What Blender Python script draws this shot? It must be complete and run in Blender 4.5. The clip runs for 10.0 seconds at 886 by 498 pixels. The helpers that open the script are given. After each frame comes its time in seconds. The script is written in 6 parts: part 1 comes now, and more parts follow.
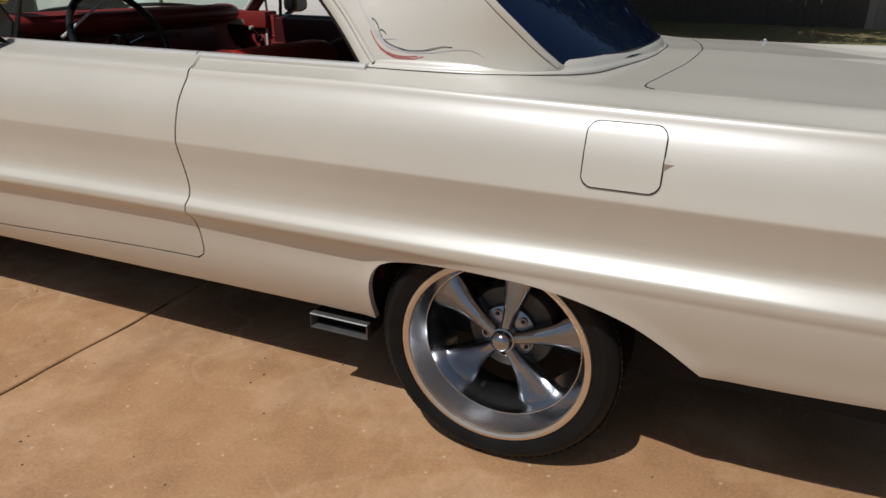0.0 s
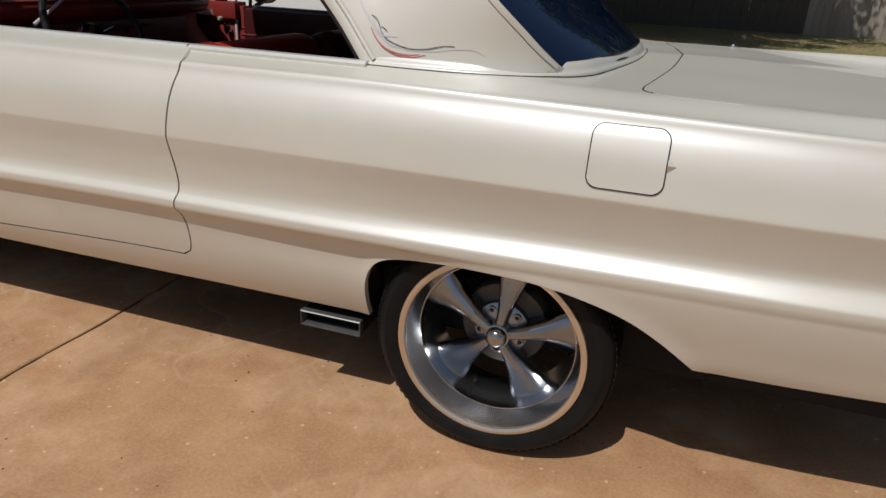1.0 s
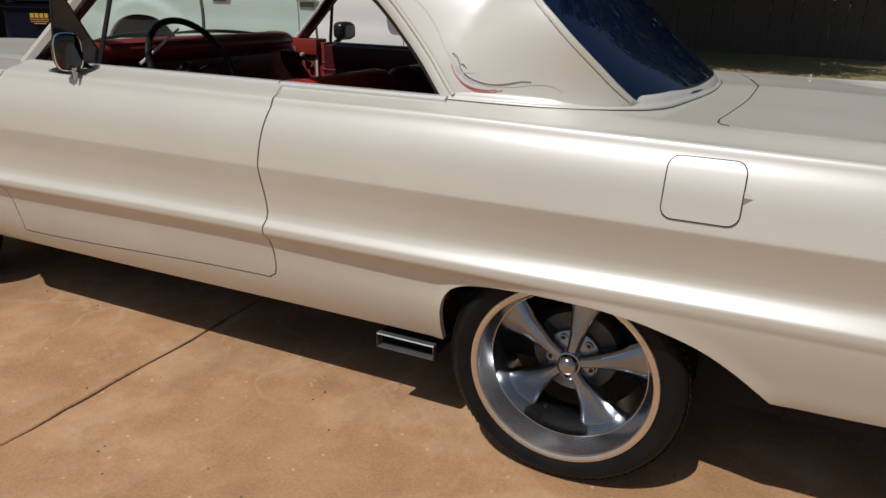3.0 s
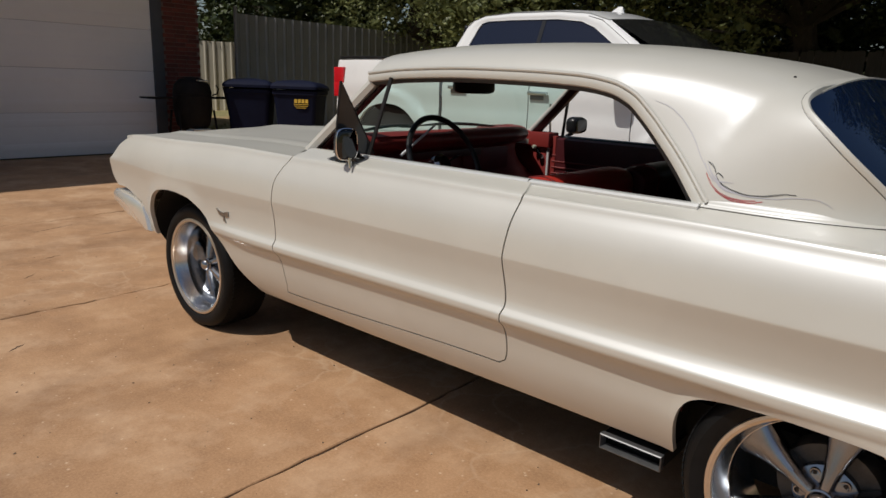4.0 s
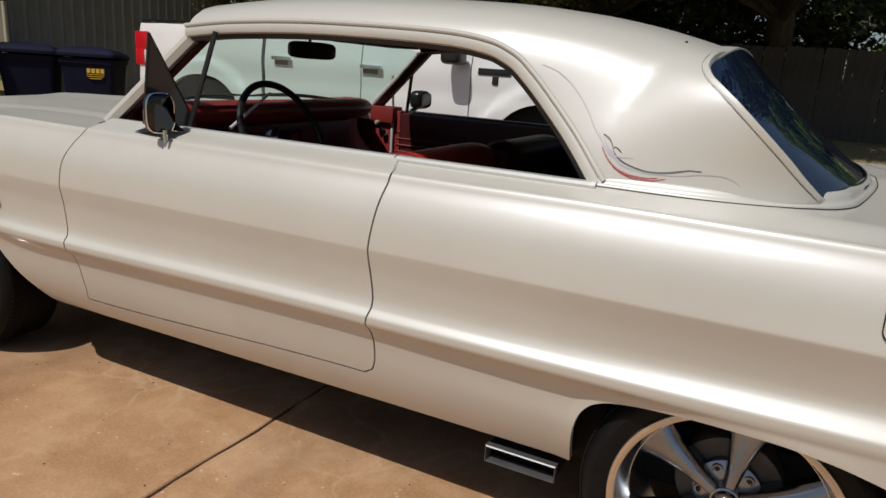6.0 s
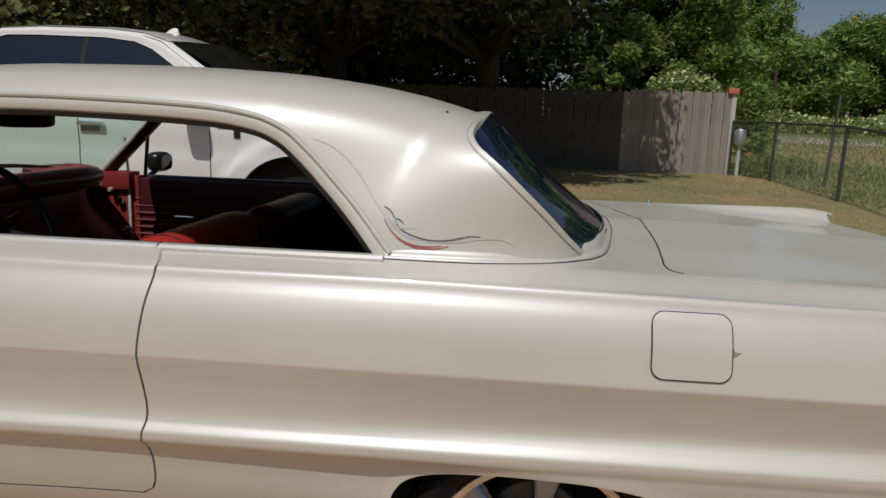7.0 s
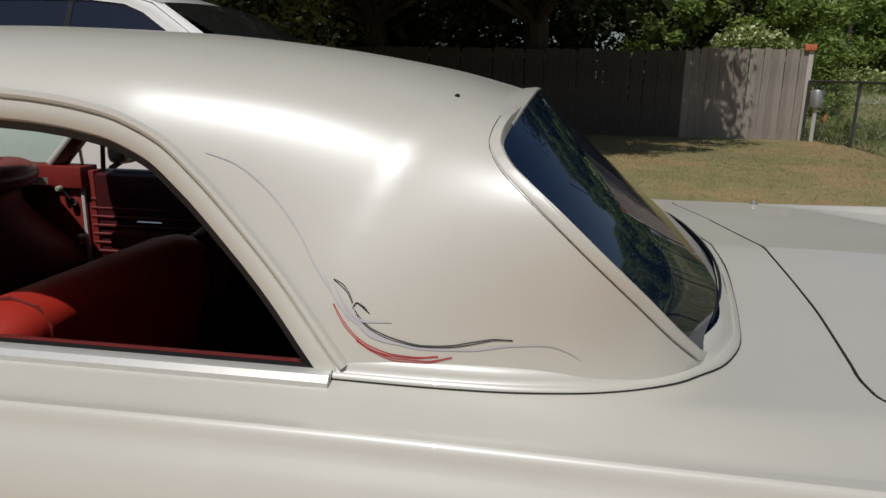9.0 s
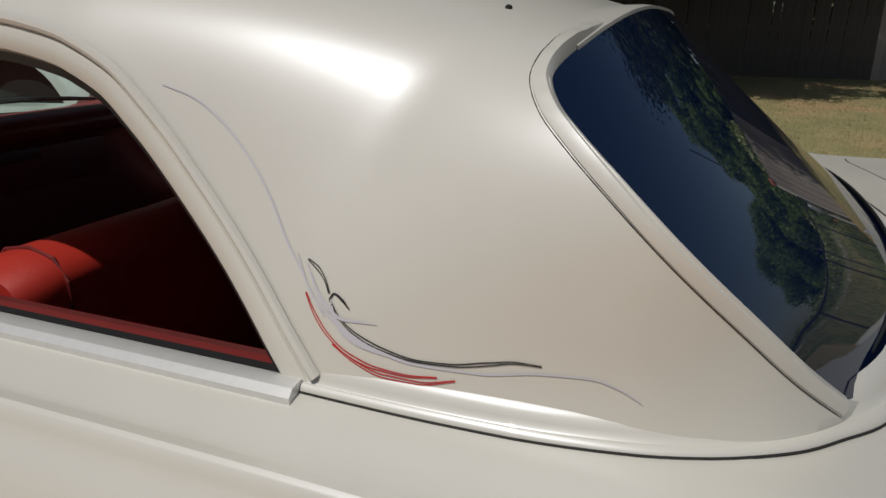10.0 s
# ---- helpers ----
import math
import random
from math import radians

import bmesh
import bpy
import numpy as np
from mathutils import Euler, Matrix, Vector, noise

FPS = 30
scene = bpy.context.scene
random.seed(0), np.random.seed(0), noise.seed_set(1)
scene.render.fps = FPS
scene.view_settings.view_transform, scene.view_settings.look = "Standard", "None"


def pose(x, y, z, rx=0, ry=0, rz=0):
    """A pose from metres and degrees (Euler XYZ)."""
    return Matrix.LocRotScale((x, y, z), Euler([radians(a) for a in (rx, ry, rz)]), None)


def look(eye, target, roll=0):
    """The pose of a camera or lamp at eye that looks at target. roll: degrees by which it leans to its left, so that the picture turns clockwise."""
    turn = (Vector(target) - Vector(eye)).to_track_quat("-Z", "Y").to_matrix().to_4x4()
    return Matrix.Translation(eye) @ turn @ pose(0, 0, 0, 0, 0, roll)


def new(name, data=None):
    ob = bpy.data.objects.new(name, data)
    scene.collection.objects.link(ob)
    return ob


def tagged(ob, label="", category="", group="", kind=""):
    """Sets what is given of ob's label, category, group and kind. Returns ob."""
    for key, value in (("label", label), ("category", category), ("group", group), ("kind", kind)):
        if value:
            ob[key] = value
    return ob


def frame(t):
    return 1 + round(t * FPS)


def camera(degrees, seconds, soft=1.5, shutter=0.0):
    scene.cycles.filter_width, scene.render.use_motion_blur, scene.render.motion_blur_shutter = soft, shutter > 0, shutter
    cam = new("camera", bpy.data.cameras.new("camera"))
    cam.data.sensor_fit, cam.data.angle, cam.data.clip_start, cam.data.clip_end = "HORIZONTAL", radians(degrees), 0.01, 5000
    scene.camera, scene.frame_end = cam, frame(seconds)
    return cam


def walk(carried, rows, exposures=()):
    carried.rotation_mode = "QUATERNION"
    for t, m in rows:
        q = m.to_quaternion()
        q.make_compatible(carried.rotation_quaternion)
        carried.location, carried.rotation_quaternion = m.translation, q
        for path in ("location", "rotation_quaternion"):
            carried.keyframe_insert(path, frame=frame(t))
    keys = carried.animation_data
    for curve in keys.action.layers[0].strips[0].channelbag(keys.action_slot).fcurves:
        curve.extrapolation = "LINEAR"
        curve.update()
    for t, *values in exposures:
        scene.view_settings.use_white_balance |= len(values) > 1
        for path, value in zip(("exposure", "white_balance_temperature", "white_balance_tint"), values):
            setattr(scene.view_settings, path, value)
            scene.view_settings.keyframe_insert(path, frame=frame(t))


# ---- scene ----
cam = camera(66.3, 10.0)
PATH = [
    (0, (0.483, -1.443, 1.267), (-0.236, 0.267, 0.519), 1.0),
    (0.5, (0.386, -1.533, 1.279), (-0.236, 0.235, 0.58), 3.0),
    (1, (0.363, -1.504, 1.276), (-0.21, 0.256, 0.519), 3.0),
    (1.5, (0.354, -1.526, 1.279), (-0.309, 0.202, 0.521), 2.7),
    (2, (0.343, -1.56, 1.284), (-0.356, 0.172, 0.567), 2.6),
    (2.2, (0.347, -1.573, 1.288), (-0.358, 0.159, 0.579), 2.3),
    (3.3, (0.355, -1.567, 1.305), (-0.486, 0.124, 0.646), 1.2),
    (3.5, (0.319, -1.613, 1.328), (-0.689, 0.004, 0.721), 0.9),
    (4, (0.269, -1.668, 1.351), (-1.009, -0.208, 0.867), 2.1),
    (4.5, (0.234, -1.676, 1.364), (-1.089, -0.257, 0.879), 1.3),
    (5, (0.194, -1.679, 1.36), (-1.165, -0.277, 0.922), 1.8),
    (5.5, (0.113, -1.573, 1.329), (-1.179, -0.086, 0.983), 1.7),
    (6, (-0.021, -1.454, 1.286), (-0.864, 0.286, 0.775), 4.0),
    (6.2, (-0.064, -1.458, 1.287), (-0.674, 0.376, 0.773), 4.7),
    (7.3, (-0.143, -1.345, 1.395), (-0.269, 0.621, 1.047), 1.6),
    (7.5, (-0.119, -1.253, 1.403), (-0.295, 0.701, 1.015), 0.6),
    (8, (-0.062, -1.005, 1.391), (-0.307, 0.931, 0.952), 0.1),
    (8.5, (-0.131, -0.798, 1.409), (-0.388, 1.133, 0.955), 0.6),
    (9, (-0.147, -0.628, 1.407), (-0.435, 1.294, 0.937), 1.2),
    (9.5, (-0.072, -0.465, 1.387), (-0.692, 1.337, 0.783), -0.1),
    (10, (-0.07, -0.343, 1.376), (-0.757, 1.425, 0.743), 0.5),
]
EXPOSURE = [(0.0, -0.56), (0.6, -0.51), (2.2, -0.51), (3.3, -0.54), (4.0, -0.54), (5.0, -0.34), (5.6, -0.34), (6.2, -0.60), (7.5, -0.74), (8.1, -0.64), (8.6, -0.66), (9.3, -0.72), (10.0, -0.74)]
walk(cam, [(t, look(eye, target, roll)) for t, eye, target, roll in PATH], EXPOSURE)

# ---- light ----
world = bpy.data.worlds.new("world")
scene.world = world
world.use_nodes = True
wn = world.node_tree
sky = wn.nodes.new("ShaderNodeTexSky")
sky.sky_type = "NISHITA"
sky.sun_disc = False
SUN_TO = Vector((0.14, 0.62, -1.0)).normalized()      # the way the sunlight goes
sky.sun_elevation = math.asin(-SUN_TO.z)
sky.sun_rotation = math.atan2(-SUN_TO.x, -SUN_TO.y)
sky.air_density, sky.dust_density = 1.0, 1.6
wn.links.new(sky.outputs[0], wn.nodes["Background"].inputs[0])
wn.nodes["Background"].inputs[1].default_value = 0.08
sun = new("sun", bpy.data.lights.new("sun", "SUN"))
sun.data.energy, sun.data.angle, sun.data.color = 4.5, radians(0.53), (1.0, 0.96, 0.89)
sun.matrix_world = look((0, 0, 0), SUN_TO)


# ---- materials ----
def material(name, color, rough=0.5, metal=0.0, spec=0.5, coat=0.0):
    m = bpy.data.materials.new(name)
    m.use_nodes = True
    b = m.node_tree.nodes["Principled BSDF"]
    b.inputs["Base Color"].default_value = (*color, 1)
    b.inputs["Roughness"].default_value = rough
    b.inputs["Metallic"].default_value = metal
    b.inputs["Specular IOR Level"].default_value = spec
    b.inputs["Coat Weight"].default_value = coat
    b.inputs["Coat Roughness"].default_value = 0.04
    return m


def coords(m, scale=(1, 1, 1)):
    nt = m.node_tree
    tc = nt.nodes.new("ShaderNodeTexCoord")
    mp = nt.nodes.new("ShaderNodeMapping")
    mp.inputs["Scale"].default_value = scale
    nt.links.new(tc.outputs["Object"], mp.inputs[0])
    return mp.outputs[0]


def noise_tex(m, scale, detail=4.0, rough=0.55, vec=None):
    n = m.node_tree.nodes.new("ShaderNodeTexNoise")
    n.inputs["Scale"].default_value, n.inputs["Detail"].default_value, n.inputs["Roughness"].default_value = scale, detail, rough
    if vec is not None:
        m.node_tree.links.new(vec, n.inputs["Vector"])
    return n.outputs["Fac"]


def ramp(m, fac, stops):
    r = m.node_tree.nodes.new("ShaderNodeValToRGB")
    els = r.color_ramp.elements
    while len(els) < len(stops):
        els.new(0.5)
    for e, (p, c) in zip(els, stops):
        e.position, e.color = p, (*c, 1) if len(c) == 3 else c
    m.node_tree.links.new(fac, r.inputs[0])
    return r.outputs[0]


def mix(m, a, b, fac, kind="MIX"):
    x = m.node_tree.nodes.new("ShaderNodeMix")
    x.data_type, x.blend_type = "RGBA", kind
    for sock, v in ((x.inputs[0], fac), (x.inputs[6], a), (x.inputs[7], b)):
        if isinstance(v, (int, float)):
            sock.default_value = v
        elif isinstance(v, tuple):
            sock.default_value = (*v, 1)
        else:
            m.node_tree.links.new(v, sock)
    return x.outputs[2]


def base(m, col):
    m.node_tree.links.new(col, m.node_tree.nodes["Principled BSDF"].inputs["Base Color"])


def rough_by(m, fac, lo, hi):
    r = m.node_tree.nodes.new("ShaderNodeMapRange")
    r.inputs["To Min"].default_value, r.inputs["To Max"].default_value = lo, hi
    m.node_tree.links.new(fac, r.inputs[0])
    m.node_tree.links.new(r.outputs[0], m.node_tree.nodes["Principled BSDF"].inputs["Roughness"])


def bump(m, fac, strength, dist=0.01):
    b = m.node_tree.nodes.new("ShaderNodeBump")
    b.inputs["Strength"].default_value, b.inputs["Distance"].default_value = strength, dist
    m.node_tree.links.new(fac, b.inputs["Height"])
    m.node_tree.links.new(b.outputs[0], m.node_tree.nodes["Principled BSDF"].inputs["Normal"])


def grained(name, dark, light, scale, rough=0.6, bumpy=0.0, metal=0.0, coat=0.0, stretch=(1, 1, 1), dist=0.004):
    """A surface that varies between two colours at two scales."""
    m = material(name, light, rough, metal, coat=coat)
    v = coords(m, stretch)
    a, b = noise_tex(m, scale, 6, 0.6, v), noise_tex(m, scale * 9, 3, 0.6, v)
    c = ramp(m, a, [(0.3, dark), (0.7, light)])
    base(m, mix(m, c, mix(m, dark, light, b), 0.35))
    if bumpy:
        bump(m, b, bumpy, dist)
    return m


def pearl_paint(name, color, flake=0.0, flake_color=(0.70, 0.73, 0.78), flake_rough=0.40, coat=0.8):
    """Paint: a solid ground coat, pearl flakes that mirror softly, and a clear coat over both."""
    m = material(name, color, 0.42, 0.0, 0.28, coat=coat)
    nt = m.node_tree
    b = nt.nodes["Principled BSDF"]
    b.inputs["Coat Roughness"].default_value = 0.035
    v = coords(m)
    big, mid, fine = noise_tex(m, 1.7, 3, 0.5, v), noise_tex(m, 9.0, 4, 0.6, v), noise_tex(m, 900, 2, 0.5, v)
    c = ramp(m, big, [(0.3, tuple(0.96 * k for k in color)), (0.7, tuple(min(1.0, 1.03 * k) for k in color))])
    c = mix(m, c, tuple(0.93 * k for k in color), ramp(m, mid, [(0.5, (0, 0, 0)), (0.75, (0.45, 0.45, 0.45))]))
    base(m, c)
    rough_by(m, big, 0.40, 0.46)
    # the faint waviness of hand-finished panels
    wave = noise_tex(m, 5.0, 2, 0.5, coords(m, (0.6, 1.0, 1.0)))
    bump(m, wave, 0.10, 0.006)
    if flake:
        f = nt.nodes.new("ShaderNodeBsdfPrincipled")
        f.inputs["Metallic"].default_value = 1.0
        f.inputs["Coat Weight"].default_value = coat
        f.inputs["Coat Roughness"].default_value = 0.035
        fc = mix(m, tuple(0.86 * k for k in flake_color), tuple(min(1.0, 1.14 * k) for k in flake_color), fine)
        nt.links.new(fc, f.inputs["Base Color"])
        rr = nt.nodes.new("ShaderNodeMapRange")
        rr.inputs["To Min"].default_value, rr.inputs["To Max"].default_value = flake_rough - 0.04, flake_rough + 0.04
        nt.links.new(big, rr.inputs[0])
        nt.links.new(rr.outputs[0], f.inputs["Roughness"])
        nt.links.new(b.inputs["Normal"].links[0].from_socket, f.inputs["Normal"])
        x = nt.nodes.new("ShaderNodeMixShader")
        x.inputs[0].default_value = flake
        nt.links.new(b.outputs[0], x.inputs[1])
        nt.links.new(f.outputs[0], x.inputs[2])
        nt.links.new(x.outputs[0], nt.nodes["Material Output"].inputs[0])
    return m


PEARL = pearl_paint("pearl_paint", (0.562, 0.541, 0.480), 0.115, (0.74, 0.79, 0.89), 0.40, 0.40)
TRUCK_WHITE = pearl_paint("truck_white_paint", (0.76, 0.76, 0.755))
CHROME = material("chrome", (0.8, 0.8, 0.82), 0.08, 1.0)
POLISHED = grained("satin_aluminium", (0.24, 0.26, 0.29), (0.36, 0.38, 0.42), 9, 0.24, metal=1.0)
BRUSHED = grained("turned_aluminium", (0.54, 0.56, 0.59), (0.68, 0.70, 0.73), 5, 0.22, metal=1.0)
# The lip's tan is the concrete's reflection, put into the metal's colour.
LIP = grained("machined_rim_lip", (0.62, 0.54, 0.45), (0.72, 0.64, 0.55), 30, 0.28, metal=0.9)
SATIN = grained("satin_metal", (0.66, 0.66, 0.67), (0.76, 0.76, 0.77), 30, 0.35, metal=0.3)
SILL_TRIM = grained("bright_sill_trim", (0.60, 0.60, 0.58), (0.68, 0.68, 0.66), 60, 0.32, metal=0.35)
TRIM = grained("brushed_trim", (0.58, 0.58, 0.57), (0.7, 0.7, 0.69), 60, 0.3, metal=0.85)
DARK_CHROME = material("dark_chrome", (0.38, 0.38, 0.39), 0.12, 1.0)
BLACK = material("black_underside", (0.006, 0.006, 0.006), 0.85)
GAP = material("dark_gap", (0.012, 0.011, 0.01), 0.8)
RUBBER = grained("tyre_rubber", (0.004, 0.004, 0.0045), (0.010, 0.010, 0.010), 14, 0.55, 0.1)
SEAL = material("black_rubber_seal", (0.012, 0.012, 0.012), 0.45)
# One red vinyl: the cabin's shade is put into the next two, darker copies.
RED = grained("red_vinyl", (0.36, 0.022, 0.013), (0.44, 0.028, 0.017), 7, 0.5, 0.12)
DEEP_SHADED_RED = grained("deep_shaded_red_vinyl", (0.055, 0.008, 0.011), (0.085, 0.012, 0.015), 7, 0.45, 0.12)
SHADED_RED = grained("shaded_red_vinyl", (0.13, 0.013, 0.012), (0.18, 0.018, 0.016), 7, 0.5, 0.12)
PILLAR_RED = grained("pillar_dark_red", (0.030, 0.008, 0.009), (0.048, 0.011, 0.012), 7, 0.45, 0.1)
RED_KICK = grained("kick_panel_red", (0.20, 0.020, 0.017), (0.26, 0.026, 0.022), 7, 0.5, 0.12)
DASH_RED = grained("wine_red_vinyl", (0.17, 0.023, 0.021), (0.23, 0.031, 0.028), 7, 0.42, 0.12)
RUBBER.node_tree.nodes["Principled BSDF"].inputs["Specular IOR Level"].default_value = 0.16
BLACK_PLASTIC = material("black_plastic", (0.012, 0.012, 0.013), 0.3)
PIN_RED = material("red_pinstripe", (0.42, 0.012, 0.014), 0.4)
PIN_BLACK = material("black_pinstripe", (0.015, 0.014, 0.015), 0.4)
PIN_GREY = material("silver_grey_pinstripe", (0.46, 0.45, 0.49), 0.4)


def thin_glass(name, tint):
    """A thin pane: it lets the view through, tinted, with a clear reflection."""
    m = bpy.data.materials.new(name)
    m.use_nodes = True
    nt = m.node_tree
    nt.nodes.remove(nt.nodes["Principled BSDF"])
    t, g, f, x, w = (nt.nodes.new(k) for k in ("ShaderNodeBsdfTransparent", "ShaderNodeBsdfGlossy", "ShaderNodeMapRange", "ShaderNodeMixShader", "ShaderNodeLayerWeight"))
    pw = nt.nodes.new("ShaderNodeMath")
    pw.operation = "POWER"
    pw.inputs[1].default_value = 4.0
    nt.links.new(w.outputs["Facing"], pw.inputs[0])
    nt.links.new(pw.outputs[0], f.inputs[0])
    f.inputs["To Min"].default_value, f.inputs["To Max"].default_value = 0.035, 0.22
    t.inputs[0].default_value = (*tint, 1)
    g.inputs["Roughness"].default_value = 0.01
    nt.links.new(f.outputs[0], x.inputs[0])
    nt.links.new(t.outputs[0], x.inputs[1])
    nt.links.new(g.outputs[0], x.inputs[2])
    nt.links.new(x.outputs[0], nt.nodes["Material Output"].inputs[0])
    return m


GLASS = thin_glass("clear_green_glass", (0.62, 0.79, 0.74))
DARK_GLASS = material("dark_tinted_glass", (0.002, 0.007, 0.026), 0.02, 0.0, 0.33)


# ---- mesh helpers ----
def thing(name, label, category, at=(0, 0, 0), group="", kind=""):
    ob = new(name)
    ob.empty_display_size = 0.1
    ob.location = at
    return tagged(ob, label, category, group, kind)


def part(name, bm, mat, parent=None, label="", smooth=True, sharp=32):
    me = bpy.data.meshes.new(name)
    bmesh.ops.recalc_face_normals(bm, faces=bm.faces) if len(bm.faces) < 20000 else None
    bm.to_mesh(me)
    bm.free()
    if smooth:
        me.polygons.foreach_set("use_smooth", [True] * len(me.polygons))
        me.set_sharp_from_angle(angle=radians(sharp))
    me.materials.append(mat)
    ob = new(name, me)
    if parent is not None:
        ob.parent = parent
        ob.matrix_parent_inverse = Matrix.Translation(-world_at(parent))
    if label:
        tagged(ob, label)
    return ob


def world_at(ob):
    p = Vector(ob.location)
    return p + world_at(ob.parent) - world_at(ob.parent) if ob.parent else p


def box(bm, x0, x1, y0, y1, z0, z1, bevel=0.0, m=None):
    r = bmesh.ops.create_cube(bm, size=1)
    for v in r["verts"]:
        v.co = Vector(((x0 + x1) / 2 + v.co.x * (x1 - x0), (y0 + y1) / 2 + v.co.y * (y1 - y0), (z0 + z1) / 2 + v.co.z * (z1 - z0)))
    if bevel:
        es = {e for v in r["verts"] for e in v.link_edges}
        got = bmesh.ops.bevel(bm, geom=list(es), offset=bevel, segments=2, affect="EDGES", profile=0.6)
        vs = got["verts"]
    else:
        vs = r["verts"]
    if m is not None:
        bmesh.ops.transform(bm, matrix=m, verts=vs)
    return bm


def boxed(*a, **k):
    return box(bmesh.new(), *a, **k)


def sheet(rows, rim=None, bm=None, closed=False):
    """A grid of quads through rows of points. rim: a vector by which the border is turned in."""
    bm = bm or bmesh.new()
    vs = [[bm.verts.new(p) for p in row] for row in rows]
    n = len(rows[0])
    for i in range(len(rows) - 1):
        for j in range(n if closed else n - 1):
            q = (vs[i][j], vs[i][(j + 1) % n], vs[i + 1][(j + 1) % n], vs[i + 1][j])
            try:
                bm.faces.new(q)
            except ValueError:
                pass
    bmesh.ops.remove_doubles(bm, verts=bm.verts, dist=0.0004)
    if rim is not None:
        es = [e for e in bm.edges if len(e.link_faces) == 1]
        got = bmesh.ops.extrude_edge_only(bm, edges=es)["geom"]
        bmesh.ops.translate(bm, vec=rim, verts=[g for g in got if isinstance(g, bmesh.types.BMVert)])
    return bm


def tube(points, r, sides=8, bm=None, ends=True):
    bm = bm or bmesh.new()
    pts = [Vector(p) for p in points]
    rings, side = [], None
    for i, p in enumerate(pts):
        d = (pts[min(i + 1, len(pts) - 1)] - pts[max(i - 1, 0)]).normalized()
        if side is None or abs(side.dot(d)) > 0.95:
            side = d.orthogonal().normalized()
        side = (side - d * side.dot(d)).normalized()
        up = d.cross(side)
        rr = r[i] if isinstance(r, (list, tuple)) else r
        rings.append([bm.verts.new(p + (side * math.cos(a) + up * math.sin(a)) * rr) for a in (2 * math.pi * k / sides for k in range(sides))])
    for a, b in zip(rings, rings[1:]):
        for k in range(sides):
            bm.faces.new((a[k], a[(k + 1) % sides], b[(k + 1) % sides], b[k]))
    if ends:
        bm.faces.new(rings[0][::-1])
        bm.faces.new(rings[-1])
    return bm


def lathe(profile, centre, axis="y", sides=64, bm=None):
    """Turns (r, along) points round an axis through centre."""
    rows = []
    for r, h in profile:
        row = []
        for k in range(sides):
            a = 2 * math.pi * k / sides
            if axis == "y":
                row.append(Vector((centre[0] + r * math.cos(a), centre[1] + h, centre[2] + r * math.sin(a))))
            else:
                row.append(Vector((centre[0] + r * math.cos(a), centre[1] + r * math.sin(a), centre[2] + h)))
        rows.append(row)
    return sheet(rows, bm=bm, closed=True)


def pchip(xs, ys, x):
    """Smooth, overshoot-free interpolation."""
    xs, ys, x = (np.asarray(a, float) for a in (xs, ys, x))
    h, d = np.diff(xs), np.diff(ys) / np.diff(xs)
    m = np.zeros_like(ys)
    m[0], m[-1] = d[0], d[-1]
    same = d[:-1] * d[1:] > 0
    w1, w2 = 2 * h[1:] + h[:-1], h[1:] + 2 * h[:-1]
    with np.errstate(divide="ignore", invalid="ignore"):
        m[1:-1] = np.where(same, (w1 + w2) / (w1 / d[:-1] + w2 / d[1:]), 0)
    i = np.clip(np.searchsorted(xs, x) - 1, 0, len(h) - 1)
    t = np.clip((x - xs[i]) / h[i], 0, 1)
    return ((1 + 2 * t) * (1 - t) ** 2 * ys[i] + t * (1 - t) ** 2 * h[i] * m[i] + t * t * (3 - 2 * t) * ys[i + 1] + t * t * (t - 1) * h[i] * m[i + 1])


def step(a, b, x):
    t = np.clip((np.asarray(x, float) - a) / (b - a), 0, 1)
    return t * t * (3 - 2 * t)


# ---- the coupe ----
# The car stands along x with its nose to -x; its near side lies round y = 0 and its middle at y = MID.
MID = 1.0
REAR_X = 1.40


def belt(x):
    """Height of the shoulder crease along the car."""
    return float(pchip([-4.0, -3.66, -3.0, -2.5, -2.1, -1.5, -0.9, -0.4, 0.0, 0.2, 0.5, 0.76, 1.4], [0.93, 0.98, 1.004, 1.018, 1.016, 1.018, 1.016, 1.018, 1.013, 1.010, 1.005, 1.001, 0.985], x))


ARCH_R = [(-0.372, 0.33), (-0.368, 0.40), (-0.362, 0.46), (-0.345, 0.515), (-0.315, 0.548), (-0.27, 0.566), (-0.17, 0.580), (-0.05, 0.585),
          (0.06, 0.584), (0.17, 0.573), (0.26, 0.552), (0.34, 0.523), (0.42, 0.475), (0.50, 0.412), (0.515, 0.398)]
ARCH_F = [(-3.40, 0.45), (-3.385, 0.55), (-3.355, 0.63), (-3.30, 0.695), (-3.20, 0.735), (-3.04, 0.750), (-2.90, 0.738), (-2.80, 0.700),
          (-2.70, 0.615), (-2.62, 0.515), (-2.55, 0.425), (-2.46, 0.345), (-2.42, 0.318)]


def under(x):
    """Height of the body's lower edge."""
    x = float(x)
    if ARCH_R[0][0] < x < ARCH_R[-1][0]:
        return float(pchip(*zip(*ARCH_R), x))
    if ARCH_F[0][0] < x < ARCH_F[-1][0]:
        return float(pchip(*zip(*ARCH_F), x))
    if x <= ARCH_F[0][0]:
        return 0.45 + 0.17 * float(step(-3.45, -3.53, x)) + 0.05 * float(step(-3.5, -3.8, x))
    if x >= ARCH_R[-1][0]:
        return 0.398 + 0.03 * (x - 0.515)
    return 0.318 + 0.022 * float(step(-2.42, -0.4, x))


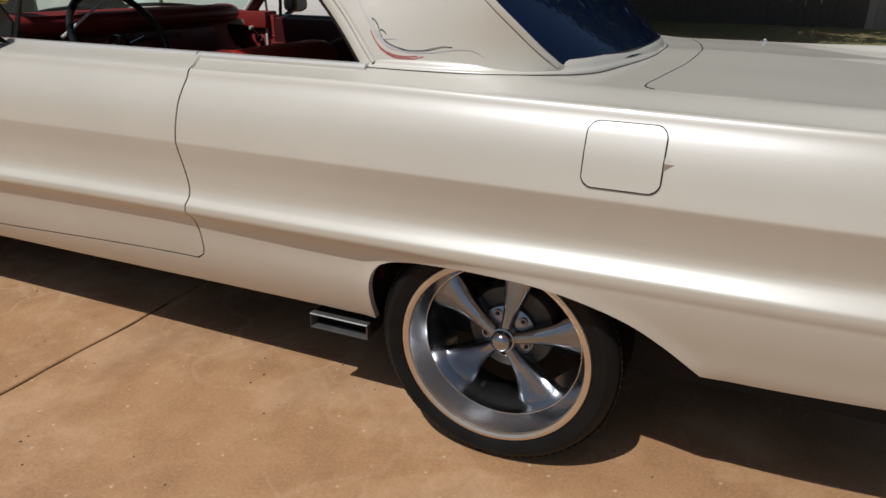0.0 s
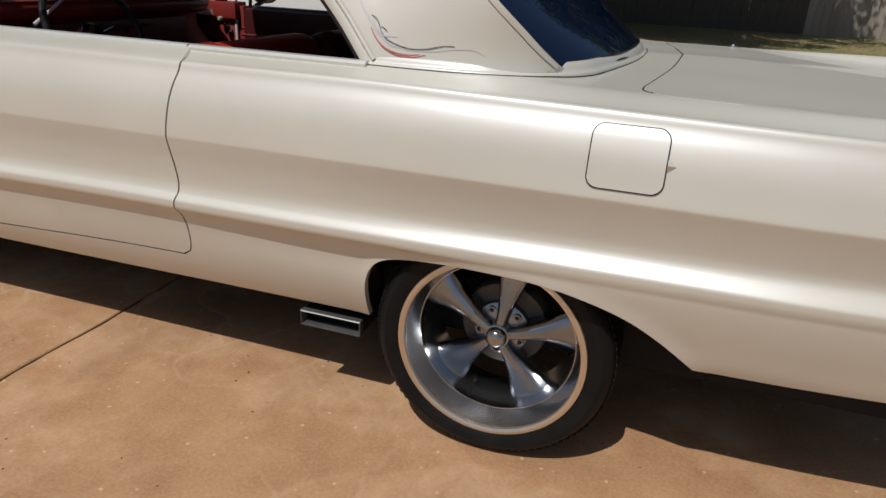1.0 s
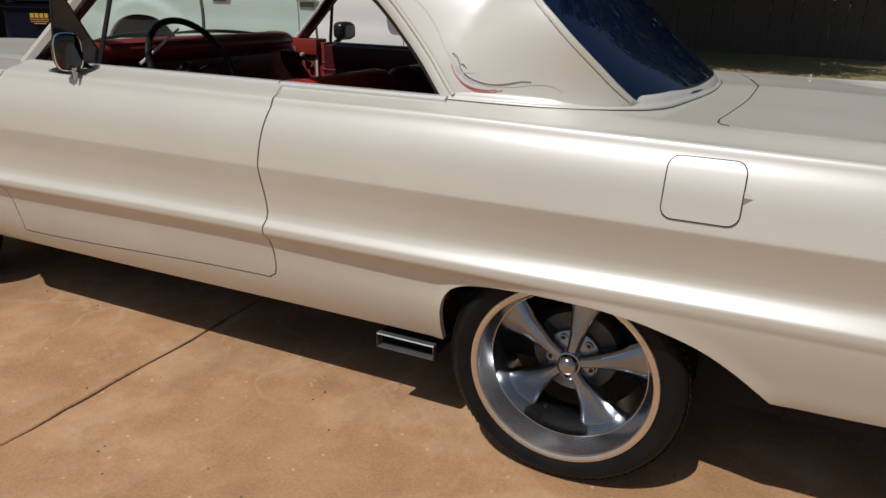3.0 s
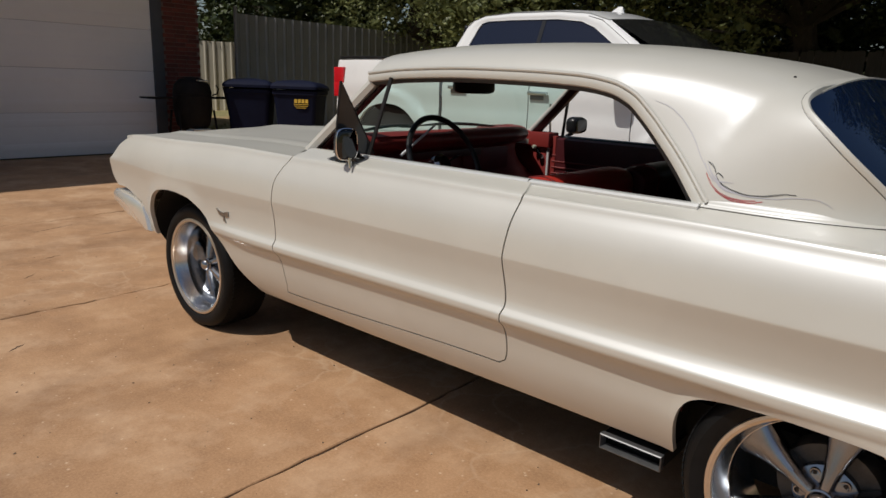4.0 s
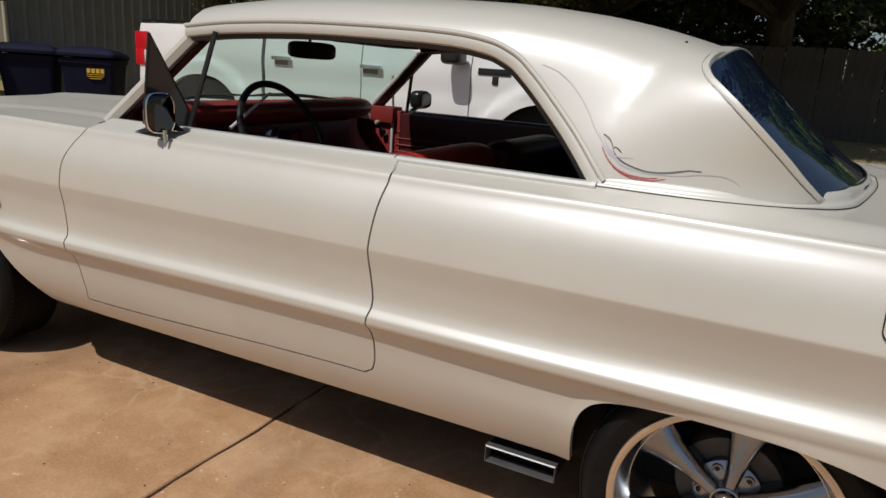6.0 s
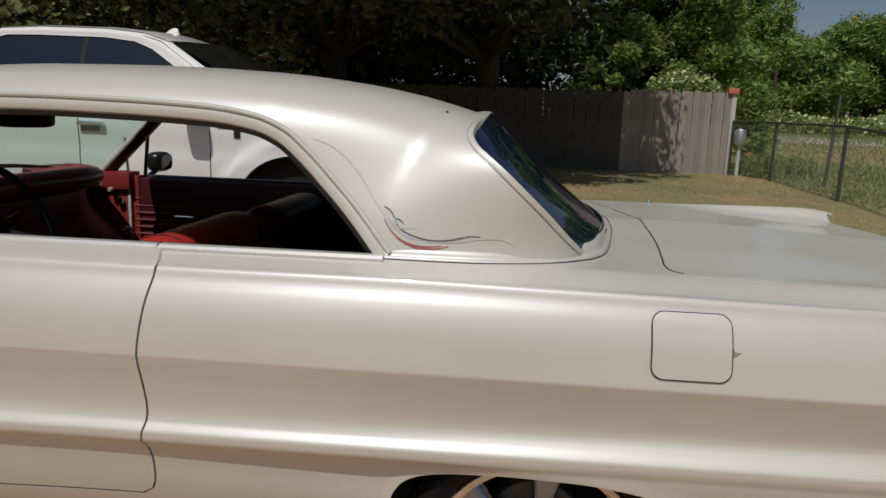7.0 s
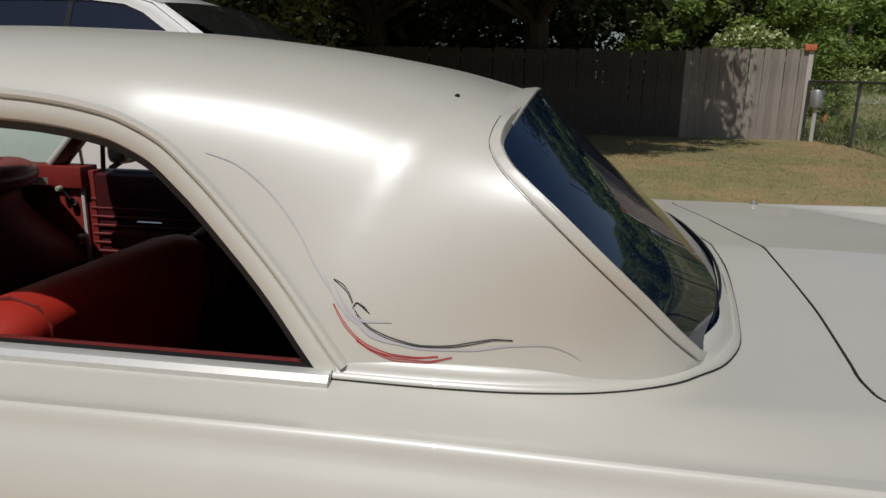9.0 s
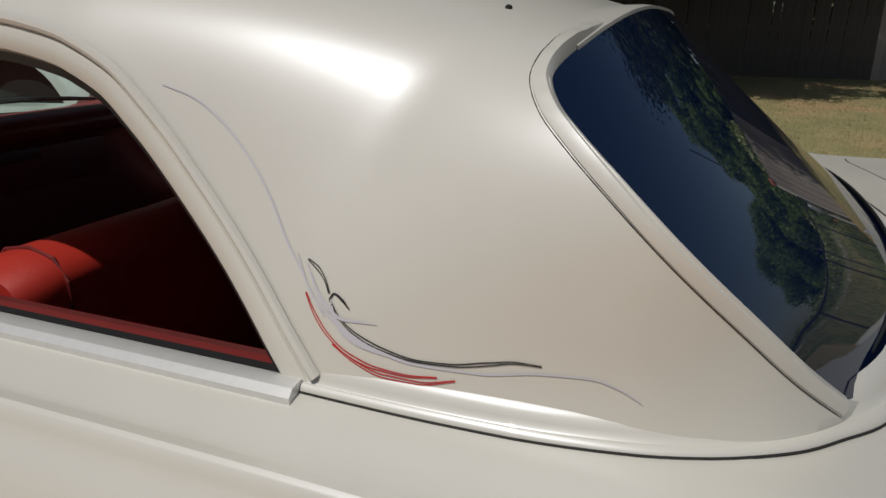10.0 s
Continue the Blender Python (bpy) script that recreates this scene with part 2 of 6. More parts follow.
def arc_points(arch, n):
    d = np.concatenate([[0], np.cumsum([math.hypot(q[0] - p[0], q[1] - p[1]) for p, q in zip(arch, arch[1:])])])
    s = np.linspace(0, d[-1], n)
    return np.stack([pchip(d, [p[0] for p in arch], s), pchip(d, [p[1] for p in arch], s)], 1)


FINE_R, FINE_F = arc_points(ARCH_R, 120), arc_points(ARCH_F, 120)


def near_arch(x, z, arch):
    return float(np.sqrt(((arch - (x, z)) ** 2).sum(1).min()))


def section(x):
    """Heights and depths of the side's feature lines at x, from the sill up."""
    zb, k = belt(x), float(step(-2.92, -2.38, x))
    r = 0.63 + 0.012 * float(step(-0.6, 0.9, x)) - 0.012 * float(step(-1.0, -2.4, x))
    zs = [0.30, 0.33, 0.36, 0.42, 0.48, 0.54, r - 0.045, r - 0.030, r - 0.018, r - 0.006, r + 0.006, r + 0.016, r + 0.030, r + 0.056, 0.75, 0.79, 0.822, 0.822 + 0.4 * (zb - 0.922), zb - 0.10, zb - 0.05, zb - 0.02, zb - 0.002, zb + 0.002, 1.040, 1.05]
    c = 0.15 * float(step(-2.9, -1.6, x)) + 1.35 * float(step(-1.0, 0.2, x))              # how strong the middle crease is
    q = 0.007 * float(step(-1.1, -0.2, x)) - 0.012 * float(step(-0.4, 0.3, x))
    e = 1 - 0.75 * float(step(-0.5, 0.25, x))                # the fold under the ridge flattens to the rear
    ys = [0.150, 0.112, 0.092, 0.062 * e + 0.052 * (1 - e), 0.042 * e + 0.029 * (1 - e), 0.027 * e + 0.013 * (1 - e) + q, 0.013 * e - 0.003 * (1 - e) + q, 0.002 * e - 0.008 * (1 - e) + q * 0.3, -0.0105 - 0.001 * (1 - e), -0.0140, -0.0145, -0.0085,
          0.002 + 0.001 * c, 0.006 + 0.008 * c, 0.000 + 0.004 * c, -0.008 + 0.001 * c, -0.0145 - 0.002 * c, -0.0125 + 0.001 * c, -0.004 + 0.002 * c, 0.0175 + 0.001 * c, 0.0375, 0.0455, 0.0505, 0.106, 0.128]
    plain = [0.150, 0.112, 0.092, 0.062, 0.042, 0.029, 0.019, 0.016, 0.014, 0.0125, 0.011, 0.010, 0.009, 0.0075]
    ys[:14] = [p + (y - p) * k for p, y in zip(plain, ys)]
    zs[-2] = max(zs[-2], zs[-3] + 0.004)
    zs[-1] = max(zs[-1], zs[-2] + 0.008)
    return zs, ys


def side_y(x, z):
    zs, ys = section(x)
    raw = lambda h: float(pchip(zs[:17], ys[:17], h) if h < zs[16] else pchip(zs[16:], ys[16:], h))
    y = raw(z)
    if abs(z - zs[16]) < 0.03:                             # the crease is slightly rounded
        w = (0.003 + 0.005 * float(step(-1.6, -2.6, x))) * (1 - abs(z - zs[16]) / 0.03)
        y = (raw(z - w) + 2 * y + raw(z + w)) / 4
    y += 0.075 * float(step(-3.0, -4.0, x)) + 0.06 * float(step(0.6, 1.6, x))
    if -3.6 < x < -2.3:
        d = near_arch(x, z, FINE_F)
        y -= 0.012 * math.exp(-((d / 0.045) ** 2)) * float(step(0.40, 0.5, z)) * float(step(-2.70, -2.86, x))
    if -0.45 < x < 0.6:
        y -= 0.006 * math.exp(-((near_arch(x, z, FINE_R) / 0.02) ** 2))
    return y


def levels(x, n=3):
    zs, _ = section(x)
    out = []
    for a, b in zip(zs, zs[1:]):
        out += [a + (b - a) * k / n for k in range(n)]
    return sorted(out + [zs[16] - 0.0035, zs[16] + 0.0035, zs[-1]])


def flip(rows):
    return [[Vector((p.x, 2 * MID - p.y, p.z)) for p in row] for row in rows]


def side_rows(xf, xr, us, low, high, ease=0.13):
    """Rows of points on the car's side between two gap lines xf(z), xr(z) and two heights low(x), high(x)."""
    rows = []
    x0, x1 = xf(0.7), xr(0.7)
    for u in us:
        xm = x0 + (x1 - x0) * u
        ka, kb = max(0.0, 1 - u / ease), max(0.0, 1 - (1 - u) / ease)
        row = []
        for z in levels(xm):
            zz = min(max(z, low(xm)), high(xm))
            x = xm + ka * (xf(zz) - x0) + kb * (xr(zz) - x1)
            row.append(Vector((x, side_y(x, zz), zz)))
        rows.append(row)
    return rows


def door_back(z):
    x = float(pchip([0.30, 0.44, 0.46, 0.50, 0.55, 0.61, 0.67, 0.81, 0.93, 1.02, 1.035, 1.06], [-0.972, -0.972, -0.943, -0.930, -0.927, -0.934, -0.926, -0.935, -0.922, -0.912, -0.925, -0.945], z))
    return x


def door_front(z):
    return float(pchip([0.30, 0.40, 0.44, 0.53, 0.605, 0.70, 0.88, 0.97, 1.02, 1.06], [-2.172, -2.172, -2.155, -2.150, -2.158, -2.165, -2.155, -2.118, -2.085, -2.06], z))


def door_low(x):
    return 0.396 + 0.045 * float(step(-2.2, -0.95, x))


coupe = thing("coupe", "pearl white two-door hardtop coupe parked on the concrete driveway", "car")
IN = Vector((0, 0.022, 0))
G = 0.0028
top_of = lambda x: 1.05
for side in (0, 1):
    f = flip if side else (lambda r: r)
    rim = -IN if side else IN
    us = np.unique(np.concatenate([np.linspace(0, 1, 60), (FINE_R[:, 0] - door_back(0.7)) / (REAR_X - door_back(0.7)), [(-0.374 - door_back(0.7)) / (REAR_X - door_back(0.7))]]))
    q = part("quarter_panel", sheet(f(side_rows(lambda z: door_back(z) + G, lambda z: REAR_X - 0.08 * float(step(0.75, 0.45, z)), us, under, lambda x: belt(x) + 0.002)), rim), PEARL, coupe, sharp=24)
    d = part("door", sheet(f(side_rows(lambda z: door_front(z) + G, lambda z: door_back(z) - G, np.linspace(0, 1, 40), lambda x: door_low(x) + G, top_of)), rim), PEARL, coupe, sharp=24)
    nose = lambda z: float(pchip([0.6, 0.66, 0.74, 0.80, 0.86, 0.93, 0.985, 1.02], [-3.78, -3.87, -3.94, -3.935, -3.89, -3.82, -3.68, -3.6], z))
    us = np.unique(np.concatenate([np.linspace(0, 1, 50), (np.linspace(-3.56, -3.405, 16) - nose(0.7)) / (door_front(0.7) - nose(0.7)), (FINE_F[:, 0] - nose(0.7)) / (door_front(0.7) - nose(0.7))]))
    part("front_fender", sheet(f(side_rows(nose, lambda z: door_front(z) - G, us, under, lambda x: belt(x) + 0.002)), rim), PEARL, coupe)
    part("rocker_panel", sheet(f(side_rows(lambda z: -2.172 - G, lambda z: -0.972 + G, np.linspace(0, 1, 20), under, lambda x: door_low(x) - G)), rim), PEARL, coupe)
    # dark inner body behind the gaps
    inner = [[Vector((x, side_y(x, z) + 0.03, z)) for z in np.linspace(max(under(x) + 0.01, 0.36), belt(x) - 0.015, 14)] for x in np.linspace(-2.40, -0.42, 40)]
    part("inner_sill", sheet(f(inner)), GAP, coupe)


# greenhouse: roof and sail panels in one skin
def base_y(x):
    """Foot of the roof's side in plan."""
    return float(pchip([-2.2, -1.0, -0.45, -0.30, -0.11, -0.006, 0.06, 0.11], [0.13, 0.13, 0.142, 0.146, 0.160, 0.195, 0.245, 0.33], x))


def roof_top(x):
    return float(pchip([-2.05, -1.9, -1.7, -1.4, -1.1, -0.8, -0.55, -0.4, -0.28, -0.2, 0.1], [1.41, 1.452, 1.48, 1.50, 1.503, 1.495, 1.472, 1.447, 1.418, 1.395, 1.30], x))


ZB = 1.05


SQ = 9.0             # how square the roof's shoulder is


def roof_pt(x, z=None, t=None):
    ys, h = base_y(x), roof_top(x) - ZB
    w = MID - ys - 0.21 * h
    if t is None:
        c = min(max((z - ZB) / h, 0), 1) ** SQ
        y = ys + 0.21 * (z - ZB) + w * (1 - (1 - c) ** 0.25)
    else:
        z = ZB + h * (1 - t ** 4) ** (1 / SQ)
        y = ys + 0.21 * (z - ZB) + w * (1 - t)
    # pressed crease over the sail panel
    at = -0.289 - 0.55 * max(0.0, 1.391 - z) + 0.25 * max(0.0, z - 1.391)
    fade = float(step(1.06, 1.38, z)) * float(step(0.75, 0.40, y))
    y += fade * (0.13 * float(np.clip(x + 0.70, 0, at + 0.70)) - 0.34 * max(0.0, x - at))
    return Vector((x, y, z))


def rail(x):
    """Height of the drip rail, which bounds the side window, at x."""
    return float(pchip([-1.80, -1.6, -1.3, -1.13, -0.86, -0.73, -0.658, -0.604, -0.54, -0.472, -0.417, -0.386], [1.364, 1.383, 1.392, 1.390, 1.380, 1.361, 1.331, 1.287, 1.224, 1.153, 1.088, 1.05], x))


def glass_edge(x):
    """Height of the rear window's side edge at x."""
    return float(pchip([-0.2145, -0.2066, -0.1927, -0.1711, -0.1243, -0.0696, 0.0008, 0.06, 0.095], [1.354, 1.337, 1.3156, 1.2974, 1.2600, 1.2110, 1.1435, 1.080, 1.052], x))


def roof_row(x, n=22, m=16):
    h = roof_top(x) - ZB
    low = rail(x) if x < -0.386 else ZB
    split = ZB + 0.90 * h
    t0 = (1 - 0.90 ** SQ) ** 0.25
    if x <= -0.2145:
        row = [roof_pt(x, z=low + (split - low) * k / n) for k in range(n)] if low < split else [roof_pt(x, z=low)] * n
        if low >= split:
            t0 = (1 - ((low - ZB) / h) ** SQ) ** 0.25
        return row + [roof_pt(x, t=t0 * (1 - k / m)) for k in range(m + 1)]
    top, split = glass_edge(x), ZB + 0.90 * (roof_top(-0.2145) - ZB)
    return [roof_pt(x, z=min(low + (split - low) * k / n, top)) for k in range(n)] + [roof_pt(x, z=top)] * (m + 1)


def header(y):
    """The windshield header's place along the car."""
    return -1.79 - 0.17 * (1 - ((MID - y) / 0.78) ** 2)


xs_a = [-0.2145 - 1.5755 * (k / 70) for k in range(70, -1, -1)]
rows = [roof_row(x) for x in xs_a]
for side in (0, 1):
    f = flip if side else (lambda r: r)
    tail = [roof_row(x) for x in np.linspace(-0.2143, 0.094, 60)]
    part("roof", sheet(f(rows + tail), Vector((0, -0.01 if side else 0.01, -0.012))), PEARL, coupe, sharp=40)
    # front lip of the roof, curved forward over the windshield
    lip = []
    for k in range(17):
        t = k / 16
        p = roof_row(-1.79)[-17 + k] if k else roof_row(-1.79)[-17]
        fwd = header(p.y) + 1.79
        lip.append([p + Vector((fwd * s, 0, -0.055 * s * s * abs(fwd) / 0.17)) for s in (0, 0.3, 0.6, 0.85, 1.0)])
    part("roof_header", sheet(f(lip), Vector((0.01, 0, -0.02))), PEARL, coupe)
    # drip rail with a dark seal under it
    path = [roof_pt(x, z=rail(x)) for x in list(np.linspace(-1.80, -0.8, 24)) + list(np.linspace(-0.78, -0.39, 34))]
    m = (lambda p: Vector((p.x, 2 * MID - p.y, p.z))) if side else (lambda p: p)
    s = -1 if not side else 1
    out = lambda p, a, b: m(p + Vector((0, a, b)))
    strip, band = [], []
    for i, p in enumerate(path):
        d = (path[min(i + 1, len(path) - 1)] - path[max(i - 1, 0)]).normalized()
        nrm = Vector((-d.z, 0, d.x))                       # towards the roof
        nrm = nrm if nrm.z > 0 else -nrm
        strip.append([m(p + nrm * a + Vector((0, b, 0))) for a, b in ((0.010, -0.0005), (0.008, -0.0050), (0.003, -0.0065), (-0.001, -0.005), (-0.003, -0.001), (-0.005, 0.001))])
        band.append([m(p + nrm * a + Vector((0, b, 0))) for a, b in ((-0.004, 0.002), (-0.006, -0.003), (-0.012, -0.005), (-0.022, -0.0055), (-0.030, -0.003), (-0.034, 0.004), (-0.036, 0.014))] if not side else [m(p + nrm * a + Vector((0, b, 0))) for a, b in ((-0.004, 0.002), (-0.008, -0.004), (-0.012, 0.004), (-0.012, 0.010))])
    part("drip_rail", sheet(strip), PEARL, coupe)
    part("window_moulding", sheet(band), PEARL, coupe)
    seal = []
    for i, p in enumerate(path):
        d = (path[min(i + 1, len(path) - 1)] - path[max(i - 1, 0)]).normalized()
        nrm = Vector((-d.z, 0, d.x))
        nrm = nrm if nrm.z > 0 else -nrm
        seal.append([m(p + nrm * a + Vector((0, b, 0))) for a, b in ((-0.030, 0.007), (-0.034, 0.004), (-0.046, 0.010), (-0.048, 0.03), (-0.03, 0.05))] if not side else [m(p + nrm * a + Vector((0, b, 0))) for a, b in ((-0.010, 0.004), (-0.016, 0.008), (-0.018, 0.03), (-0.008, 0.05))])
    part("window_seal", sheet(seal), SEAL, coupe)


# rear window, wrapped round the back
def wrap(a, c, n=20, power=2.4):
    """Points from the near edge a over the middle c to the far edge."""
    out = []
    for k in range(2 * n + 1):
        t = abs(k / n - 1)
        y = a.y + (c.y - a.y) * (1 - t) if k <= n else 2 * MID - (a.y + (c.y - a.y) * (1 - t))
        w = t ** power
        out.append(Vector((c.x + (a.x - c.x) * w, y, c.z + (a.z - c.z) * w)))
    return out


edge = []
for x in [-0.2066 + 0.2956 * (k / 24) ** 1.7 for k in range(25)]:
    edge.append(roof_pt(x, z=glass_edge(x)) + Vector((0, 0.006, -0.001)))
gl = []
for i, p in enumerate(edge):
    s = (p.x + 0.2066) / 0.2956
    gl.append(wrap(p, Vector((-0.172 + 0.405 * s - 0.012 * s ** 3, MID, 1.402 - 0.342 * s - 0.02 * math.sin(math.pi * s))), 20, 3.0 - 0.75 * s))
part("rear_window", sheet(gl), DARK_GLASS, coupe, "dark tinted wrap-around rear window")


part("rear_window_gasket", tube([p + Vector((-0.013, 0, 0.0155)) for p in gl[-1][2:-2]], 0.003, 8), SEAL, coupe)
skin_grid = np.array([[tuple(p) for p in row] for row in [roof_row(x) for x in np.linspace(-0.45, -0.2145, 60)] + [roof_row(x) for x in np.linspace(-0.2143, 0.094, 90)]])
skin_n = np.cross(np.gradient(skin_grid, axis=0), np.gradient(skin_grid, axis=1)).reshape(-1, 3)
skin_p = skin_grid.reshape(-1, 3)
solid = np.linalg.norm(skin_n, axis=1) > 1e-9
skin_p, skin_n = skin_p[solid], skin_n[solid] / np.linalg.norm(skin_n[solid], axis=1, keepdims=True)
skin_n *= np.where((skin_n @ np.array([0.1, -0.6, 0.6])) < 0, -1.0, 1.0)[:, None]


def on_skin(p, out):
    """The point laid onto the roof's skin, and out from it."""
    q = np.array(tuple(p))
    near = np.argsort(((skin_p - q) ** 2).sum(1))[:28]
    n = skin_n[near].mean(0)
    n /= np.linalg.norm(n)
    q = q - n * float((q - skin_p[near].mean(0)) @ n)
    return Vector(q + n * out)


inner = [p.copy() for p in edge[:0:-1]] + [p.copy() for p in gl[0][:21]]
inner = inner[1:]
inner = inner[::2] + [inner[-1]]
for _ in range(4):                                         # smooth the corner
    inner = [inner[0]] + [q for a, b in zip(inner, inner[1:]) for q in (a * 0.75 + b * 0.25, a * 0.25 + b * 0.75)] + [inner[-1]]
for side in (0, 1):
    m = (lambda p: Vector((p.x, 2 * MID - p.y, p.z))) if side else (lambda p: p)
    strip, gap_line = [], []
    for i, p in enumerate(inner):
        d = (inner[min(i + 1, len(inner) - 1)] - inner[max(i - 1, 0)]).normalized()
        k = float(step(0.25, 0.7, p.y))
        skin = (Vector((0.16, -0.84, 0.52)) * (1 - k) + Vector((0.25, -0.05, 0.96)) * k).normalized()
        off = d.cross(skin).normalized()
        off = off if off.x < 0 else -off
        strip.append([m(p - off * 0.001 + Vector((0, 0.006, -0.004))), m(p + skin * 0.0015)] + [m(on_skin(p + off * a, h)) for a, h in ((0.004, 0.0035), (0.011, 0.0038), (0.0165, 0.0026), (0.0178, -0.003))])
        gap_line.append(m(on_skin(p + off * 0.0188, 0.0004)))
    for _ in range(6):
        strip = [strip[0]] + [[(a + b * 2 + c) / 4 for a, b, c in zip(*trio)] for trio in zip(strip, strip[1:], strip[2:])] + [strip[-1]]
        gap_line = [gap_line[0]] + [(a + b * 2 + c) / 4 for a, b, c in zip(gap_line, gap_line[1:], gap_line[2:])] + [gap_line[-1]]
    part("rear_window_trim", sheet(strip), PEARL, coupe)
    part("trim_gap", tube(gap_line[1:], 0.0005, 6), GAP, coupe)

# painted bridge from the roof's rear edge down to the window's top
lip = roof_row(-0.2145)[22:]
for side in (0, 1):
    rows = []
    for y in np.linspace(0.335, 1.0, 24):
        a = Vector((-0.2165, y, float(np.interp(y, [p.y for p in lip], [p.z for p in lip])) + 0.0012))
        b = Vector((float(np.interp(y, [p.y for p in gl[0][:21]], [p.x for p in gl[0][:21]])), y, float(np.interp(y, [p.y for p in gl[0][:21]], [p.z for p in gl[0][:21]]))))
        rows.append([a, a * 0.6 + b * 0.4 + Vector((0, 0, 0.0035)), a * 0.25 + b * 0.75 + Vector((0, 0, 0.0045)), b + Vector((0.001, 0, 0.003)), b + Vector((0.002, 0, -0.006))])
    part("rear_header", sheet(flip(rows) if side else rows), PEARL, coupe)

# rear deck
def deck_z(x, y):
    """Height of the rear deck: a shoulder, a lid that sinks to the rear, and a crown across."""
    e = min(y, 2 * MID - y)
    rear = float(step(0.0, 0.28, x))
    k = float(step(0.045, 0.15 + 0.05 * rear, e))
    high = 1.045 - 0.013 * rear
    sink = 0.042 * float(step(0.45, 1.45, x)) * float(step(0.12, 0.24, e))
    lift = 0.030 * float(step(0.4, 1.3, x)) * (1 - float(step(0.14, 0.21, e))) * k
    crown = (0.004 + 0.006 * rear) * float(step(0.18, 0.65, e)) + 0.014 * rear * max(0.0, (e - 0.62) / 0.38) ** 1.4
    return belt(x) + (high - belt(x)) * k + crown - sink + lift - 0.03 * max(0.0, x - 1.25) ** 2 / 0.04


# base moulding round the roof's foot and the rear window
foot = [(-0.412, 0.1348), (-0.395, 0.1345), (-0.30, 0.1335), (-0.20, 0.136), (-0.105, 0.147), (-0.04, 0.166), (0.03, 0.204), (0.07, 0.243), (0.105, 0.282), (0.152, 0.377), (0.174, 0.471), (0.203, 0.62), (0.238, 0.85), (0.245, 1.0)]
fx = np.linspace(0, 1, len(foot))
fine = np.linspace(0, 1, 60)
curve = [Vector((float(pchip(fx, [p[0] for p in foot], u)), float(pchip(fx, [p[1] for p in foot], u)), 0)) for u in fine]


def strip_along(curve, cuts, z0):
    out = []
    for i, p in enumerate(curve):
        d = (curve[min(i + 1, len(curve) - 1)] - curve[max(i - 1, 0)]).normalized()
        nrm = Vector((-d.y, d.x, 0))
        nrm = nrm if (Vector((-0.3, 1.0, 0)) - p).dot(nrm) > 0 else -nrm
        wide, tall = 1 + 0.75 * float(step(-0.25, 0.08, p.x)), 1 + 0.22 * float(step(-0.02, 0.15, p.x))
        out.append([p + nrm * a * wide + Vector((0, 0, z0 + b * tall)) for a, b in cuts])
    return out


for side in (0, 1):
    f = flip if side else (lambda r: r)
    part("roof_base_moulding", sheet(f(strip_along(curve, [(0.0015, -0.03), (0.0, -0.002), (0.0003, 0.002), (0.002, 0.0055), (0.005, 0.0075), (0.0065, 0.0072), (0.0080, 0.0085), (0.0100, 0.0140), (0.0125, 0.0195), (0.0155, 0.0235), (0.019, 0.026)], 1.044))), PEARL, coupe, "painted moulding round the roof's foot")
    low = [p + Vector((0, 0, deck_z(p.x, p.y) + 0.0006)) for p in curve]
    part("moulding_gap", tube([(p if not side else Vector((p.x, 2 * MID - p.y, p.z))) for p in low], 0.0014, 6), GAP, coupe)




def foot_x(y):
    return float(pchip([p[1] for p in foot[2:]], [p[0] for p in foot[2:]], min(y, 2 * MID - y)))


def lid_front(y):
    e = min(y, 2 * MID - y)
    return float(pchip([0.172, 0.176, 0.184, 0.200, 0.225, 0.25, 0.28, 0.35, 0.45, 0.6, 0.75, 1.0], [0.52, 0.42, 0.362, 0.318, 0.292, 0.284, 0.284, 0.294, 0.309, 0.330, 0.345, 0.362], e))


GD, LID_Y = 0.002, 0.172
half = list(LID_Y + 0.128 * np.linspace(0, 1, 26) ** 1.8)
ys = half + list(np.linspace(0.34, 0.97, 20)) + [0.99, 1.0, 1.01] + list(np.linspace(1.03, 1.66, 20)) + [2 * MID - y for y in half[::-1]]
lid_end = REAR_X - 0.03
lid_rows = [[Vector((lid_front(y) + GD + (lid_end - lid_front(y)) * u, y, deck_z(lid_front(y) + (lid_end - lid_front(y)) * u, y) + 0.001)) for u in np.linspace(0, 1, 30)] for y in ys]
part("trunk_lid", sheet(lid_rows, Vector((0, 0, -0.03))), PEARL, coupe, sharp=4)
half = list(np.linspace(LID_Y + 0.009, 0.33, 22))
rows = [[Vector((foot_x(y) - 0.02 + (lid_front(y) - GD - foot_x(y) + 0.02) * u, y, deck_z(foot_x(y) + (lid_front(y) - foot_x(y)) * u, y))) for u in np.linspace(0, 1, 10)] for y in half + list(np.linspace(0.36, 1.64, 30)) + [2 * MID - y for y in half[::-1]]]
part("rear_cowl_panel", sheet(rows, Vector((0, 0, -0.03))), PEARL, coupe)
seam = [Vector((lid_front(y), y, deck_z(lid_front(y), y) - 0.0006)) for y in list(np.linspace(0.205, 0.34, 30)) + list(np.linspace(0.36, 1.40, 30))]
part("lid_gap", tube(seam, 0.0024, 6), GAP, coupe)
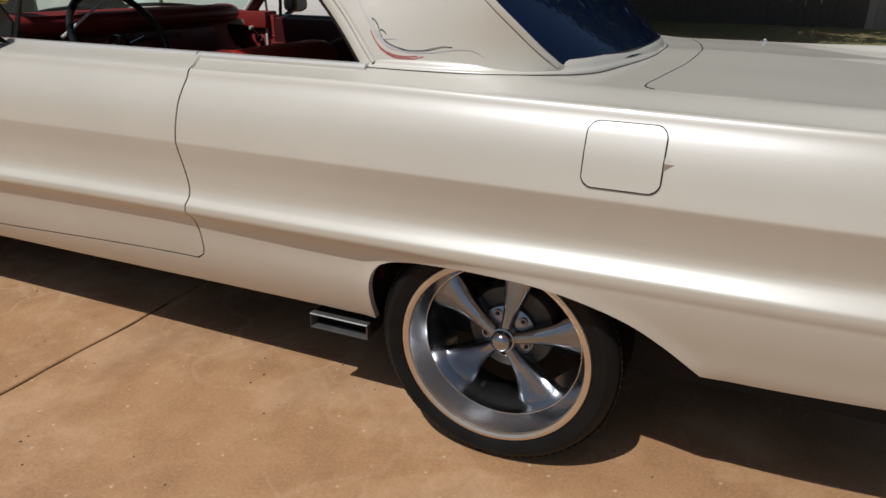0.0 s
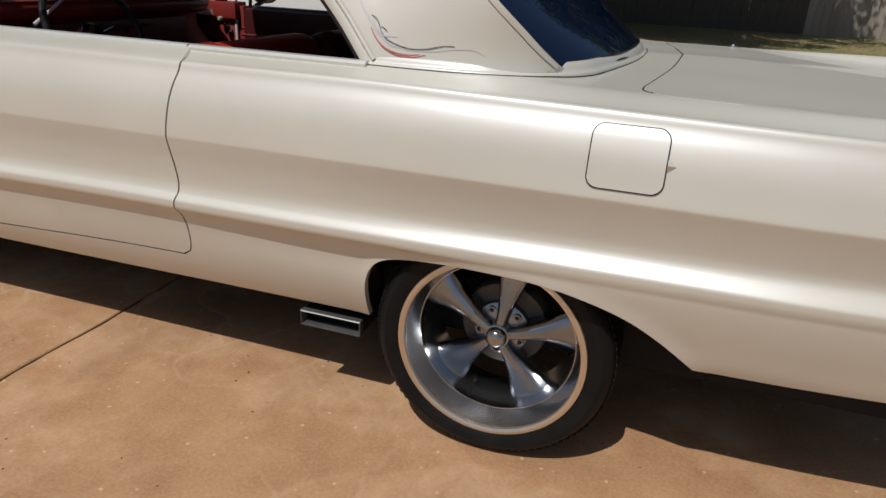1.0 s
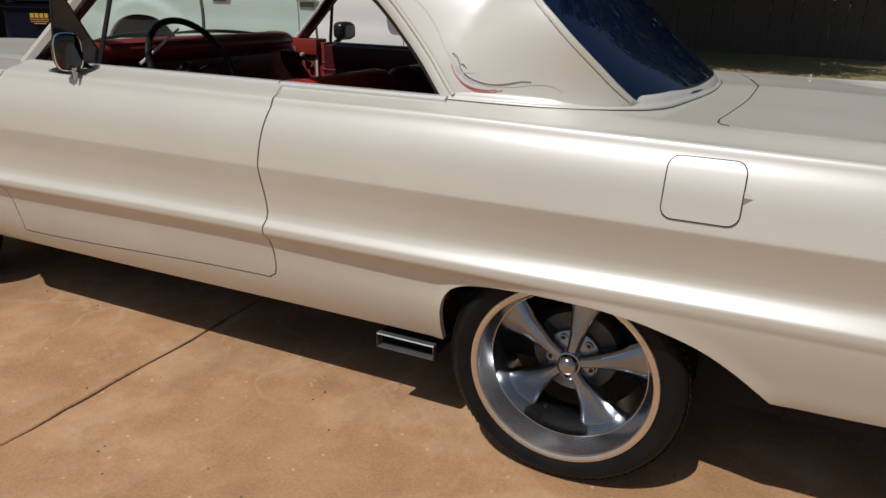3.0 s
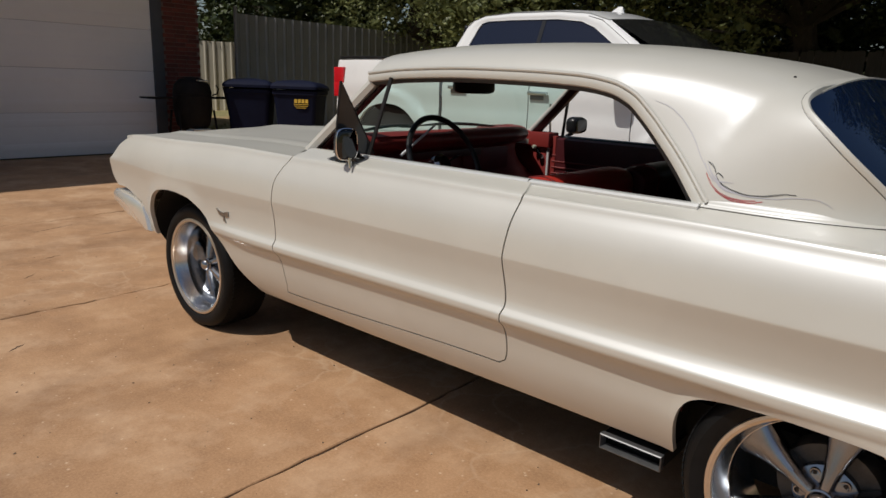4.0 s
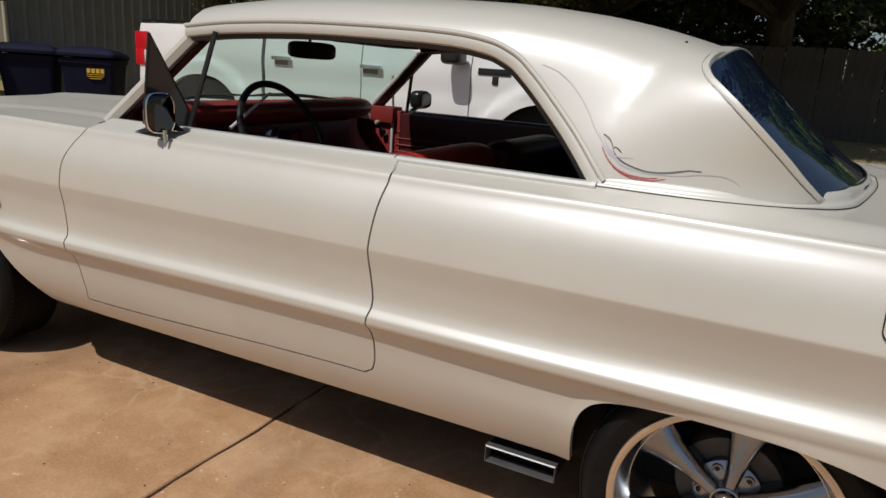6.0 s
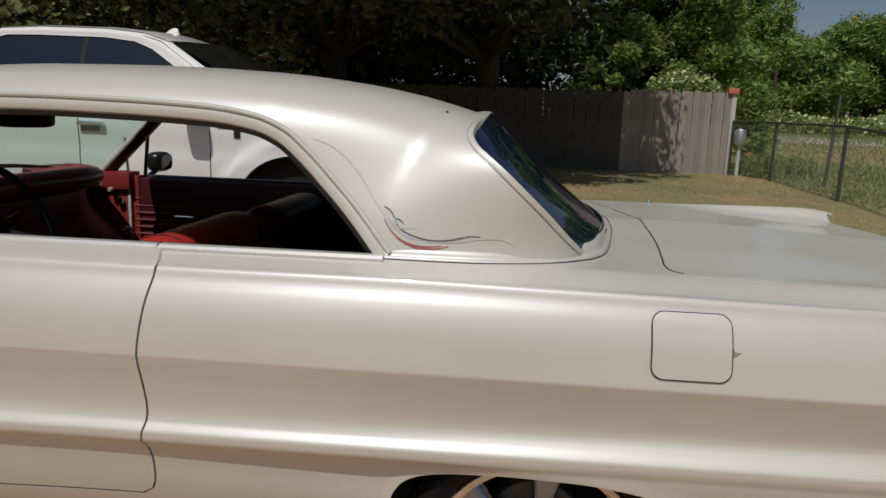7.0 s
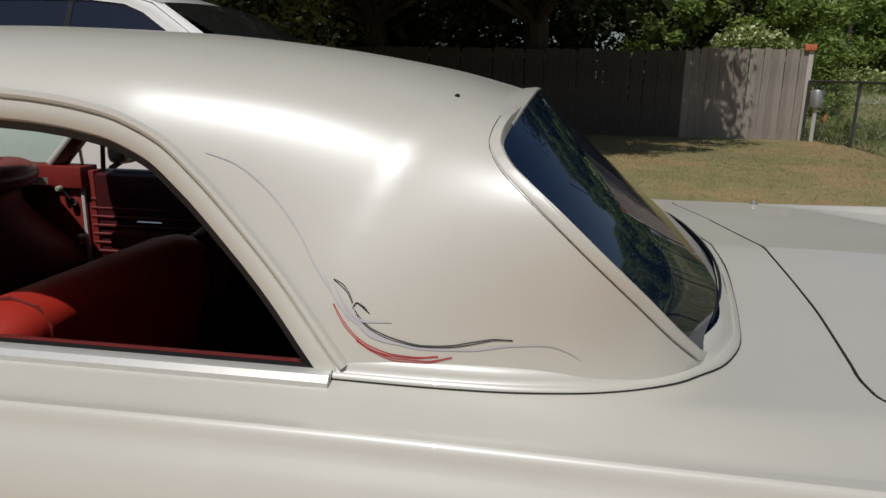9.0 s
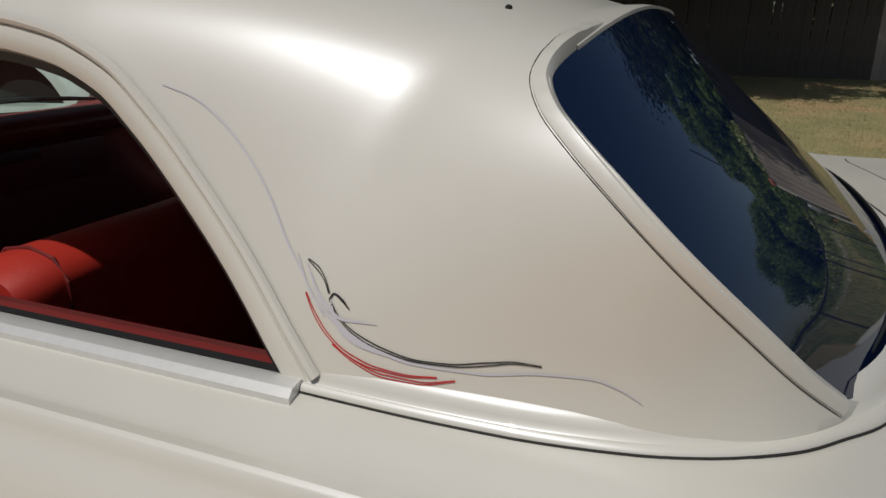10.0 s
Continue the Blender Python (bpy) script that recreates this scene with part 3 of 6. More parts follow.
for side in (0, 1):
    f = flip if side else (lambda r: r)
    rows = []
    for x in list(np.linspace(-0.93, -0.44, 10)) + list(np.linspace(-0.42, 0.54, 60)) + list(np.linspace(0.57, REAR_X, 24)):
        y1 = 0.138
        if x > -0.42:
            y1 = float(pchip([p[0] for p in foot], [p[1] for p in foot], min(x, 0.222))) + 0.006
        y1 = min(y1, LID_Y + 0.0092)
        if x > 0.355:
            y1 = max([LID_Y - 0.002] + [y for y in np.linspace(LID_Y - 0.002, LID_Y + 0.0092, 40) if lid_front(max(y, LID_Y)) - GD > x])
        y0 = side_y(x, belt(x) + 0.002)
        row = []
        for u in np.linspace(0, 1, 19):
            y = y0 + (y1 - y0) * u
            row.append(Vector((x, y, belt(x) + 0.002 + (deck_z(x, y) - belt(x) - 0.002) * min(1.0, u * 4))))
        rows.append(row)
    part("quarter_top", sheet(f(rows)), PEARL, coupe)
    part("deck_gap", boxed(0.25, REAR_X - 0.04, *((0.15, 0.3) if not side else (1.7, 1.85)), 0.945, 0.965), GAP, coupe)
part("rear_panel", sheet([[Vector((REAR_X - 0.02 + 0.0 * z, y, z)) for z in (0.42, 0.6, 0.8, 0.97)] for y in np.linspace(0.12, 1.88, 12)]), PEARL, coupe)
part("underbody", boxed(-3.35, 1.3, 0.30, 1.70, 0.24, 0.42), BLACK, coupe)


# hood
def hood_z(x, y):
    e = min(y, 2 * MID - y)
    return belt(x) + 0.006 + 0.022 * float(step(0.10, 0.9, e)) + 0.012 * math.exp(-(((e - 1.0) / 0.10) ** 2)) + 0.010 * math.exp(-(((e - 0.33) / 0.05) ** 2)) - 0.05 * float(step(-3.55, -3.85, x))


def hood_nose(y):
    return -3.74 - 0.14 * (1 - ((y - MID) / 0.9) ** 2)


rows = [[Vector((x, y, hood_z(x, y))) for x in (hood_nose(y) + (-1.99 - 0.33 * (1 - ((y - MID) / 0.82) ** 2) - hood_nose(y)) * u for u in np.linspace(0, 1, 30))] for y in np.linspace(0.27, 1.73, 49)]
part("hood", sheet(rows, Vector((0, 0, -0.03))), PEARL, coupe)
for side in (0, 1):
    f = flip if side else (lambda r: r)
    rows = []
    for x in np.linspace(-3.80, -1.93, 40):
        y0, z0 = side_y(x, belt(x) + 0.003), belt(x) + 0.003
        y1 = 0.264 - 0.130 * float(step(-2.20, -2.10, x))
        rows.append([Vector((x, y0 + (y1 - y0) * u, z0 + (hood_z(x, y1) - z0) * float(step(0, 1, u)))) for u in np.linspace(0, 1, 8)])
    part("fender_top", sheet(f(rows), Vector((0, 0, -0.03))), PEARL, coupe)
# grille, headlights, bumper
part("grille", boxed(-3.82, -3.78, 0.25, 1.75, 0.62, 0.92), BLACK, coupe)
for y in (0.17, 0.36, 1.64, 1.83):
    part("headlight", lathe([(0.0, -0.02), (0.05, -0.016), (0.078, 0), (0.084, 0.006), (0.084, 0.05)], (0, 0, 0), "y", 24), CHROME, coupe).matrix_basis = pose(-3.84, y, 0.78, 0, 0, -90)
BUMPER = grained("bright_bumper_chrome", (0.78, 0.75, 0.68), (0.86, 0.83, 0.76), 20, 0.22, metal=0.7)
fb = thing("front_bumper", "", "")
fb.parent = coupe
end = [(-3.90, 0.585), (-3.905, 0.625), (-3.875, 0.648), (-3.70, 0.640), (-3.56, 0.615), (-3.51, 0.590), (-3.475, 0.52), (-3.455, 0.455), (-3.475, 0.448), (-3.56, 0.475), (-3.72, 0.515)]
cen = (-3.66, 0.56)
for side in (0, 1):
    f = flip if side else (lambda r: r)
    rows = [[Vector((cen[0] + (x - cen[0]) * k, y, cen[1] + (z - cen[1]) * k)) for x, z in end] for k, y in ((0.0, 0.042), (0.80, 0.044), (0.93, 0.050), (1.0, 0.066), (1.0, 0.13), (0.96, 0.15))]
    part("bumper_end", sheet(f(rows), closed=True), BUMPER, fb, "bright metal bumper end")
rows = []
for k in range(25):
    a = (k / 24 - 0.5) * 2
    x = -3.94 + 0.05 * a * a
    rows.append([Vector((x + dx, MID + a * 0.86, z)) for dx, z in ((0.10, 0.65), (0.02, 0.652), (-0.01, 0.62), (0.0, 0.585), (0.06, 0.56), (0.04, 0.54), (0.09, 0.49), (0.16, 0.455), (0.22, 0.45))])
part("bumper_bar", sheet(rows), BUMPER, fb)


# windshield, wipers, pillars
def ws(u, v):
    """Windshield: u across from the near to the far side, v up."""
    a = 2 * u - 1
    yb, yt = 0.16, 0.235
    y = MID + a * ((MID - yb) + (yb - yt) * v)
    xb, xt = -2.13 - 0.30 * (1 - abs(a) ** 2.2), -1.775 - 0.165 * (1 - abs(a) ** 2.2)
    zt = 1.372 + 0.068 * (1 - a * a)
    return Vector((xb + (xt - xb) * v, y, 1.035 + 0.015 * (1 - a * a) + (zt - 1.05) * v))


part("windshield", sheet([[ws(u, v) for v in np.linspace(0, 1, 9)] for u in np.linspace(0.02, 0.98, 25)]), GLASS, coupe, "clear green-tinted windshield").visible_shadow = False
part("cowl", sheet([[ws(u, 0.0) + Vector((dx, 0, dz)) for dx, dz in ((-0.11, -0.012), (-0.05, -0.012), (0.0, 0.002), (0.012, 0.0))] for u in np.linspace(0, 1, 25)]), PEARL, coupe)
part("windshield_seal", tube([ws(u, 0.0) + Vector((-0.006, 0, 0.006)) for u in np.linspace(0, 1, 25)], 0.008), SEAL, coupe)
GARNISH = grained("grey_garnish_paint", (0.16, 0.15, 0.15), (0.26, 0.25, 0.25), 8, 0.35)
for side in (0, 1):
    f = flip if side else (lambda r: r)
    u = 0.0
    bm = sheet(f([[ws(u, v) + Vector(o) for o in ((-0.018, 0.02, 0.01), (-0.012, -0.008, 0.006), (0.012, -0.016, 0.0), (0.035, -0.004, -0.006), (0.03, 0.03, 0.0), (-0.018, 0.02, 0.01))] for v in np.linspace(0, 1.0, 10)]))
    part("windshield_pillar", bm, PEARL, coupe)
    bm = sheet(f([[ws(u, v) + Vector(o) for o in ((0.03, 0.028, 0.0), (0.06, 0.012, -0.004), (0.062, 0.04, 0), (0.02, 0.06, 0))] for v in np.linspace(0, 1.0, 10)]))
    part("pillar_trim", bm, PILLAR_RED, coupe)
    bm = sheet(f([[ws(u, v) + Vector(o) for o in ((0.012, 0.036, 0.004), (0.016, 0.062, 0.004), (0.024, 0.062, 0.0))] for v in np.linspace(0, 1.0, 10)]))
    part("pillar_garnish", bm, GARNISH, coupe, "grey metal garnish strip inside the windshield")
for u0, v0, u1, v1 in ((0.28, 0.03, 0.56, 0.10), (0.58, 0.09, 0.90, 0.10)):
    blade = [ws(u0 + (u1 - u0) * k / 8, v0 + (v1 - v0) * k / 8 + 0.03 * math.sin(math.pi * k / 8)) + Vector((-0.014, 0, 0.012)) for k in range(9)]
    part("wiper", tube(blade, [0.004, 0.006, 0.008, 0.009, 0.009, 0.009, 0.008, 0.006, 0.004]), SEAL, coupe)

# belt line trim along the windows
for side in (0, 1):
    f = flip if side else (lambda r: r)
    for x0, x1, name in ((-1.90, -0.948, "door_sill_trim"), (-0.942, -0.400, "quarter_sill_trim")):
        rows = [[Vector((x, y, z)) for y, z in ((0.118, 1.030), (0.117, 1.046), (0.124, 1.053), (0.138, 1.055), (0.150, 1.050), (0.152, 1.03))] for x in np.linspace(x0, x1, 24)]
        rows.append([Vector((x1, 0.140, 1.034))] * 6)
        part(name, sheet(f(rows)), SILL_TRIM, coupe, "bright metal trim along the window sill")
        rows = [[Vector((x, y, z)) for y, z in ((0.150, 1.04), (0.152, 1.050), (0.160, 1.052), (0.166, 1.03))] for x in np.linspace(x0, x1, 12)]
        part("window_felt", sheet(f(rows)), SEAL, coupe)
        rows = [[Vector((x, y, z)) for y, z in ((0.166, 1.02), (0.168, 1.040), (0.185, 1.044), (0.21, 1.035), (0.215, 0.95), (0.20, 0.80), (0.215, 0.6), (0.20, 0.42))] for x in np.linspace(x0 if side == 0 else x0, x1, 12)]
        # the far panel's shade is in its deeper red
        part("inner_panel", sheet(f(rows)), DEEP_SHADED_RED if side else SHADED_RED, coupe, "red vinyl inner side panel")


# wheels
def wheel(x, ylip, r_rim, face, side, spin, depth=0.19):
    """A five-spoke wheel. ylip: where the lip stands, face: depth of the spokes' hub behind it."""
    w = thing("wheel", "", "")
    w.parent = coupe
    c = (x, ylip, 0.335)
    R, s = 0.335, 1.0
    prof = [(r_rim - 0.004, 0.012), (r_rim + 0.006, 0.004), (r_rim + 0.02, -0.006), (r_rim + 0.045, -0.010), (R - 0.022, -0.004), (R - 0.010, 0.010), (R - 0.002, 0.028), (R, 0.05), (R, 0.20), (R - 0.006, 0.225), (R - 0.03, 0.245), (r_rim + 0.01, 0.24)]
    parts = []
    parts.append(("tyre", lathe(prof, (0, 0, 0), "y", 96), RUBBER, "low-profile black tyre"))
    tread = bmesh.new()
    for k in range(90):
        a = 2 * math.pi * k / 90
        for y0, y1, tw in ((0.022, 0.07, 0.12), (0.09, 0.15, -0.05), (0.17, 0.225, -0.12)):
            m = Matrix.Rotation(-a, 4, "Y") @ Matrix.Translation((R + 0.001, (y0 + y1) / 2, 0)) @ Matrix.Rotation(tw * 3, 4, "X")
            box(tread, -0.003, 0.0005, -(y1 - y0) / 2, (y1 - y0) / 2, -0.0085, 0.0085, m=m)
    parts.append(("tread", tread, RUBBER, ""))
    parts.append(("rim_lip", lathe([(r_rim - 0.012, 0.006), (r_rim - 0.010, -0.001), (r_rim - 0.002, -0.005), (r_rim + 0.006, -0.003), (r_rim + 0.009, 0.006)], (0, 0, 0), "y", 96), LIP, "machined rim lip"))
    parts.append(("barrel", lathe([(r_rim - 0.010, 0.003), (r_rim - 0.013, 0.010), (r_rim - 0.018, 0.024), (r_rim - 0.026, 0.048), (r_rim - 0.032, 0.066), (r_rim - 0.0335, 0.070), (r_rim - 0.032, 0.074), (r_rim - 0.036, 0.10), (r_rim - 0.041, face + 0.01), (r_rim - 0.046, face + 0.035), (r_rim - 0.05, 0.21)], (0, 0, 0), "y", 96), BRUSHED, "brushed deep-dish barrel"))
    parts.append(("barrel_ring", tube([((r_rim - 0.0325) * math.cos(a), 0.069, (r_rim - 0.0325) * math.sin(a)) for a in (2 * math.pi * k / 72 for k in range(73))], 0.0016, 6, ends=False), CHROME, ""))
    for k in range(5):
        a = spin + 2 * math.pi * k / 5
        rr0, rr1 = 0.03, r_rim - 0.038
        rows = []
        for i in range(15):
            t = i / 14
            r = rr0 + (rr1 - rr0) * t
            wd = 0.0175 + 0.014 * t + 0.036 * t ** 2.2
            fy = face - 0.030 + 0.052 * t ** 1.3 - 0.020 * t ** 4        # bows out towards the hub
            th = 0.022 - 0.006 * t
            row = []
            for b, h in ((-1.0, th + 0.03), (-1.0, th), (-0.82, 0.006), (-0.5, -0.002), (-0.16, -0.004), (0.0, -0.0045), (0.16, -0.004), (0.5, -0.002), (0.82, 0.006), (1.0, th), (1.0, th + 0.03)):
                row.append(Vector((r, fy + h, b * wd)))
            rows.append(row)
        bm = sheet(rows)
        bmesh.ops.transform(bm, matrix=Matrix.Rotation(-a, 4, "Y"), verts=bm.verts)
        parts.append(("spoke", bm, POLISHED, ""))
        am = a + math.pi / 5
        nut = (0.061 * math.cos(am), face + 0.008, 0.061 * math.sin(am))
        parts.append(("lug_boss", lathe([(0.008, 0.0), (0.010, -0.003), (0.0135, -0.003), (0.0145, 0.0), (0.0145, 0.03)], nut, "y", 20), POLISHED, ""))
        parts.append(("lug_nut", lathe([(0.0, -0.004), (0.006, -0.003), (0.0085, 0.002), (0.0085, 0.01)], nut, "y", 6), BLACK_PLASTIC, ""))
    parts.append(("hub", lathe([(0.0, -0.002), (0.058, 0.0), (0.080, 0.012), (0.082, 0.05)], (0, face + 0.004, 0), "y", 40), POLISHED, ""))
    parts.append(("centre_cap", lathe([(0.0, -0.056), (0.012, -0.0552), (0.022, -0.050), (0.029, -0.041), (0.031, -0.030), (0.031, -0.027), (0.035, -0.025), (0.036, 0.01)], (0, face - 0.012, 0), "y", 32), DARK_CHROME, "domed chrome centre cap"))
    parts.append(("brake_drum", lathe([(0.0, 0.03), (0.05, 0.03), (0.085, 0.04), (0.125, 0.045), (0.13, 0.06), (0.13, 0.12)], (0, face, 0), "y", 40), grainy_iron, ""))
    parts.append(("valve_stem", tube([(0.62 * r_rim * math.cos(-1.9) * 1.2, face + 0.012, 0.62 * r_rim * math.sin(-1.9) * 1.2), (0.6 * r_rim * math.cos(-1.9) * 1.2, face - 0.012, 0.6 * r_rim * math.sin(-1.9) * 1.2)], 0.005), BLACK_PLASTIC, ""))
    flipm = Matrix.Diagonal((1, -1, 1, 1)) if side else Matrix.Identity(4)
    at = (x, 2 * MID - ylip, 0.335) if side else c
    for name, bm, mat, lab in parts:
        bmesh.ops.transform(bm, matrix=Matrix.Translation(at) @ flipm, verts=bm.verts)
        part(name, bm, mat, w, lab)
    return w


grainy_iron = grained("brake_iron", (0.05, 0.048, 0.045), (0.12, 0.115, 0.11), 20, 0.5, 0.2, metal=0.6)
for x, yl, rr, face, spin in ((0.0, 0.055, 0.257, 0.120, radians(82)), (-3.02, 0.085, 0.252, 0.105, radians(100))):
    for side in (0, 1):
        wheel(x, yl, rr, face, side, spin)
# dark wheel houses
for x0, x1, zt in ((-3.42, -2.36, 0.80), (-0.42, 0.56, 0.72)):
    for side in (0, 1):
        f = flip if side else (lambda r: r)
        rows = [[Vector((x0 + (x1 - x0) * (0.5 - 0.5 * math.cos(math.pi * k / 20)), y, 0.30 + (zt - 0.30) * math.sin(math.pi * k / 20) ** 0.6)) for k in range(21)] for y in (0.06, 0.30, 0.55)]
        for p in rows[0]:
            p.y = max(p.y, side_y(p.x, max(p.z, 0.31)) + 0.022)
        rows2 = rows + [[Vector(((x0 + x1) / 2, 0.56, 0.30))] * 21]
        part("wheel_house", sheet(f(rows2)), BLACK, coupe)
# exhaust tip
tip = thing("exhaust_tip", "", "")
tip.parent = coupe
bm = bmesh.new()
rows = [[Vector((x, y, z)) for x, z in ((-0.603, 0.258), (-0.603, 0.302), (-0.409, 0.302), (-0.409, 0.258))] for y in (0.30, 0.118, 0.112)]
part("outlet_case", sheet(rows, closed=True), BLACK, tip)
rows = [[Vector((x, y, z)) for x, z in ((-0.606 + a, 0.255 + a), (-0.606 + a, 0.305 - a), (-0.406 - a, 0.305 - a), (-0.406 - a, 0.255 + a))] for a, y in ((0, 0.125), (0, 0.105), (0.003, 0.102), (0.0045, 0.108), (0.0045, 0.14))]
part("outlet_frame", sheet(rows, closed=True), grained("dull_steel", (0.16, 0.16, 0.165), (0.24, 0.24, 0.245), 20, 0.5, metal=0.8), tip, "dull steel frame of the flat exhaust outlet")
part("outlet_hollow", boxed(-0.60, -0.41, 0.16, 0.17, 0.258, 0.302), BLACK, tip)


# ---- the coupe's inside and small fittings ----
def loft_y(profile, y0, y1, n=14, ends=True):
    """A shape with one x-z outline, drawn across the car."""
    bm = sheet([[Vector((x, y, z)) for x, z in profile] for y in np.linspace(y0, y1, n)], closed=True)
    if ends:
        for y in (y0, y1):
            vs = [v for v in bm.verts if abs(v.co.y - y) < 1e-6]
            try:
                bm.faces.new(sorted(vs, key=lambda v: math.atan2(v.co.z - sum(q[1] for q in profile) / len(profile), v.co.x - sum(q[0] for q in profile) / len(profile))))
            except ValueError:
                pass
    return bm


part("floor_carpet", boxed(-2.35, -0.62, 0.2, 1.8, 0.42, 0.45), SHADED_RED, coupe)
HEADLINER = grained("dark_headliner", (0.02, 0.018, 0.017), (0.035, 0.03, 0.028), 30, 0.9)
for side in (0, 1):
    f = flip if side else (lambda r: r)
    rows = [[p + Vector((0, 0.016, -0.028 * min(1.0, k / 3))) for k, p in enumerate(roof_row(x)[::3])] for x in np.linspace(-1.78, -0.24, 30)]
    part("headliner", sheet(f(rows)), HEADLINER, coupe)
    rows = [[roof_pt(x, z=z) + Vector((0, 0.03, 0)) for z in np.linspace(1.05, max(1.055, (rail(x) if x < -0.39 else glass_edge(max(x, -0.2145))) - 0.004), 8)] for x in np.linspace(-0.40, 0.08, 20)]
    part("pillar_lining", sheet(f(rows)), HEADLINER, coupe)
part("parcel_shelf", boxed(-0.30, 0.22, 0.24, 1.76, 0.98, 1.0), HEADLINER, coupe)
part("firewall", boxed(-2.46, -2.42, 0.2, 1.8, 0.42, 1.0), BLACK, coupe)
dash = [(-2.34, 1.052), (-2.15, 1.088), (-1.98, 1.110), (-1.90, 1.112), (-1.865, 1.102), (-1.855, 1.074), (-1.875, 1.045), (-1.91, 1.035), (-1.93, 0.99), (-1.92, 0.90), (-1.915, 0.80), (-1.91, 0.68), (-2.00, 0.64), (-2.34, 0.64)]


def eased(loop, times=2):
    """A closed outline with its corners rounded off."""
    for _ in range(times):
        loop = [q for a, b in zip(loop, loop[1:] + loop[:1]) for q in ((a[0] * 0.75 + b[0] * 0.25, a[1] * 0.75 + b[1] * 0.25), (a[0] * 0.25 + b[0] * 0.75, a[1] * 0.25 + b[1] * 0.75))]
    return loop


bm = loft_y(eased(dash), 0.235, 1.765, 40)
for v in bm.verts:
    v.co.x = max(v.co.x, -2.13 - 0.30 * (1 - abs((v.co.y - MID) / 0.84) ** 2.2) + 0.05)
def wrap_end(bm):
    """The dashboard's end swings forward at the far door."""
    for v in bm.verts:
        k = max(0.0, v.co.y - 1.28) / 0.42
        low = 0.1 + 0.9 * float(step(0.70, 1.05, v.co.z))
        v.co.x -= 0.26 * k * k * low * (1 if v.co.x > -2.2 else 0.3)
        v.co.z -= 0.012 * k * k
    return bm


wrap_end(bm)
part("dashboard", bm, DASH_RED, coupe, "dark red padded dashboard")
pad = [(-1.99, 1.113), (-1.92, 1.120), (-1.865, 1.116), (-1.838, 1.098), (-1.832, 1.075), (-1.848, 1.050), (-1.88, 1.036), (-1.92, 1.04)]
part("dash_pad", wrap_end(loft_y(eased(pad), 0.24, 1.70, 40)), DASH_RED, coupe, "red padded dashboard edge")
part("glovebox", boxed(-1.93, -1.905, 0.95, 1.32, 0.90, 1.02, bevel=0.008), SHADED_RED, coupe)
part("dash_trim", boxed(-1.915, -1.90, 0.28, 1.08, 0.985, 1.02, bevel=0.004), DEEP_SHADED_RED, coupe)
part("instrument_hood", loft_y([(-2.0, 1.085), (-1.88, 1.118), (-1.84, 1.108), (-1.85, 1.09), (-1.98, 1.06)], 0.30, 0.78), DASH_RED, coupe)

# steering wheel
sw = thing("steering_wheel", "", "")
sw.parent = coupe
C = Vector((-1.632, 0.50, 1.008))
N, U = Vector((0.9, 0, 0.436)), Vector((-0.436, 0, 0.9))
ring = [C + U * 0.205 * math.cos(a) + Vector((0, 1, 0)) * 0.205 * math.sin(a) for a in (2 * math.pi * k / 48 for k in range(49))]
part("wheel_rim", tube(ring, 0.0125, 10, ends=False), BLACK_PLASTIC, sw, "thin black steering wheel rim")
for a0 in (-2.0, 2.0):
    e = C + U * 0.2 * math.cos(a0) + Vector((0, 1, 0)) * 0.2 * math.sin(a0)
    bm = bmesh.new()
    tube([C - N * 0.03, C - N * 0.02 + (e - C) * 0.5, e], [0.014, 0.010, 0.008], 8, bm)
    part("spoke", bm, SATIN, sw, "bright metal spoke")
hubm = lathe([(0.0, 0.03), (0.035, 0.027), (0.05, 0.012), (0.052, -0.02), (0.0, -0.025)], (0, 0, 0), "z", 28)
bmesh.ops.transform(hubm, matrix=Matrix.Translation(C - N * 0.03) @ N.to_track_quat("Z", "Y").to_matrix().to_4x4(), verts=hubm.verts)
part("hub", hubm, DARK_CHROME, sw)
part("column", tube([C - N * 0.04, C - N * 0.34], [0.03, 0.035], 14), SHADED_RED, sw)
part("shift_lever", tube([(-1.70, 0.30, 1.045), (-1.70, 0.50, 1.162)], [0.0065, 0.0045], 8), SATIN, sw)
part("turn_lever", tube([C - N * 0.08, C - N * 0.08 + Vector((0, 0.17, 0.05))], 0.005, 6), CHROME, sw)

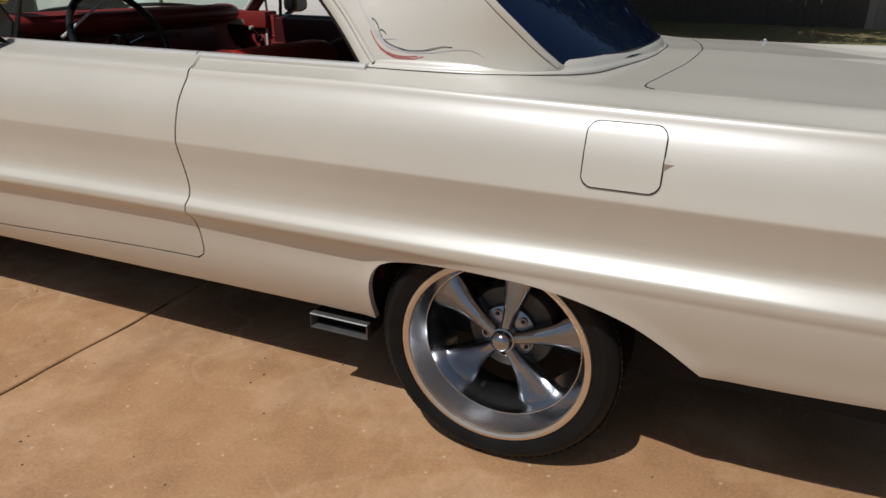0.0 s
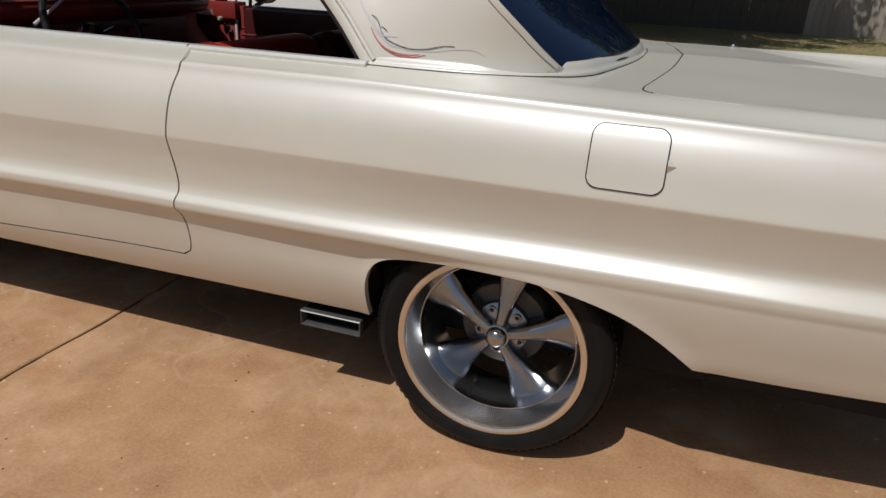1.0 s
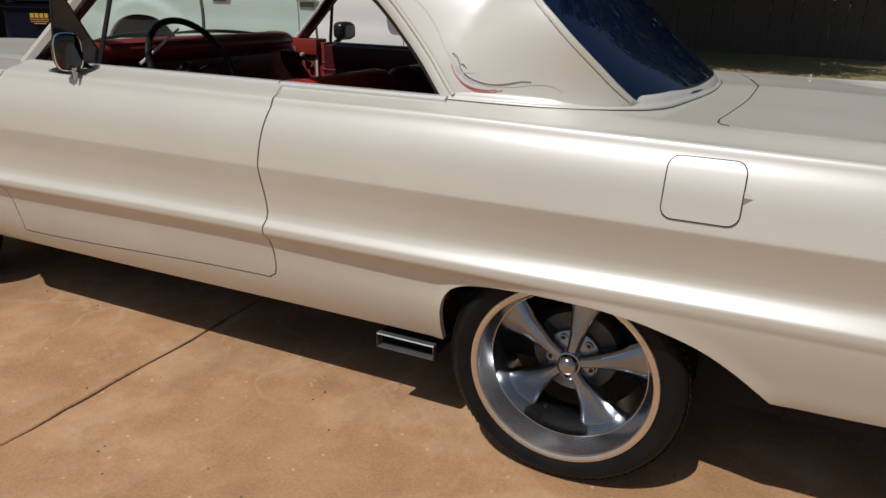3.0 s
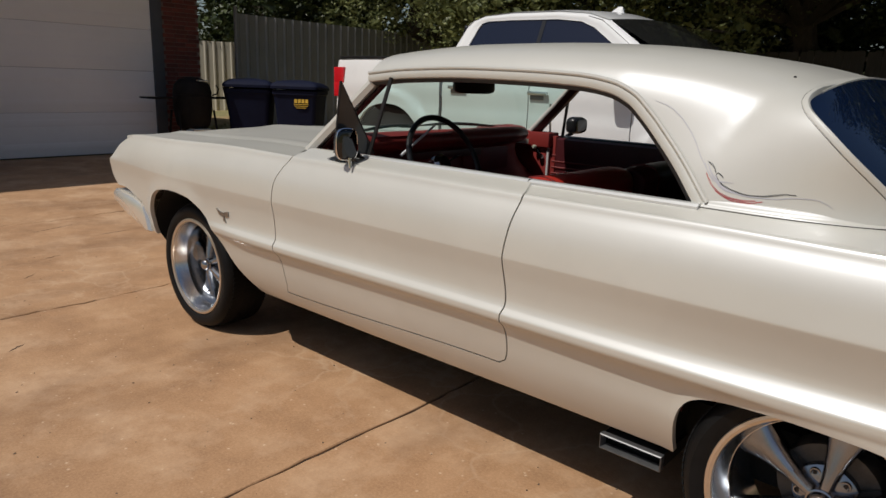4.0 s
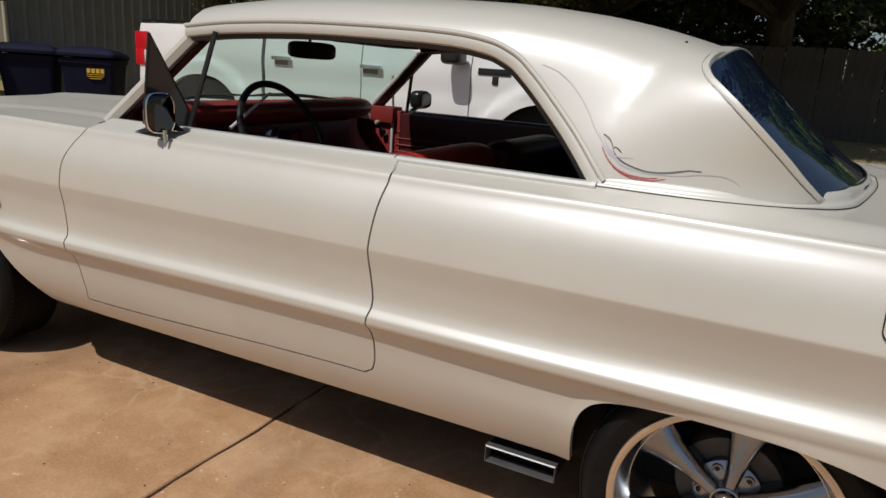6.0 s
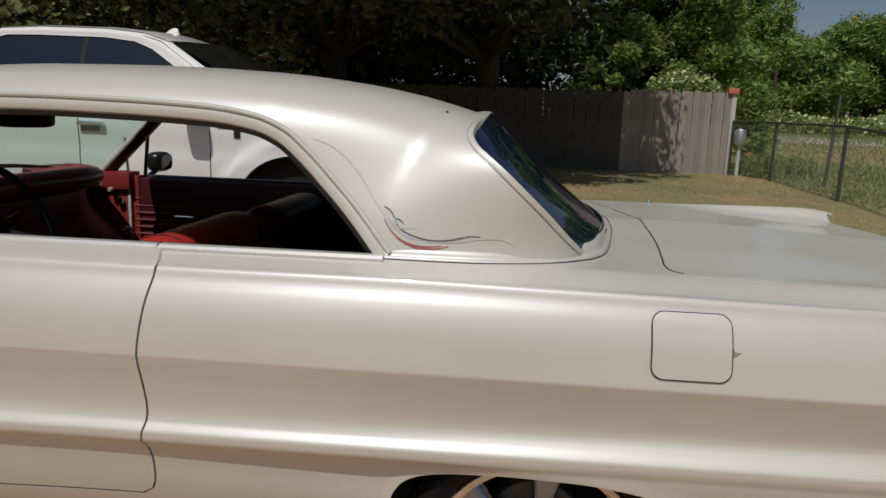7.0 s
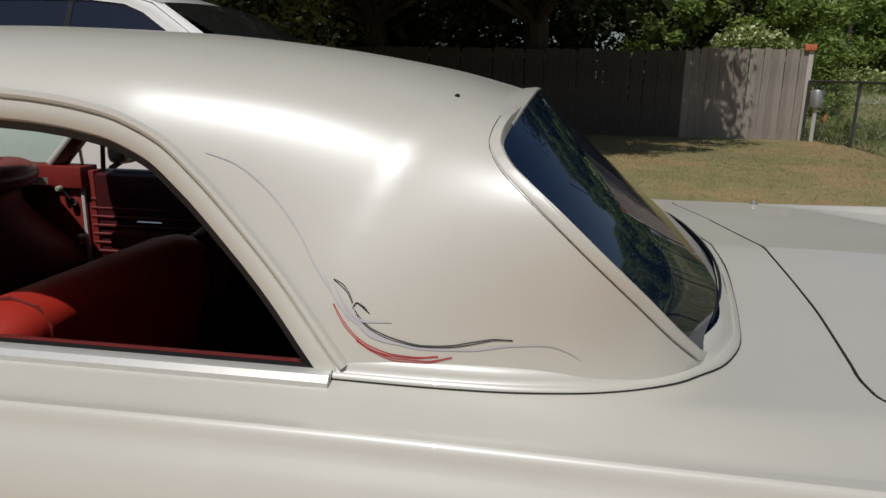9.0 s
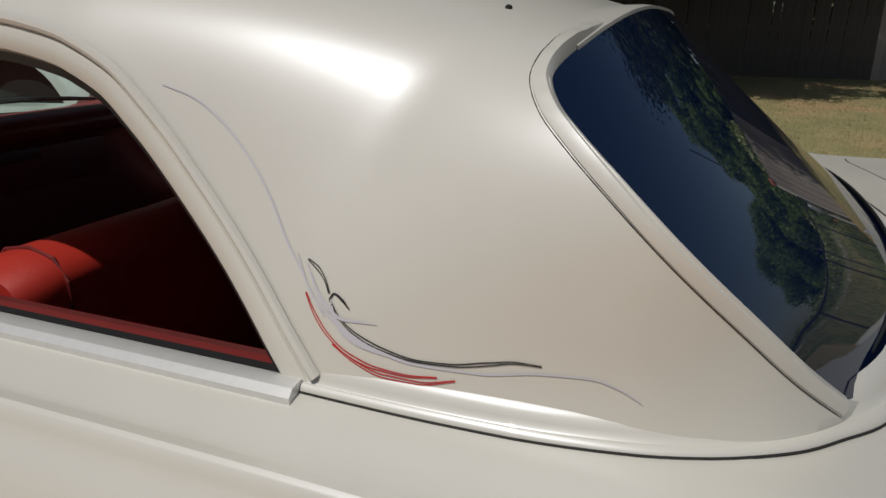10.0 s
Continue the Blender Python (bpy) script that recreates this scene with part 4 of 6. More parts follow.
# front seats: a split bench
for y0, y1, lean in ((0.30, 0.985, 0.0), (1.0, 1.68, 0.05)):
    s = thing("seat", "", "")
    s.parent = coupe
    back = [(-1.26, 0.52), (-1.235, 0.74), (-1.175 + lean, 0.93), (-1.150 + lean, 0.985), (-1.115 + lean, 1.018), (-1.06 + lean, 1.028), (-1.01 + lean, 1.016), (-0.985 + lean, 0.98), (-0.99 + lean, 0.90), (-1.06, 0.70), (-1.08, 0.50)]
    rows = []
    sp = np.linspace(0, 1, 34)
    bx, bz = (pchip(np.linspace(0, 1, 11), [p[i] for p in back], sp) for i in (0, 1))
    full = [(float(a), float(b)) for a, b in zip(bx, bz)]
    for k in range(17):
        u = k / 16
        e = min(u, 1 - u) * (y1 - y0)
        r = 0.055 - 0.055 * float(step(0, 0.07, e)) ** 0.6
        cx, cz = -1.11, 0.78
        rows.append([Vector((x + (cx - x) * r * 3, y0 + (y1 - y0) * u, z + (cz - z) * r * 1.6)) for x, z in full])
    bm = sheet(rows, closed=True)
    for row in (0, 16):
        c = bm.verts.new(sum((v for v in rows[row]), Vector()) / len(full))
        ring = [min(bm.verts, key=lambda v: (v.co - p).length) for p in rows[row]]
        for i in range(len(ring)):
            if ring[i] is not ring[(i + 1) % len(ring)]:
                try:
                    bm.faces.new((ring[i], ring[(i + 1) % len(ring)], c))
                except ValueError:
                    pass
    # the sunlit near back keeps the full red, the far one is coloured as shaded
    part("backrest", bm, RED if y0 < 0.9 else DEEP_SHADED_RED, s, "red vinyl seat back with a sewn edge")
    ys = y0 + 0.075
    part("seam", tube([Vector((x, ys, z)) + Vector((0.0, 0, 0.002)) for x, z in back[1:9]], 0.0035, 6), SHADED_RED, s)
    cushion = [(-1.80, 0.50), (-1.83, 0.62), (-1.78, 0.70), (-1.6, 0.715), (-1.3, 0.69), (-1.2, 0.66), (-1.2, 0.48)]
    part("cushion", loft_y(cushion, y0, y1, 6), SHADED_RED, s)
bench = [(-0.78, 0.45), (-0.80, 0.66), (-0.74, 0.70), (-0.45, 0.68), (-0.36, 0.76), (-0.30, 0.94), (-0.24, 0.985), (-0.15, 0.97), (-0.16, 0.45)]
part("rear_seat", loft_y(bench, 0.26, 1.74, 8), SHADED_RED, coupe)

# far door's inside
KNOB = grained("pale_green_plastic_knob", (0.30, 0.32, 0.26), (0.38, 0.40, 0.33), 30, 0.4)
for (x, z), r, (ax, az) in (((-1.985, 0.928), 0.018, (-0.036, 0.055)), ((-1.978, 0.771), 0.022, (0.030, 0.024))):
    part("window_crank", lathe([(0.0, -0.045), (r * 0.8, -0.043), (r, -0.03), (r * 0.6, -0.012), (r * 1.1, 0.0), (r * 1.1, 0.02)], (x, 1.79, z), "y", 18), DARK_CHROME, coupe)
    part("crank_arm", tube([(x, 1.765, z), (x + ax * 0.6, 1.757, z + az * 0.6), (x + ax, 1.752, z + az)], 0.006, 6), POLISHED, coupe)
    part("crank_knob", lathe([(0.0, -0.030), (0.008, -0.029), (0.012, -0.022), (0.0125, -0.010), (0.009, 0.0)], (x + ax, 1.756, z + az), "y", 16), KNOB, coupe, "pale green plastic crank knob")
part("lock_knob", lathe([(0.0, -0.03), (0.011, -0.028), (0.013, -0.01), (0.008, 0.0)], (-2.03, 1.79, 1.0), "y", 14), DARK_CHROME, coupe)
part("armrest", boxed(-1.80, -1.15, 1.70, 1.80, 0.76, 0.83, bevel=0.02), SHADED_RED, coupe)
part("pull_handle", tube([(-1.72, 1.765, 0.86), (-1.70, 1.745, 0.865), (-1.60, 1.745, 0.865), (-1.58, 1.765, 0.86)], 0.007, 8), CHROME, coupe)
part("door_edge_strip", boxed(-1.952, -1.938, 1.770, 1.785, 0.68, 1.05, bevel=0.002), SATIN, coupe)
for k in range(9):
    part("panel_pleat", tube([(-1.925, 1.792, 0.66 + 0.035 * k), (-0.98, 1.792, 0.66 + 0.035 * k)], 0.006, 6), SHADED_RED, coupe)
part("pillar_foot_trim", boxed(-2.24, -1.93, 1.750, 1.855, 0.985, 1.070, bevel=0.006), RED_KICK, coupe)
part("hinge_post", boxed(-2.42, -1.905, 1.79, 1.862, 0.45, 1.052, bevel=0.006), RED_KICK, coupe)
part("kick_panel", boxed(-2.20, -1.955, 1.775, 1.80, 0.45, 0.985, bevel=0.004), RED_KICK, coupe)
part("kick_panel", boxed(-2.20, -1.92, 0.20, 0.225, 0.45, 0.985, bevel=0.004), RED_KICK, coupe)

# vent windows
for (a, b), r in ((((-1.845, 1.80, 1.325), (-1.895, 1.84, 1.05)), 0.009), (((-1.985, 1.825, 1.235), (-1.978, 1.835, 1.055)), 0.0065)):
    part("vent_bar", tube([a, b], r, 8), SEAL if r > 0.008 else TRIM, coupe)
part("vent_bar", tube([(-1.665, 0.205, 1.352), (-1.735, 0.155, 1.05)], 0.0080, 8), SEAL, coupe)
part("vent_bar_trim", tube([(-1.655, 0.196, 1.345), (-1.722, 0.146, 1.05)], 0.003, 6), SEAL, coupe)
SMOKED = material("smoked_vent_glass", (0.03, 0.033, 0.035), 0.06, 0.0, 0.5)
A, B, D = Vector((-1.775, 0.045, 1.332)), Vector((-1.80, 0.035, 1.062)), Vector((-1.735, 0.185, 1.055))
off = (B - A).cross(D - A).normalized() * 0.0025
bm = bmesh.new()
tri = [[bm.verts.new(p + o) for p in (A, B, D)] for o in (off, -off)]
bm.faces.new(tri[0])
bm.faces.new(tri[1][::-1])
for i in range(3):
    bm.faces.new((tri[0][i], tri[1][i], tri[1][(i + 1) % 3], tri[0][(i + 1) % 3]))
vent = part("vent_window", bm, SMOKED, coupe, "smoked triangular vent window swung open", smooth=False)
part("vent_frame", tube([A, B, D, A], 0.0045, 6), SEAL, vent)

# mirrors
mir = thing("door_mirror", "", "")
mir.parent = coupe


def pillow(cx, cy, cz, a, b, c, p=4.0, n=18, m=28):
    rows = []
    sg = lambda v, e: math.copysign(abs(v) ** e, v)
    for i in range(n + 1):
        th = -math.pi / 2 + math.pi * i / n
        rows.append([Vector((cx + a * sg(math.cos(th), 2 / p) * sg(math.cos(ph), 2 / p), cy + b * sg(math.cos(th), 2 / p) * sg(math.sin(ph), 2 / p), cz + c * sg(math.sin(th), 2 / p))) for ph in (2 * math.pi * k / m for k in range(m))])
    return sheet(rows, closed=True)


tilt = Matrix.Translation((-1.735, 0.035, 1.10)) @ Matrix.Rotation(radians(-18), 4, "Z")
bm = pillow(0, 0, 0, 0.022, 0.044, 0.060, 3.2)
bmesh.ops.transform(bm, matrix=tilt, verts=bm.verts)
part("mirror_shell", bm, grained("dark_smoked_chrome", (0.012, 0.013, 0.016), (0.03, 0.031, 0.036), 20, 0.12), mir, "dark chrome mirror shell")
bm = pillow(0.021, 0, 0, 0.004, 0.038, 0.053, 3.5)
bmesh.ops.transform(bm, matrix=tilt, verts=bm.verts)
part("mirror_glass", bm, material("mirror_glass", (0.06, 0.064, 0.07), 0.02, 1.0), mir)
ringp = [tilt @ Vector((0.014, 0.0425 * math.copysign(abs(math.cos(a)) ** 0.63, math.cos(a)), 0.0585 * math.copysign(abs(math.sin(a)) ** 0.63, math.sin(a)))) for a in (2 * math.pi * k / 48 for k in range(49))]
part("mirror_rim", tube(ringp, 0.0035, 6, ends=False), CHROME, mir, "thin chrome rim")
rows = [[Vector((-1.88, 0.062, 1.028)), Vector((-1.80, 0.050, 1.033)), Vector((-1.715, 0.048, 1.036)), Vector((-1.690, 0.055, 1.036))],
        [Vector((-1.86, 0.070, 1.036)), Vector((-1.80, 0.058, 1.052)), Vector((-1.745, 0.045, 1.075)), Vector((-1.715, 0.045, 1.072))],
        [Vector((-1.86, 0.088, 1.040)), Vector((-1.80, 0.088, 1.056)), Vector((-1.745, 0.075, 1.075)), Vector((-1.715, 0.080, 1.070))],
        [Vector((-1.88, 0.100, 1.040)), Vector((-1.80, 0.105, 1.041)), Vector((-1.715, 0.105, 1.042)), Vector((-1.690, 0.10, 1.042))]]
part("mirror_foot", sheet(rows), SEAL, mir, "dark mirror foot")
part("mirror_screw", tube([(-1.705, 0.03, 1.05), (-1.70, 0.028, 1.012)], [0.008, 0.005], 8), CHROME, mir)
far_mirror = thing("far_mirror", "", "")
far_mirror.parent = coupe
bm = pillow(-1.895, 1.985, 1.112, 0.04, 0.075, 0.051, 3.4)
part("mirror_shell", bm, BLACK_PLASTIC, far_mirror, "black mirror shell")
part("mirror_glass", pillow(-1.857, 1.985, 1.112, 0.004, 0.062, 0.041, 3.6), material("mirror_glass_far", (0.05, 0.05, 0.05), 0.02, 1.0), far_mirror)
part("mirror_arm", tube([(-1.90, 1.90, 1.05), (-1.90, 2.02, 1.085)], 0.012, 8), BLACK_PLASTIC, far_mirror)
rv = thing("rear_view_mirror", "", "")
rv.parent = coupe
bm = pillow(0, 0, 0, 0.014, 0.12, 0.035, 4.5)
bmesh.ops.transform(bm, matrix=Matrix.Translation((-1.86, 0.95, 1.325)) @ Matrix.Rotation(radians(-16), 4, "Z"), verts=bm.verts)
part("mirror_case", bm, BLACK_PLASTIC, rv, "black interior mirror")
part("mirror_stem", tube([(-1.87, 0.95, 1.34), (-1.90, 0.97, 1.435)], 0.007, 8), CHROME, rv)
part("sun_visor", boxed(-1.90, -1.74, 0.34, 0.86, 1.372, 1.385, bevel=0.005), HEADLINER, coupe)
part("sun_visor", boxed(-1.90, -1.74, 1.14, 1.66, 1.372, 1.385, bevel=0.005), HEADLINER, coupe)


# fuel filler door, let into the quarter panel
def on_side(x, z, out=0.0):
    y = side_y(x, z)
    nrm = Vector((-(side_y(x + 0.004, z) - y) / 0.004, 1.0, -(side_y(x, z + 0.004) - y) / 0.004)).normalized()
    return Vector((x, y, z)) - nrm * out


def rounded(x0, x1, z0, z1, r, n=6):
    pts = []
    for cx, cz, a0 in ((x1 - r, z1 - r, 0), (x0 + r, z1 - r, 90), (x0 + r, z0 + r, 180), (x1 - r, z0 + r, 270)):
        pts += [(cx + r * math.cos(radians(a0 + 90 * k / n)), cz + r * math.sin(radians(a0 + 90 * k / n))) for k in range(n + 1)]
    return pts


FX0, FX1, FZ0, FZ1 = 0.2035, 0.3690, 0.8470, 0.9815
corners = rounded(FX0, FX1, FZ0, FZ1, 0.026)
outline = [(a[0] + (b[0] - a[0]) * k / 6, a[1] + (b[1] - a[1]) * k / 6) for a, b in zip(corners, corners[1:] + corners[:1]) for k in range(6)]
fc = ((FX0 + FX1) / 2, (FZ0 + FZ1) / 2)
grow = lambda s, o: [on_side(fc[0] + (x - fc[0]) * (1 + s), fc[1] + (z - fc[1]) * (1 + s), o) for x, z in outline]
part("filler_gap", sheet([grow(0.028, 0.0030), grow(-0.012, 0.0030)], closed=True), GAP, coupe)


def filler_half(x, r=0.026):
    """Half height of the rounded square at x."""
    h, d = (FZ1 - FZ0) / 2, abs(x - fc[0]) - ((FX1 - FX0) / 2 - r)
    return h if d <= 0 else h - r + math.sqrt(max(0.0, r * r - d * d))


rows = []
for k in range(41):
    x = fc[0] - (FX1 - FX0) / 2 * 0.994 * math.cos(math.pi * k / 40)
    h = filler_half(x) * 0.992
    rows.append([on_side(x, fc[1] + h * v, 0.0044) for v in np.linspace(-1, 1, 25)])
part("filler_door", sheet(rows, Vector((0, 0.004, 0))), PEARL, coupe, "square filler door with rounded corners", sharp=40)
bm = bmesh.new()
vs = [bm.verts.new(p) for p in (on_side(0.3705, 0.926, 0.001), on_side(0.3705, 0.897, 0.001), on_side(0.391, 0.911, 0.0005), on_side(0.3715, 0.911, 0.012))]
for a, b in ((0, 1), (1, 2), (2, 0)):
    bm.faces.new((vs[a], vs[b], vs[3]))
part("finger_tab", bm, PEARL, coupe, smooth=False)

# crossed-flag fender emblem, drawn as plain shapes
EMBLEM = grained("dull_chrome", (0.16, 0.15, 0.14), (0.4, 0.39, 0.37), 90, 0.3, metal=0.9)
em = thing("fender_badge", "", "")
em.parent = coupe
for pts in ([(-2.632, 0.721), (-2.600, 0.708), (-2.592, 0.690), (-2.612, 0.693)], [(-2.594, 0.709), (-2.574, 0.706), (-2.572, 0.688), (-2.590, 0.688)],
            [(-2.566, 0.712), (-2.532, 0.717), (-2.530, 0.694), (-2.564, 0.688)], [(-2.584, 0.700), (-2.578, 0.700), (-2.556, 0.662), (-2.562, 0.660)], [(-2.574, 0.702), (-2.566, 0.702), (-2.572, 0.668), (-2.578, 0.668)]):
    bm = bmesh.new()
    lo, hi = [bm.verts.new(on_side(x, z, 0.0)) for x, z in pts], [bm.verts.new(on_side(x, z, 0.005)) for x, z in pts]
    bm.faces.new(hi)
    for i in range(4):
        bm.faces.new((lo[i], lo[(i + 1) % 4], hi[(i + 1) % 4], hi[i]))
    part("badge_piece", bm, EMBLEM, em, smooth=False)
part("roof_speck", pillow(-0.283, roof_pt(-0.283, z=1.391).y, 1.392, 0.004, 0.003, 0.003, 2), BLACK, coupe)
part("rear_antenna_base", lathe([(0.014, -0.006), (0.013, 0.002), (0.007, 0.006), (0.005, 0.011), (0.0, 0.012)], (0.56, 1.80, deck_z(0.56, 1.80) + 0.002), "z", 18), TRIM, coupe)


# pinstripes on the sail panel
def brush(pts, widths, mat, n=26, double=False):
    """A brush stroke on the sail panel; a double one is two fine lines that meet at the ends."""
    d = np.concatenate([[0], np.cumsum([math.hypot(pts[i + 1][0] - pts[i][0], pts[i + 1][1] - pts[i][1]) for i in range(len(pts) - 1)])])
    s = np.linspace(0, d[-1], n)
    px, pz = pchip(d, [p[0] for p in pts], s), pchip(d, [p[1] for p in pts], s)
    for lane in ((-1, 1) if double else (0,)):
        rows = []
        for i in range(n):
            j, k = min(i + 1, n - 1), max(i - 1, 0)
            tx, tz = px[j] - px[k], pz[j] - pz[k]
            ln = math.hypot(tx, tz) or 1
            w = float(np.interp(i / (n - 1), np.linspace(0, 1, len(widths)), widths)) / 2
            mid, half = (lane * w * 1.0, 0.0004 + 0.12 * w) if double else (0.0, w)
            row = []
            for sgn in (-1, 0, 1):
                o = mid + half * sgn
                row.append(roof_pt(px[i] - tz / ln * o, z=pz[i] + tx / ln * o) + Vector((0, -0.0012, 0)))
            rows.append(row)
        part("pinstripe", sheet(rows), mat, coupe)


GREY1 = [(-0.590, 1.3146), (-0.555, 1.3038), (-0.516, 1.279), (-0.481, 1.245), (-0.4547, 1.2116), (-0.433, 1.177), (-0.406, 1.1437), (-0.383, 1.1153)]
brush(GREY1, [0.001, 0.0022, 0.0022, 0.0022, 0.0012], PIN_GREY, 40)
brush([(-0.42, 1.168), (-0.399, 1.134), (-0.367, 1.1097), (-0.332, 1.0945), (-0.2866, 1.0864), (-0.229, 1.088), (-0.176, 1.0965), (-0.1345, 1.0987), (-0.111, 1.0925), (-0.093, 1.0824)], [0.001, 0.0025, 0.0034, 0.0024, 0.002, 0.0018, 0.0016, 0.0008], PIN_GREY, 40)
brush([(-0.408, 1.160), (-0.385, 1.128), (-0.362, 1.1155), (-0.328, 1.1162)], [0.001, 0.004, 0.003, 0.0008], PIN_GREY)
brush([(-0.378, 1.132), (-0.371, 1.114), (-0.352, 1.099), (-0.322, 1.091), (-0.300, 1.0885)], [0.001, 0.005, 0.006, 0.003, 0.0008], PIN_GREY)
brush([(-0.4074, 1.1634), (-0.3948, 1.1566), (-0.385, 1.1464), (-0.380, 1.1366)], [0.001, 0.003, 0.0016, 0.001], PIN_BLACK, double=True)
brush([(-0.357, 1.1253), (-0.3664, 1.1333), (-0.3745, 1.1372), (-0.379, 1.1315)], [0.001, 0.0028, 0.002, 0.0015], PIN_BLACK)
brush([(-0.379, 1.1315), (-0.368, 1.1175), (-0.3496, 1.1046), (-0.320, 1.0947), (-0.287, 1.0899), (-0.255, 1.0915), (-0.22, 1.0985), (-0.196, 1.1032), (-0.176, 1.1033)], [0.001, 0.0016, 0.003, 0.0022, 0.0016, 0.002, 0.003, 0.0018, 0.0008], PIN_BLACK, 40, True)
brush([(-0.405, 1.1343), (-0.395, 1.1188), (-0.3785, 1.100), (-0.3537, 1.0841), (-0.3244, 1.0765), (-0.2965, 1.075), (-0.267, 1.078)], [0.0008, 0.0026, 0.0022, 0.0030, 0.002, 0.0015, 0.0008], PIN_RED, 34, True)
brush([(-0.372, 1.0916), (-0.3475, 1.0788), (-0.3183, 1.0708), (-0.285, 1.0703), (-0.25, 1.0779)], [0.0008, 0.002, 0.0030, 0.0022, 0.0008], PIN_RED, 30, True)


# ---- the pickup truck beyond ----
TY = 3.38                     # its near side
TM = 4.395                    # its middle
truck = thing("pickup_truck", "white crew-cab pickup truck parked on the driveway beyond the coupe", "truck")
RX, FX, TR = -4.98, -1.55, 0.42


def truck_y(z, x=0.0):
    y = float(pchip([0.45, 0.62, 0.80, 1.02, 1.10, 1.25, 1.40, 1.50, 1.56], [TY + 0.07, TY + 0.02, TY + 0.012, TY, TY + 0.004, TY - 0.004, TY + 0.012, TY + 0.03, TY + 0.05], z))
    for cx in (RX, FX):
        d = math.hypot(x - cx, (z - 0.56) * 1.0)
        y -= 0.038 * float(step(0.70, 0.645, d)) if z > 0.5 else 0
    return y


def truck_low(x):
    for cx in (RX, FX):
        if abs(x - cx) < 0.53:
            return 0.56 + 0.53 * (1 - (abs(x - cx) / 0.53) ** 2.4) ** 0.5
    return 0.56


def t_flip(rows):
    return [[Vector((p.x, 2 * TM - p.y, p.z)) for p in row] for row in rows]


def truck_panel(name, x0, x1, z1, label=""):
    for side in (0, 1):
        rows = []
        xs = np.unique(np.concatenate([np.linspace(x0, x1, 26), [x for cx in (RX, FX) for s in (-1, 1) for x in cx + s * (0.53 - np.array([0, 0.004, 0.012, 0.03, 0.06])) if x0 < x < x1]]))
        for x in xs:
            lo = truck_low(x)
            rows.append([Vector((x, truck_y(max(z, lo), x), max(z, lo))) for z in np.linspace(0.56, z1(x) if callable(z1) else z1, 34)])
        part(name, sheet(t_flip(rows) if side else rows, Vector((0, -0.03 if side else 0.03, 0))), TRUCK_WHITE, truck, label)


truck_panel("bed_side", -5.82, -4.275, lambda x: 1.545 - 0.02 * float(step(-5.0, -5.8, x)))
truck_panel("rear_door", -4.235, -3.225, 1.50)
truck_panel("front_door", -3.215, -2.235, 1.50)
truck_panel("front_fender", -2.225, -0.72, lambda x: 1.47 - 0.26 * float(step(-1.7, -0.6, x)))
part("inner_body", boxed(-5.7, -0.8, TY + 0.06, 2 * TM - TY - 0.06, 0.58, 1.15), BLACK, truck)
part("bed_rail_cap", boxed(-5.80, -4.27, TY + 0.03, TY + 0.13, 1.54, 1.565, bevel=0.008), BLACK_PLASTIC, truck)
part("bed_rail_cap", boxed(-5.80, -4.27, 2 * TM - TY - 0.13, 2 * TM - TY - 0.03, 1.54, 1.565, bevel=0.008), BLACK_PLASTIC, truck)
part("tailgate", boxed(-5.83, -5.76, TY + 0.16, 2 * TM - TY - 0.16, 0.78, 1.53, bevel=0.015), TRUCK_WHITE, truck)
part("rear_bumper", boxed(-5.98, -5.78, TY + 0.03, 2 * TM - TY - 0.03, 0.58, 0.78, bevel=0.03), CHROME, truck)
part("hood", sheet([[Vector((x, y, 1.44 + 0.04 * (1 - ((y - TM) / 0.98) ** 2) - 0.26 * float(step(-1.7, -0.6, x)))) for y in np.linspace(TY + 0.04, 2 * TM - TY - 0.04, 16)] for x in np.linspace(-1.95, -0.74, 12)]), TRUCK_WHITE, truck)
part("front_panel", boxed(-0.76, -0.69, TY + 0.06, 2 * TM - TY - 0.06, 0.6, 1.19, bevel=0.03), BLACK_PLASTIC, truck)
TAIL_RED = material("red_tail_lamp", (0.55, 0.012, 0.02), 0.15, 0, 0.5, 0.5)
for side in (0, 1):
    y0, y1 = (TY - 0.012, TY + 0.16) if not side else (2 * TM - TY - 0.16, 2 * TM - TY + 0.012)
    lamp = boxed(-5.86, -5.74, y0, y1, 1.13, 1.29, bevel=0.015)
    box(lamp, -5.86, -5.69, y0, y1, 1.28, 1.45, bevel=0.015)
    part("tail_lamp", lamp, TAIL_RED, truck, "stepped red tail lamp")

# cab: roof, pillars, glass
DARK_SIDE = material("dark_tinted_side_glass", (0.010, 0.014, 0.03), 0.05, 0, 0.5)
outer = [(-4.24, 1.50), (-4.20, 1.62), (-4.11, 1.84), (-4.04, 1.905), (-3.92, 1.945), (-3.6, 1.965), (-3.1, 1.962), (-2.80, 1.935), (-2.60, 1.875), (-2.30, 1.69), (-1.98, 1.48)]
innr = [(-4.06, 1.50), (-4.03, 1.62), (-3.955, 1.83), (-3.925, 1.875), (-3.86, 1.893), (-3.6, 1.898), (-3.1, 1.893), (-2.86, 1.868), (-2.72, 1.815), (-2.47, 1.655), (-2.22, 1.49)]
inset = lambda z: TY + 0.03 + 0.42 * max(0.0, z - 1.50)
